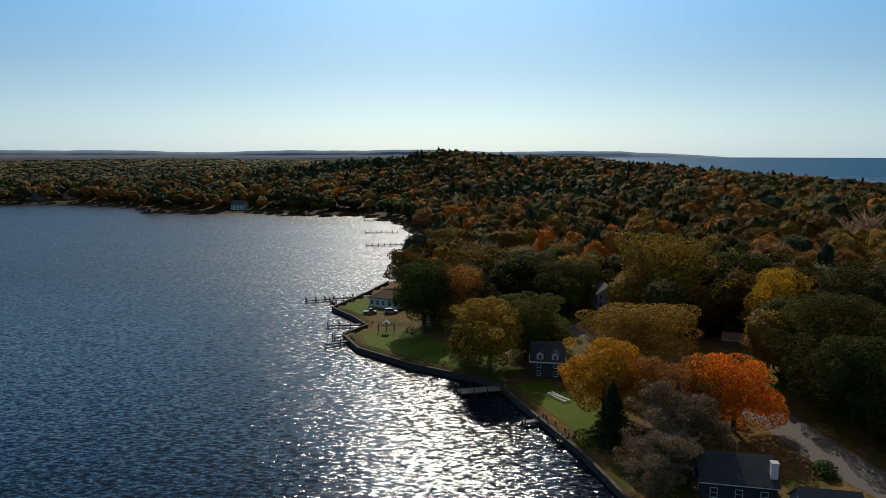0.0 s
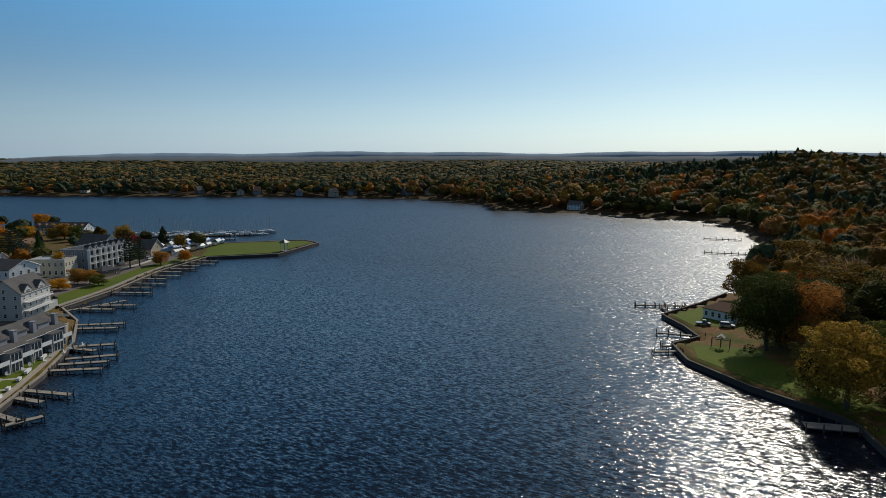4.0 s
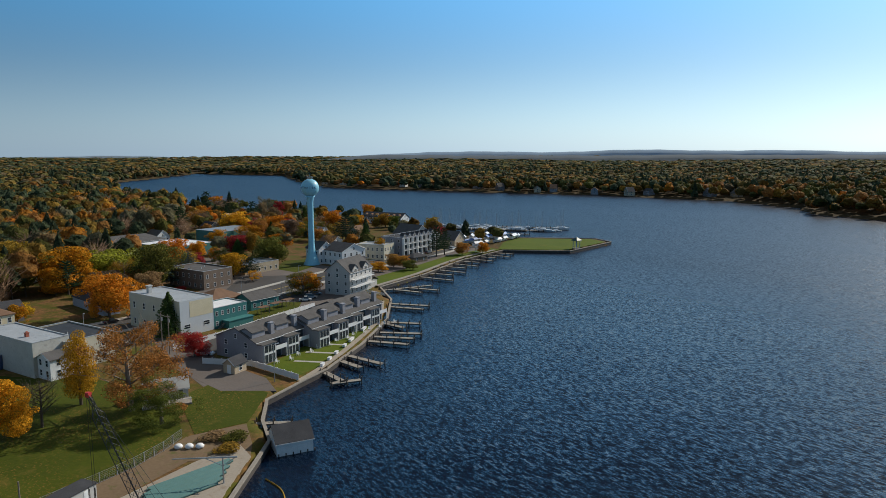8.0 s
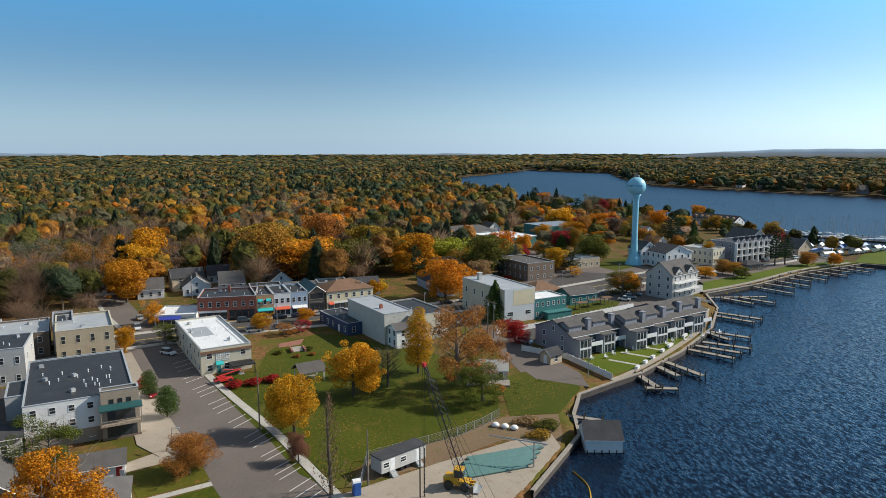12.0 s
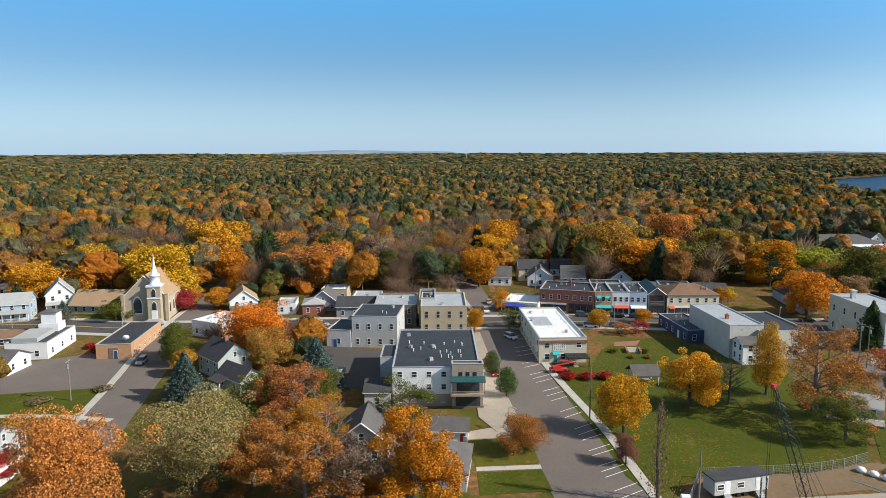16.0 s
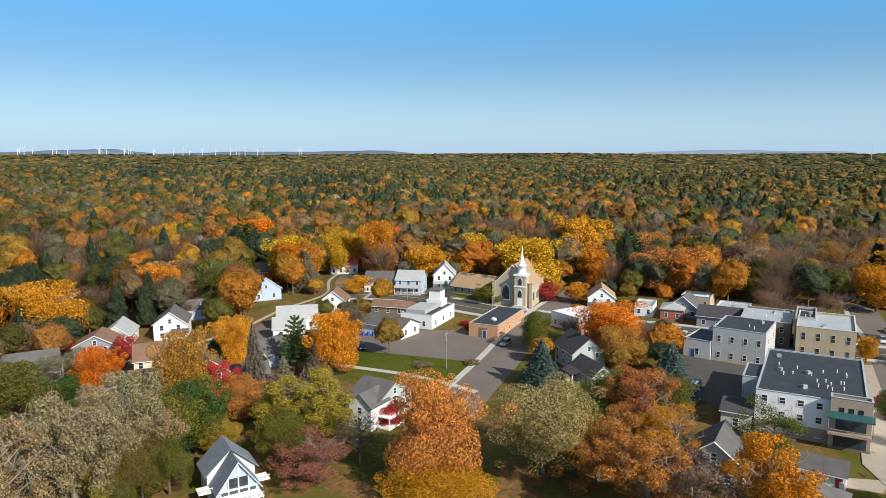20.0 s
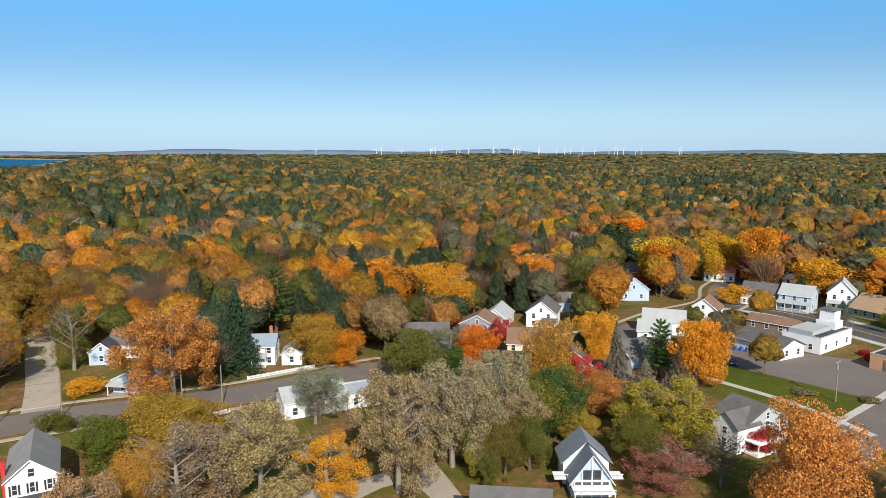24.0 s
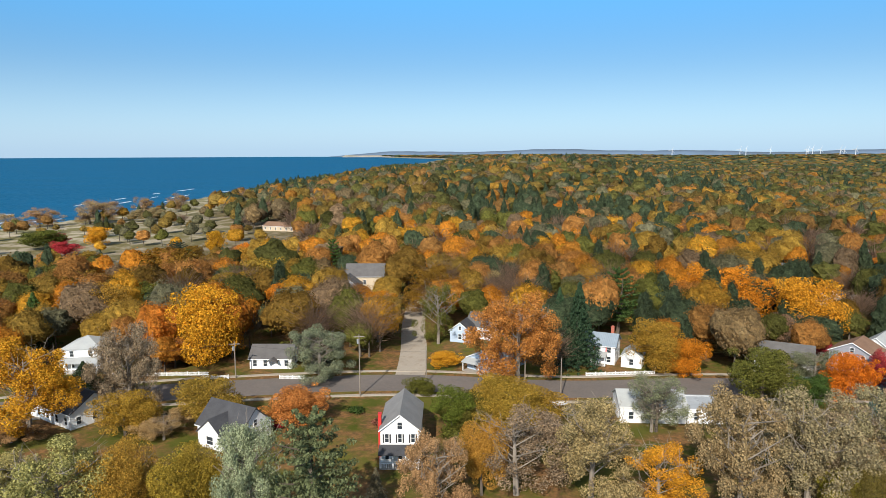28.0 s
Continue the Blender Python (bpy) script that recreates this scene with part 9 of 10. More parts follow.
for x in (-1.3, 1.3):
    for y in (-1.3, 1.3):
        part("post", boxes((x - .12, y - .12, 0, x + .12, y + .12, 4.6)), BLUE_SIDING, gaz)
part("roof", hip_roof(3.6, 3.6, 4.6, 2.0, .4), ROOF_TEAL, gaz).matrix_basis = pose(-1.8, -1.8, 0)
part("floor", boxes((-1.7, -1.7, 0, 1.7, 1.7, .3), (-1.6, -1.6, 1.2, 1.6, -1.5, 1.3), (-1.6, 1.5, 1.2, 1.6, 1.6, 1.3)), TIMBER, gaz)
gz2 = thing("gazebo", "small open gazebo with a pale roof in the harbour park", "gazebo", pose(-278, 246, 0.05))
for k in range(6):
    part("post", boxes((-.08, -.08, 0, .08, .08, 2.6)), WHITE_TRIM, gz2).matrix_basis = pose(2 * math.cos(k * 1.047), 2 * math.sin(k * 1.047), 0)
part("roof", hip_roof(4.6, 4.6, 2.6, 1.5, .3), SHINGLE_PALE, gz2).matrix_basis = pose(-2.3, -2.3, 0)
for k in range(3):
    t_ = thing("pergola_table", "dark timber garden canopy over a table", "canopy", pose(-214 - 3 * k, 92 + 6 * k, 0.05, 0, 0, 105), "garden canopies")
    part("slab", boxes((0, 0, 2.3, 4, 2.6, 2.45)), SHINGLE_BROWN, t_)
    for x in (.2, 3.7):
        for y in (.2, 2.3):
            part("post", boxes((x, y, 0, x + .14, y + .14, 2.3)), DARK_TIMBER, t_)
swing = thing("play_frame", "timber play frame with a small roof on the lakeside lawn", "play frame", pose(-16.7, 202, 0.05))
part("frame", boxes(*[(x, y, 0, x + .15, y + .15, 2.4) for x in (-2.4, 0, 2.4) for y in (-1, 1)], (-2.4, -1, 2.3, 2.55, -.85, 2.45), (-2.4, 1, 2.3, 2.55, 1.15, 2.45)), DARK_TIMBER, swing)
part("roof", gable_roof(2, 2.2, 2.6, .8, "y", .1), SHINGLE_PALE, swing).matrix_basis = pose(-.9, -1, 0)
lift = thing("aerial_lift", "red folded aerial work lift beside the building", "machine", pose(-163.5, -37.0, 0.16, 0, 0, 18))
part("chassis", boxes((-2, -.9, .5, 2, .9, 1.1)), RED_PAINT, lift)
part("arm", boxes((-2.2, -.3, 1.2, 2.6, 0, 1.6), (-2.0, .1, 1.7, 2.4, .4, 2.1)), RED_PAINT, lift)
for sx in (-1.4, 1.4):
    for sy in (-.95, .95):
        o = new("wheel", cached(("wheel", .34), lambda: wheel_mesh(.34, .22), BLACK))
        o.parent, o.matrix_basis = lift, pose(sx, sy, .34)
for k in range(4):
    o = thing("waste_bin", "blue wheeled waste bin", "bin", pose(-118 - .9 * k, -157.5 + .2 * k - 2 + k, 0.05, 0, 0, 100), "waste bins")
    part("body", boxes((-.35, -.35, 0, .35, .35, 1.0)), BLUE_PAINT, o)
    part("lid", boxes((-.38, -.4, 1.0, .38, .38, 1.08)), BLUE_PAINT, o)
hoist = thing("boat_lift", "white folding boat lift rails on the lawn edge", "boat lift", pose(24.5, 148, 0.05, 0, 0, -60))
part("rails", boxes((0, -.8, .3, 6, -.65, .45), (0, .65, .3, 6, .8, .45), *[(k * .8, -.8, .45, k * .8 + .12, .8, .55) for k in range(8)], (0, -.8, 0, .15, -.65, .3), (5.8, -.8, 0, 5.95, -.65, .3), (0, .65, 0, .15, .8, .3), (5.8, .65, 0, 5.95, .8, .3)), WHITE_TRIM, hoist)

# ---- surf near the beach ----
FOAM = plain("white_foam", (.75, .78, .8), .8)
rs = random.Random(8)
for k in range(22):
    y = -330 - 26 * k + rs.uniform(-12, 12)
    off = rs.choice((14, 32, 58, 90))
    L = rs.uniform(14, 38)
    ln_ = np.array([(coast_x(yy) + off + 1.2 * math.sin(yy / 9), yy) for yy in np.linspace(y, y - L, 9)])
    wd = np.sin(np.linspace(0.1, 3.04, 9)) * rs.uniform(1.0, 1.9)
    v = [(x, yy, WATER_Z + .05) for x, yy in ln_] + [(x + w, yy, WATER_Z + .45) for (x, yy), w in zip(ln_, wd)] + [(x + 2 * w, yy, WATER_Z - .05) for (x, yy), w in zip(ln_, wd)]
    tagged(link_mesh("surf", v, [(i + 9 * j, i + 1 + 9 * j, i + 10 + 9 * j, i + 9 + 9 * j) for j in (0, 1) for i in range(8)], FOAM), "white breaking wave near the beach", "wave", "breaking waves", "structure")

# ---- far wind farm and a radio mast ----
TURBINE = plain("white_turbine", (.6, .61, .62), .5)
turbine = thing("wind_turbine", "white three-bladed wind turbine far on the horizon", "wind turbine", pose(0, 0, 0), "wind farm")
bm = bmesh.new()
rod(bm, (0, 0, 0), (0, 0, 62), 2.2, 1.4, 6)
part("tower", bm, TURBINE, turbine)
for k in range(3):
    bm = bmesh.new()
    rod(bm, (0, -2, 62), (24 * math.sin(2.094 * k + .4), -2, 62 + 24 * math.cos(2.094 * k + .4)), 1.3, .4, 4)
    part("blade", bm, TURBINE, turbine)
rt = random.Random(12)
for k in range(34):
    a = rt.choice((rt.uniform(144, 178), rt.uniform(150, 166)))
    r = rt.uniform(4600, 4780)
    m = pose(-math.sin(radians(a)) * r, math.cos(radians(a)) * r, float(far_rise(r)) - 16 + rt.uniform(-4, 4), 0, 0, a + rt.uniform(-40, 40))
    if k:
        copy_thing(turbine, m)
    else:
        turbine.matrix_basis = m
mast = thing("radio_mast", "thin lattice radio mast above the far forest", "mast", pose(-math.sin(radians(104.5)) * 3000, math.cos(radians(104.5)) * 3000, 0))
bm = bmesh.new()
rod(bm, (0, 0, 0), (0, 0, 72), 1.0, .6, 4)
part("shaft", bm, STEEL, mast)

# white storage boxes along the harbour walk
for k in range(12):
    f = (k + 0.3 * (k % 3)) / 12
    x, y = -150.5 - 33 * f, 80.5 + 37.5 * f
    if k % 4 != 3:
        o = thing("dock_box", "white lidded dock storage box on the grass edge", "storage box", pose(x - 1.2, y + 0.6, 0.2, 0, 0, 131), "dock boxes")
        part("box", boxes((-.8, -.35, 0, .8, .35, .55)), BOAT_WHITE, o)
        part("lid", boxes((-.84, -.39, .554, .84, .39, .68)), BOAT_WHITE, o)
for k in range(6):
    f = (k + .5) / 6
    x, y = -150 - 33 * f, 81 + 37 * f
    ribbon("lawn_path", np.array([(x - 1.2, y - 0.6), (x - 4.4, y - 3.6), (x - 7.6, y - 6.6)]), -.55, .55, 0.07, CONCRETE, "pale footpath across the townhouse lawn", "path")


# ---- woodland: too many trees to count, one mesh ----
def line_distance(x, y, line):
    best = np.full(x.shape, 1e9)
    for a, b in zip(line[:-1], line[1:]):
        e = b - a
        t = np.clip(((x - a[0]) * e[0] + (y - a[1]) * e[1]) / (e @ e), 0, 1)
        best = np.minimum(best, np.hypot(x - a[0] - t * e[0], y - a[1] - t * e[1]))
    return best


def in_plot(x, y, pts):
    inside = np.zeros(x.shape, bool)
    for a, b in zip(pts, pts[1:] + pts[:1]):
        if a[1] != b[1]:
            inside ^= ((a[1] > y) != (b[1] > y)) & (x < (b[0] - a[0]) * (y - a[1]) / (b[1] - a[1]) + a[0])
    return inside


VILLAGE = [(-40, 40), (-99, 30), (-235, 290), (-245, 345), (-290, 385), (-440, 335), (-540, 325), (-700, 275), (-820, 258), (-545, 172), (-400, 112), (-310, 60), (-256, 10), (-250, -55), (-228, -112), (-222, -160), (-196, -207), (-140, -222), (-90, -180),
           (-40, -160), (10, -150), (60, -160), (100, -150), (140, -130), (120, -60), (60, -20)]
WEST_YARDS = [(20, 90), (95, 70), (78, 130), (66, 175), (40, 215), (0, 262), (-45, 270), (-40, 180)]
# beach plus ground toward the camera, kept clear so woods do not hide sand
BEACH_CLEARING = [(300, -190), (240, -203), (180, -230), (150, -275), (165, -335), (240, -385), (290, -440), (390, -575), (520, -720), (560, -600), (520, -300), (470, -180)]


def woods_allowed(x, y):
    ok = (shore_distance(x, y) > 4) & (coast_x(y) - x > 95) & ~in_plot(x, y, VILLAGE) & ~in_plot(x, y, WEST_YARDS) & ~in_plot(x, y, BEACH_CLEARING)
    for ln_, w in ((NORTH_ROAD, 9), (NORTH_LANE, 7), (CHURCH_STREET, 7), (EAST_STREET, 8), (MAIN, 10), (WEST_ROAD, 7)):
        near = np.hypot(x, y) < 420
        d = np.full(x.shape, 99.0)
        d[near] = line_distance(x[near], y[near], ln_[::3])
        ok &= d > w
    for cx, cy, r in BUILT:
        # no trees for 15 m toward the camera, so each building stays in view
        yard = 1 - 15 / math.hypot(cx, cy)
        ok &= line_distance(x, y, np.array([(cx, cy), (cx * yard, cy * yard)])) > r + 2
    return ok


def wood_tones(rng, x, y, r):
    """Tree tones by neighbourhood: oak bronze, darkened south as backlit shade, maple orange in the village, far tones
    dulled as haze, pines among them.
    """
    n = len(x)
    drift = np.sin(x / 23 + 2.1 * np.sin(y / 41)) * np.sin(y / 19 + 1.9 * np.sin(x / 37)) * 0.5 + 0.5
    luck = (0.55 * rng.random(n) + 0.9 * drift) % 1.0

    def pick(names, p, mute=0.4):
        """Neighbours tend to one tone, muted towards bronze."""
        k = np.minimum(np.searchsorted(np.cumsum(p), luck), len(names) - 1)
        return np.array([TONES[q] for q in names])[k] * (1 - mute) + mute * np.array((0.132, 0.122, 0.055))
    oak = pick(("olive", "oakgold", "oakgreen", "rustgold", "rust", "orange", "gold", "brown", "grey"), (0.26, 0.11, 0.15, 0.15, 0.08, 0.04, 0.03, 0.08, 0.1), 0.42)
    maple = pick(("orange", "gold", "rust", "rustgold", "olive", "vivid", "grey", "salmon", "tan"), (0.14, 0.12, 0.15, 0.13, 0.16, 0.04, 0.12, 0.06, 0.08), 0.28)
    # distant trees most muted: haze is put into their base tones
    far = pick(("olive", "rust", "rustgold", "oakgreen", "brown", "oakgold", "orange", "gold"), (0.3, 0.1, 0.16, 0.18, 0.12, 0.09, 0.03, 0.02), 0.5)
    # darker mix south of the harbour: backlit shade put into the leaf tones
    backlit_oak = pick(("oakgreen", "oakgold", "olive", "rust", "rustgold", "orange", "vivid"), (0.3, 0.27, 0.13, 0.12, 0.11, 0.05, 0.02), 0.15)
    oak = np.where((y > 80)[:, None], backlit_oak, oak)
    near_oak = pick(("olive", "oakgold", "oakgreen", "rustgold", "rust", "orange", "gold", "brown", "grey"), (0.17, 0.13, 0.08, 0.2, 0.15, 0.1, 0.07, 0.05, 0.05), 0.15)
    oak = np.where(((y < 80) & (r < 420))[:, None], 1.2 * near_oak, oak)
    village = np.exp(-((x + 280) / 300) ** 2 - ((y + 90) / 330) ** 2)
    town = rng.random(n) < village * 1.5
    t = np.where(town[:, None], maple, oak)
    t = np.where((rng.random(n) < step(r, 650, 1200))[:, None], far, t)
    pines = rng.random(n) < 0.12 + 0.55 * step(np.sin(x / 71 + np.sin(y / 90)) * np.sin(y / 83 + 1), 0.25, 0.9) * (1 - 0.6 * village) + 0.1 * step(r, 600, 900)
    bare = ~pines & (rng.random(n) < 0.07 + 0.3 * village) & (y < 300)
    t = np.where(pines[:, None], np.array(TONES["pine"]), t)
    t = np.where(bare[:, None], np.array((0.27, 0.18, 0.125)), t)
    patch = 0.5 + 0.5 * np.sin(x / 38 + 1.7 * np.sin(y / 53)) * np.sin(y / 31 + 1.3 * np.sin(x / 67))
    return t * (0.82 + 0.34 * rng.random((n, 1)) + 0.22 * patch[:, None]), pines, bare


def scatter(rng, spacing, r0, r1):
    k = int(2 * r1 / spacing)
    i, j = np.meshgrid(np.arange(k), np.arange(k), indexing="ij")
    x = (i.ravel() + 0.9 * rng.random(k * k)) * spacing - r1
    y = (j.ravel() + 0.9 * rng.random(k * k)) * spacing - r1
    r, a = np.hypot(x, y), np.degrees(np.arctan2(-x, y)) % 360
    ok = (r > r0) & (r < r1) & ((a < 236) | (a > 322))
    x, y = x[ok], y[ok]
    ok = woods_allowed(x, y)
    return x[ok], y[ok]


def dome(rng, seg, rings, conifer):
    """A crown of height 1 and radius 0.5 as an uneven shell of leaf clumps: (n, 3, 3)."""
    u = np.linspace(0, 1, rings + 1)[:, None]
    a = (np.arange(seg) + 0.5 * (np.arange(rings + 1) % 2)[:, None]) * 6.2832 / seg
    if conifer:
        tier = np.abs(((u * 5.3 + 0.2 * np.sin(a * 3 + rng.random() * 6)) % 1.0) - 0.5)
        r = (0.47 * (1.02 - u) ** 0.62 + 0.02) * (0.6 + 0.8 * tier) * (0.6 + 0.6 * rng.random((rings + 1, seg)))
        z = 0.1 + 0.9 * u + 0.02 * rng.normal(size=(rings + 1, seg))
    else:
        p = np.radians(-42 + 132 * u)
        d = np.stack([np.cos(p) * np.cos(a), np.cos(p) * np.sin(a), np.sin(p) + 0 * a], -1)
        lobes = rng.normal(size=(13, 3))
        lobes[:, 2] = np.abs(lobes[:, 2]) * 0.9 - 0.25
        lobes /= np.linalg.norm(lobes, axis=1)[:, None]
        swell = np.exp(9 * (d @ lobes.T - 1)).max(-1)
        swell = 0.66 + 0.4 * swell + 0.06 * rng.normal(size=swell.shape)
        r = 0.5 * np.cos(p) * swell
        z = 0.58 + np.where(d[..., 2] > 0, 0.42, 0.4) * d[..., 2] * swell
    v = np.stack([np.cos(a) * r, np.sin(a) * r, z + 0 * a], -1)
    v[-1] = v[-1].mean(0)
    k = np.arange(seg)
    q, w = k, (k + 1) % seg
    out = []
    for i in range(rings):
        lo, hi = v[i], v[i + 1]
        out.append(np.stack([lo[q], lo[w], hi[q]], 1))
        if i < rings - 1:
            out.append(np.stack([lo[w], hi[w], hi[q]], 1))
    return np.concatenate(out)


def twig_crown(rng, n, thick):
    """A leafless crown: fine upward slivers, with few leaves left."""
    p = rng.normal(size=(n, 3)) * (0.17, 0.17, 0.13) + (0, 0, 0.52)
    way = p * (1.0, 1.0, 0) + rng.normal(size=(n, 3)) * 0.07 + (0, 0, 0.2)
    tip = p + way * (0.5 + 0.5 * rng.random((n, 1)))
    side = np.cross(way, rng.normal(size=(n, 3)))
    side *= thick / np.linalg.norm(side, axis=1)[:, None]
    return np.stack([p - side, p + side, tip], 1)


def crown_templates(rng, count, n, leaf, kind, seg, rings):
    """Alike crowns: a shell and n loose leaf sprays over it."""
    out = []
    for _ in range(count):
        total = seg * (2 * rings - 1) + n
        if kind == "twigs":
            out.append(twig_crown(rng, total, min(0.02, 5.0 / total)))
            continue
        core = dome(rng, seg, rings, kind == "conifer")
        if n:
            c = core.mean(1)[rng.integers(0, len(core), n)]
            out_way = (c - (0, 0, 0.45)) / np.linalg.norm(c - (0, 0, 0.45), axis=1)[:, None]
            c = c + out_way * (0.045 * rng.random((n, 1)) - 0.005) + rng.normal(size=(n, 3)) * 0.028
            nrm = out_way + rng.normal(size=(n, 3)) * 0.3
            u = np.cross(nrm, rng.normal(size=(n, 3)))
            u /= np.linalg.norm(u, axis=1)[:, None]
            v = np.cross(nrm / np.linalg.norm(nrm, axis=1)[:, None], u)
            s = leaf * (0.6 + 0.8 * rng.random((n, 1)))
            core = np.concatenate([core * (0.95, 0.95, 0.98), np.stack([c + u * s, c - u * s * 0.5 + v * s * 0.85, c - u * s * 0.5 - v * s * 0.85], 1)])
        out.append(core)
    return np.stack(out)


def forest(name, label, seed, spacing, r0, r1, n, leaf, height, trunks, seg, rings, size=None, spots=None):
    rng = np.random.default_rng(seed)
    if spots:
        x, y = (np.array(q) for q in zip(*spots))
        wide = np.full(len(x), spacing * 1.22)
    elif size:
        xs, ys = [], []
        d = r0
        while d < r1:
            s = d * size
            m = int(math.radians(276) * d / s)
            a = np.radians((np.linspace(322 - 360, 236, m) + rng.normal(size=m) * 0.3))
            q = d + rng.random(m) * s * 2.2
            xs.append(-np.sin(a) * q), ys.append(np.cos(a) * q)
            d += s * 2.0
        x, y = np.concatenate(xs), np.concatenate(ys)
        ok = woods_allowed(x, y) & (np.hypot(x, y) < 4890)
        x, y = x[ok], y[ok]
        wide = np.hypot(x, y) * size * 1.7
    else:
        x, y = scatter(rng, spacing, r0, r1)
        wide = np.full(len(x), spacing * 1.22)
    r = np.hypot(x, y)
    m = len(x)
    z = land_height(x, y)
    stature = rng.random(m)
    h = height * (0.6 + 0.55 * stature)
    wide = wide * (0.62 + 0.5 * stature + 0.3 * rng.random(m))
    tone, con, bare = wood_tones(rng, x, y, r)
    k = rng.integers(0, 6, m)
    pts = crown_templates(rng, 6, n, leaf, "round", seg, rings)[k]
    con = con & (k % 2 == 0)
    pts[con] = crown_templates(rng, 6, n, leaf, "conifer", seg, rings)[k[con]]
    pts[bare] = crown_templates(rng, 6, n, leaf, "twigs", seg, rings)[k[bare]]
    n = pts.shape[1]
    a = rng.random(m) * 6.283
    ca, sa = np.cos(a)[:, None, None], np.sin(a)[:, None, None]
    w = wide[:, None, None] * np.where(con, 0.8, 1.0)[:, None, None]
    out = np.empty_like(pts)
    out[..., 0] = (pts[..., 0] * ca - pts[..., 1] * sa) * w + x[:, None, None]
    out[..., 1] = (pts[..., 0] * sa + pts[..., 1] * ca) * w + y[:, None, None]
    out[..., 2] = pts[..., 2] * (h * np.where(con, 1.16, 1.0))[:, None, None] + z[:, None, None]
    shade = 0.74 + 0.52 * rng.random((m, n, 1))
    tint = np.ones((m, n, 3, 4), np.float32)
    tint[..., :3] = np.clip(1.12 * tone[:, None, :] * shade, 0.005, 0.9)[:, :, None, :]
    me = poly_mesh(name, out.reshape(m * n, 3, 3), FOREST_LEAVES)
    middle = np.stack([x, y, z + h * np.where(con, 0.3, 0.5)], 1)[:, None, None, :]
    facing = (out - middle) / np.stack([wide, wide, h * 0.8], 1)[:, None, None, :] + 0.12 * rng.normal(size=(m, n, 1, 3))
    facing /= np.linalg.norm(facing, axis=-1, keepdims=True)
    me.attributes.new("facing", "FLOAT_VECTOR", "POINT").data.foreach_set("vector", facing.astype(np.float32).ravel())
    me.attributes.new("tint", "FLOAT_COLOR", "POINT").data.foreach_set("color", tint.ravel())
    tagged(new(name, me), label, "woodland", kind="stuff")
    if trunks:
        b = np.array([(0.35, 0, 0), (-0.2, 0.3, 0), (-0.2, -0.3, 0)])
        tip = np.stack([x, y, z + h * 0.6], 1)
        base = np.stack([x, y, z - 0.4], 1)
        f = np.stack([np.stack([base + b[i], base + b[(i + 1) % 3], tip], 1) for i in range(3)], 1).reshape(-1, 3, 3)
        tagged(new("woodland_trunks", poly_mesh("woodland_trunks", f, BARK)), "grey trunks of the woodland trees", "woodland", kind="stuff")


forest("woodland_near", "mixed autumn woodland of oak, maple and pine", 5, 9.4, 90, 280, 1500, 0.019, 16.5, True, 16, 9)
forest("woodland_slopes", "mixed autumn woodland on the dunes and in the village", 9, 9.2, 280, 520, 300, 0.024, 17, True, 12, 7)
forest("woodland_middle", "dense autumn woodland on hills and shores", 6, 10.0, 520, 1000, 30, 0.05, 16.5, False, 10, 5)
forest("woodland_back", "autumn woodland beyond the lake and the village", 8, 12.8, 1000, 1900, 0, 0.0, 16, False, 7, 3)
forest("woodland_far", "endless autumn forest reaching the horizon", 7, 0, 1900, 4890, 0, 0.0, 12, False, 5, 2, 0.0075)


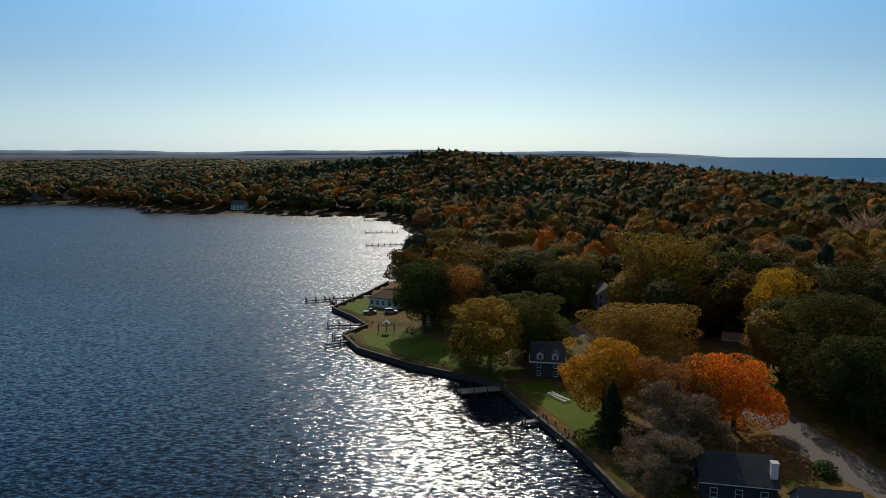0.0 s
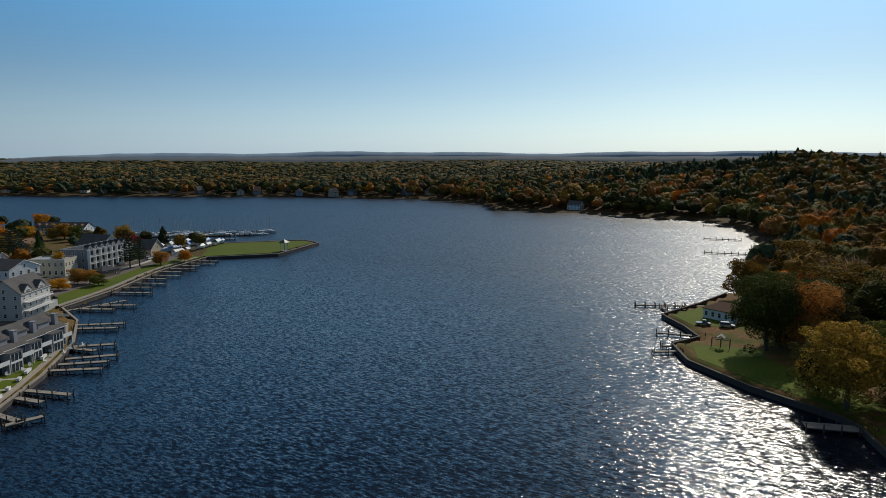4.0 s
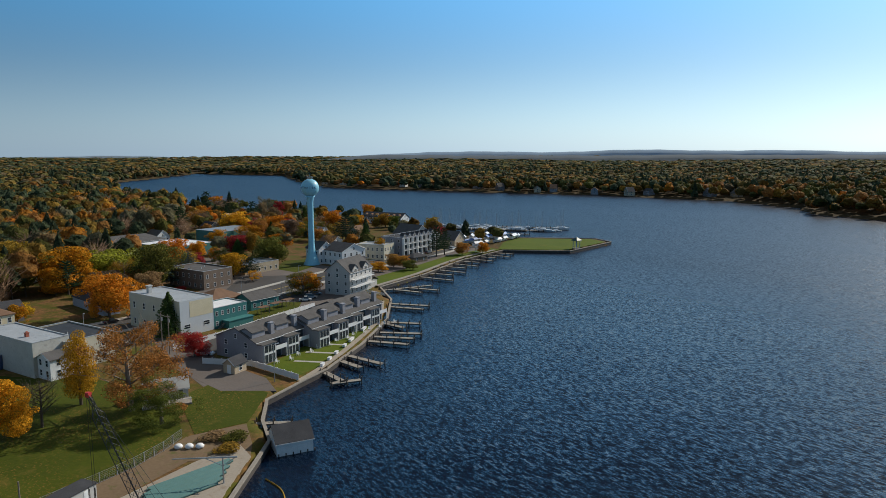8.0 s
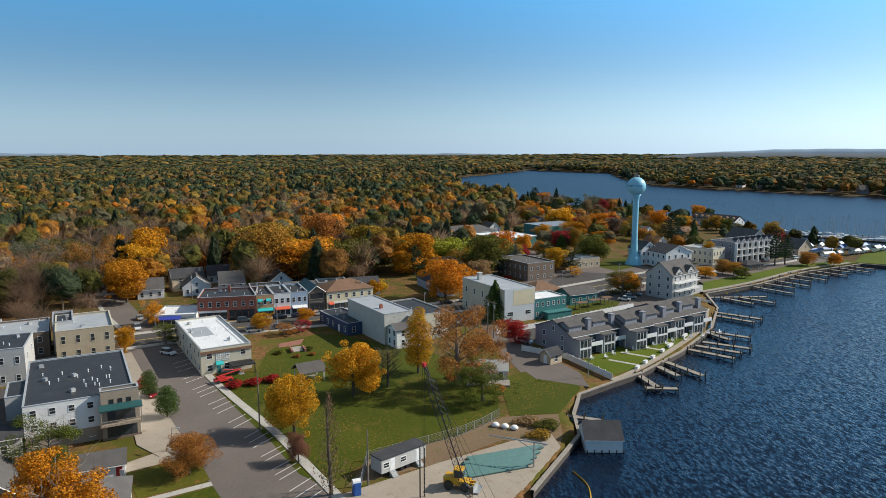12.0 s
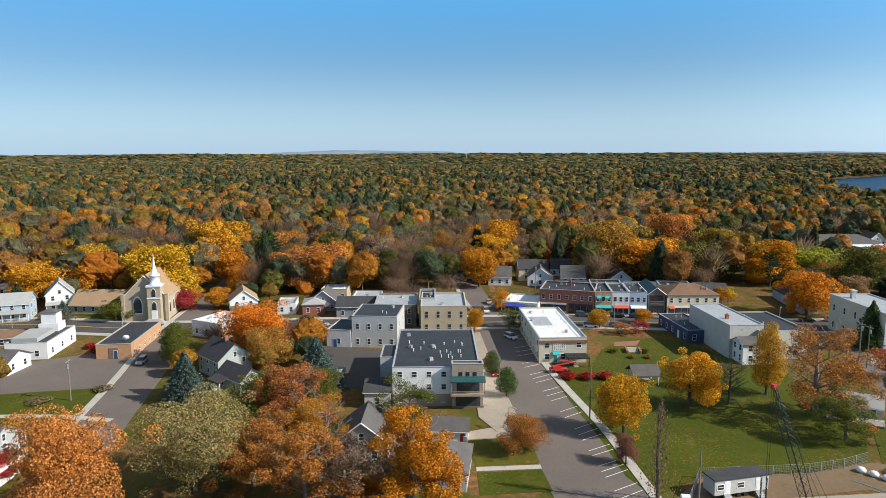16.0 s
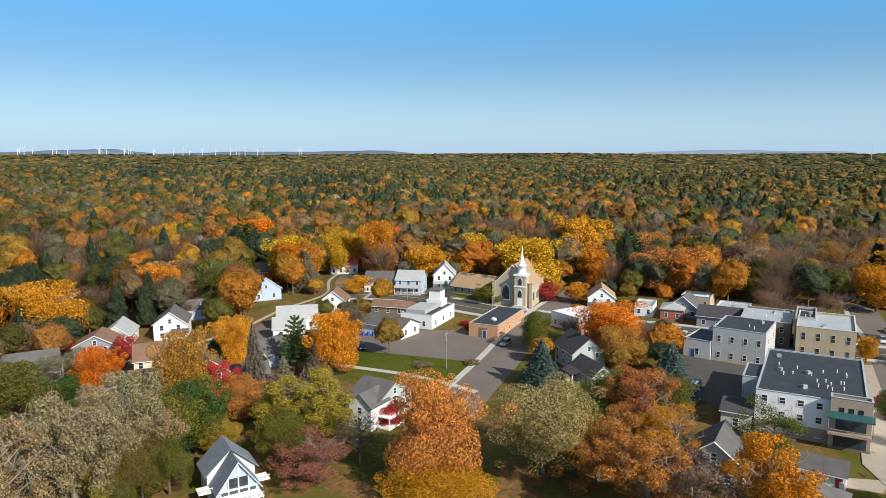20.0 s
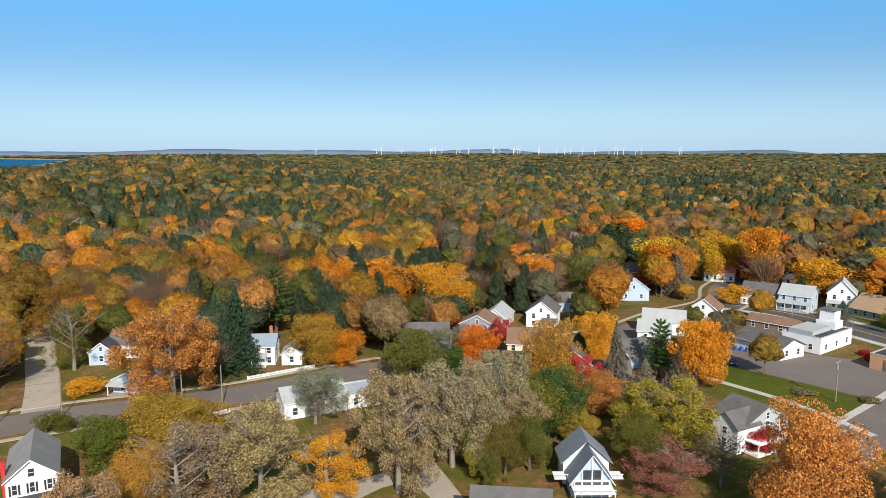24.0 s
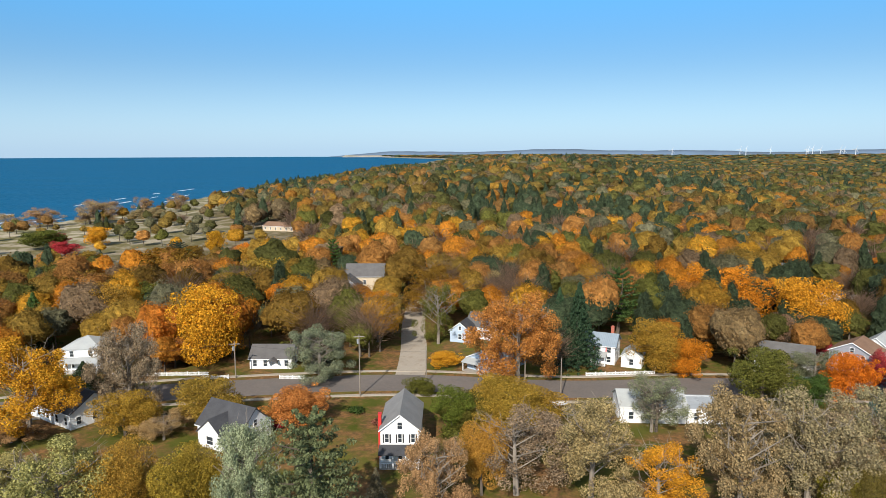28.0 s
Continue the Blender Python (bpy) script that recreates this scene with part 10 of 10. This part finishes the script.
# garden trees among the houses of the point and behind the main street
def garden_trees(seed, count, x0, x1, y0, y1, group):
    rng = np.random.default_rng(seed)
    spots = [(cx, cy, 0.5 * r + 3) for cx, cy, r in BUILT]
    placed = 0
    for _ in range(count * 8):
        x, y = x0 + (x1 - x0) * rng.random(), y0 + (y1 - y0) * rng.random()
        a = np.array([x]), np.array([y])
        road = min(float(line_distance(*a, ln_[::3])[0]) for ln_ in (MAIN, EAST_STREET, CHURCH_STREET, PARK_STREET, CONDO_STREET))
        if shore_distance(*a)[0] < 10 or road < 10 or not in_plot(*a, VILLAGE)[0] or any(math.hypot(x - cx, y - cy) < r + 2.5 for cx, cy, r in spots):
            continue
        kind = ("maple", "maple", "half", "maple", "pine", "maple", "spruce")[rng.integers(7)]
        tone = ("dark", "green", "blue")[rng.integers(3)] if kind in ("pine", "spruce") else ("orange", "gold", "rust", "rustgold", "olive", "brown", "crimson", "tan")[rng.integers(8)]
        tree(kind, tone, round(x, 1), round(y, 1), round(8 + 6 * rng.random(), 1), round((3.2 if kind != "spruce" else 2.2) + 2.2 * rng.random(), 1), group)
        spots.append((x, y, 4.0))
        placed += 1
        if placed == count:
            break


garden_trees(5, 46, -690, -330, 125, 310, "garden trees on the point")
garden_trees(8, 12, -330, -236, -30, 130, "garden trees behind the main street")


def open_spots(seed, count, plot, x0, x1, y0, y1, gap, nearest=0.0):
    """Free places in a plot, off the roads, lots and buildings, and off strips from these toward the camera."""
    rng = np.random.default_rng(seed)
    x, y = x0 + (x1 - x0) * rng.random(count * 12), y0 + (y1 - y0) * rng.random(count * 12)
    ok = in_plot(x, y, plot) & (shore_distance(x, y) > 9) & (np.hypot(x, y) > nearest) & (coast_x(y) - x > 36)
    for points in PLOTS:
        ok &= ~in_plot(x, y, points)
    for line, w in ((NORTH_ROAD, 11), (NORTH_LANE, 8), (CHURCH_STREET, 9), (EAST_STREET, 9), (MAIN, 12), (PARK_STREET, 11), (CONDO_STREET, 8)):
        ok &= line_distance(x, y, line[::3]) > w
    for cx, cy, r in BUILT:
        # clear for 9 m toward the camera, keeping the building in view
        yard = 1 - 9 / math.hypot(cx, cy)
        ok &= line_distance(x, y, np.array([(cx, cy), (cx * yard, cy * yard)])) > r + 2.5
    out = []
    for q in zip(x[ok], y[ok]):
        if all((q[0] - u) ** 2 + (q[1] - v) ** 2 > gap * gap for u, v in out):
            out.append(q)
    return out[:count]


forest("beach_trees", "thin autumn trees and scrub on the sand behind the beach", 21, 6.2, 0, 0, 300, 0.024, 10, True, 12, 7, spots=open_spots(21, 120, BEACH_CLEARING, 140, 470, -600, -200, 9))
forest("point_trees", "garden trees between the houses of the harbour point", 22, 7.6, 0, 0, 300, 0.024, 11, True, 12, 7, spots=open_spots(22, 120, VILLAGE, -700, -300, 110, 320, 9))
forest("street_trees", "smaller garden trees between the village houses", 23, 6.4, 0, 0, 900, 0.02, 9.5, True, 14, 8, spots=open_spots(23, 110, VILLAGE, -250, 140, -222, -60, 8, 165))
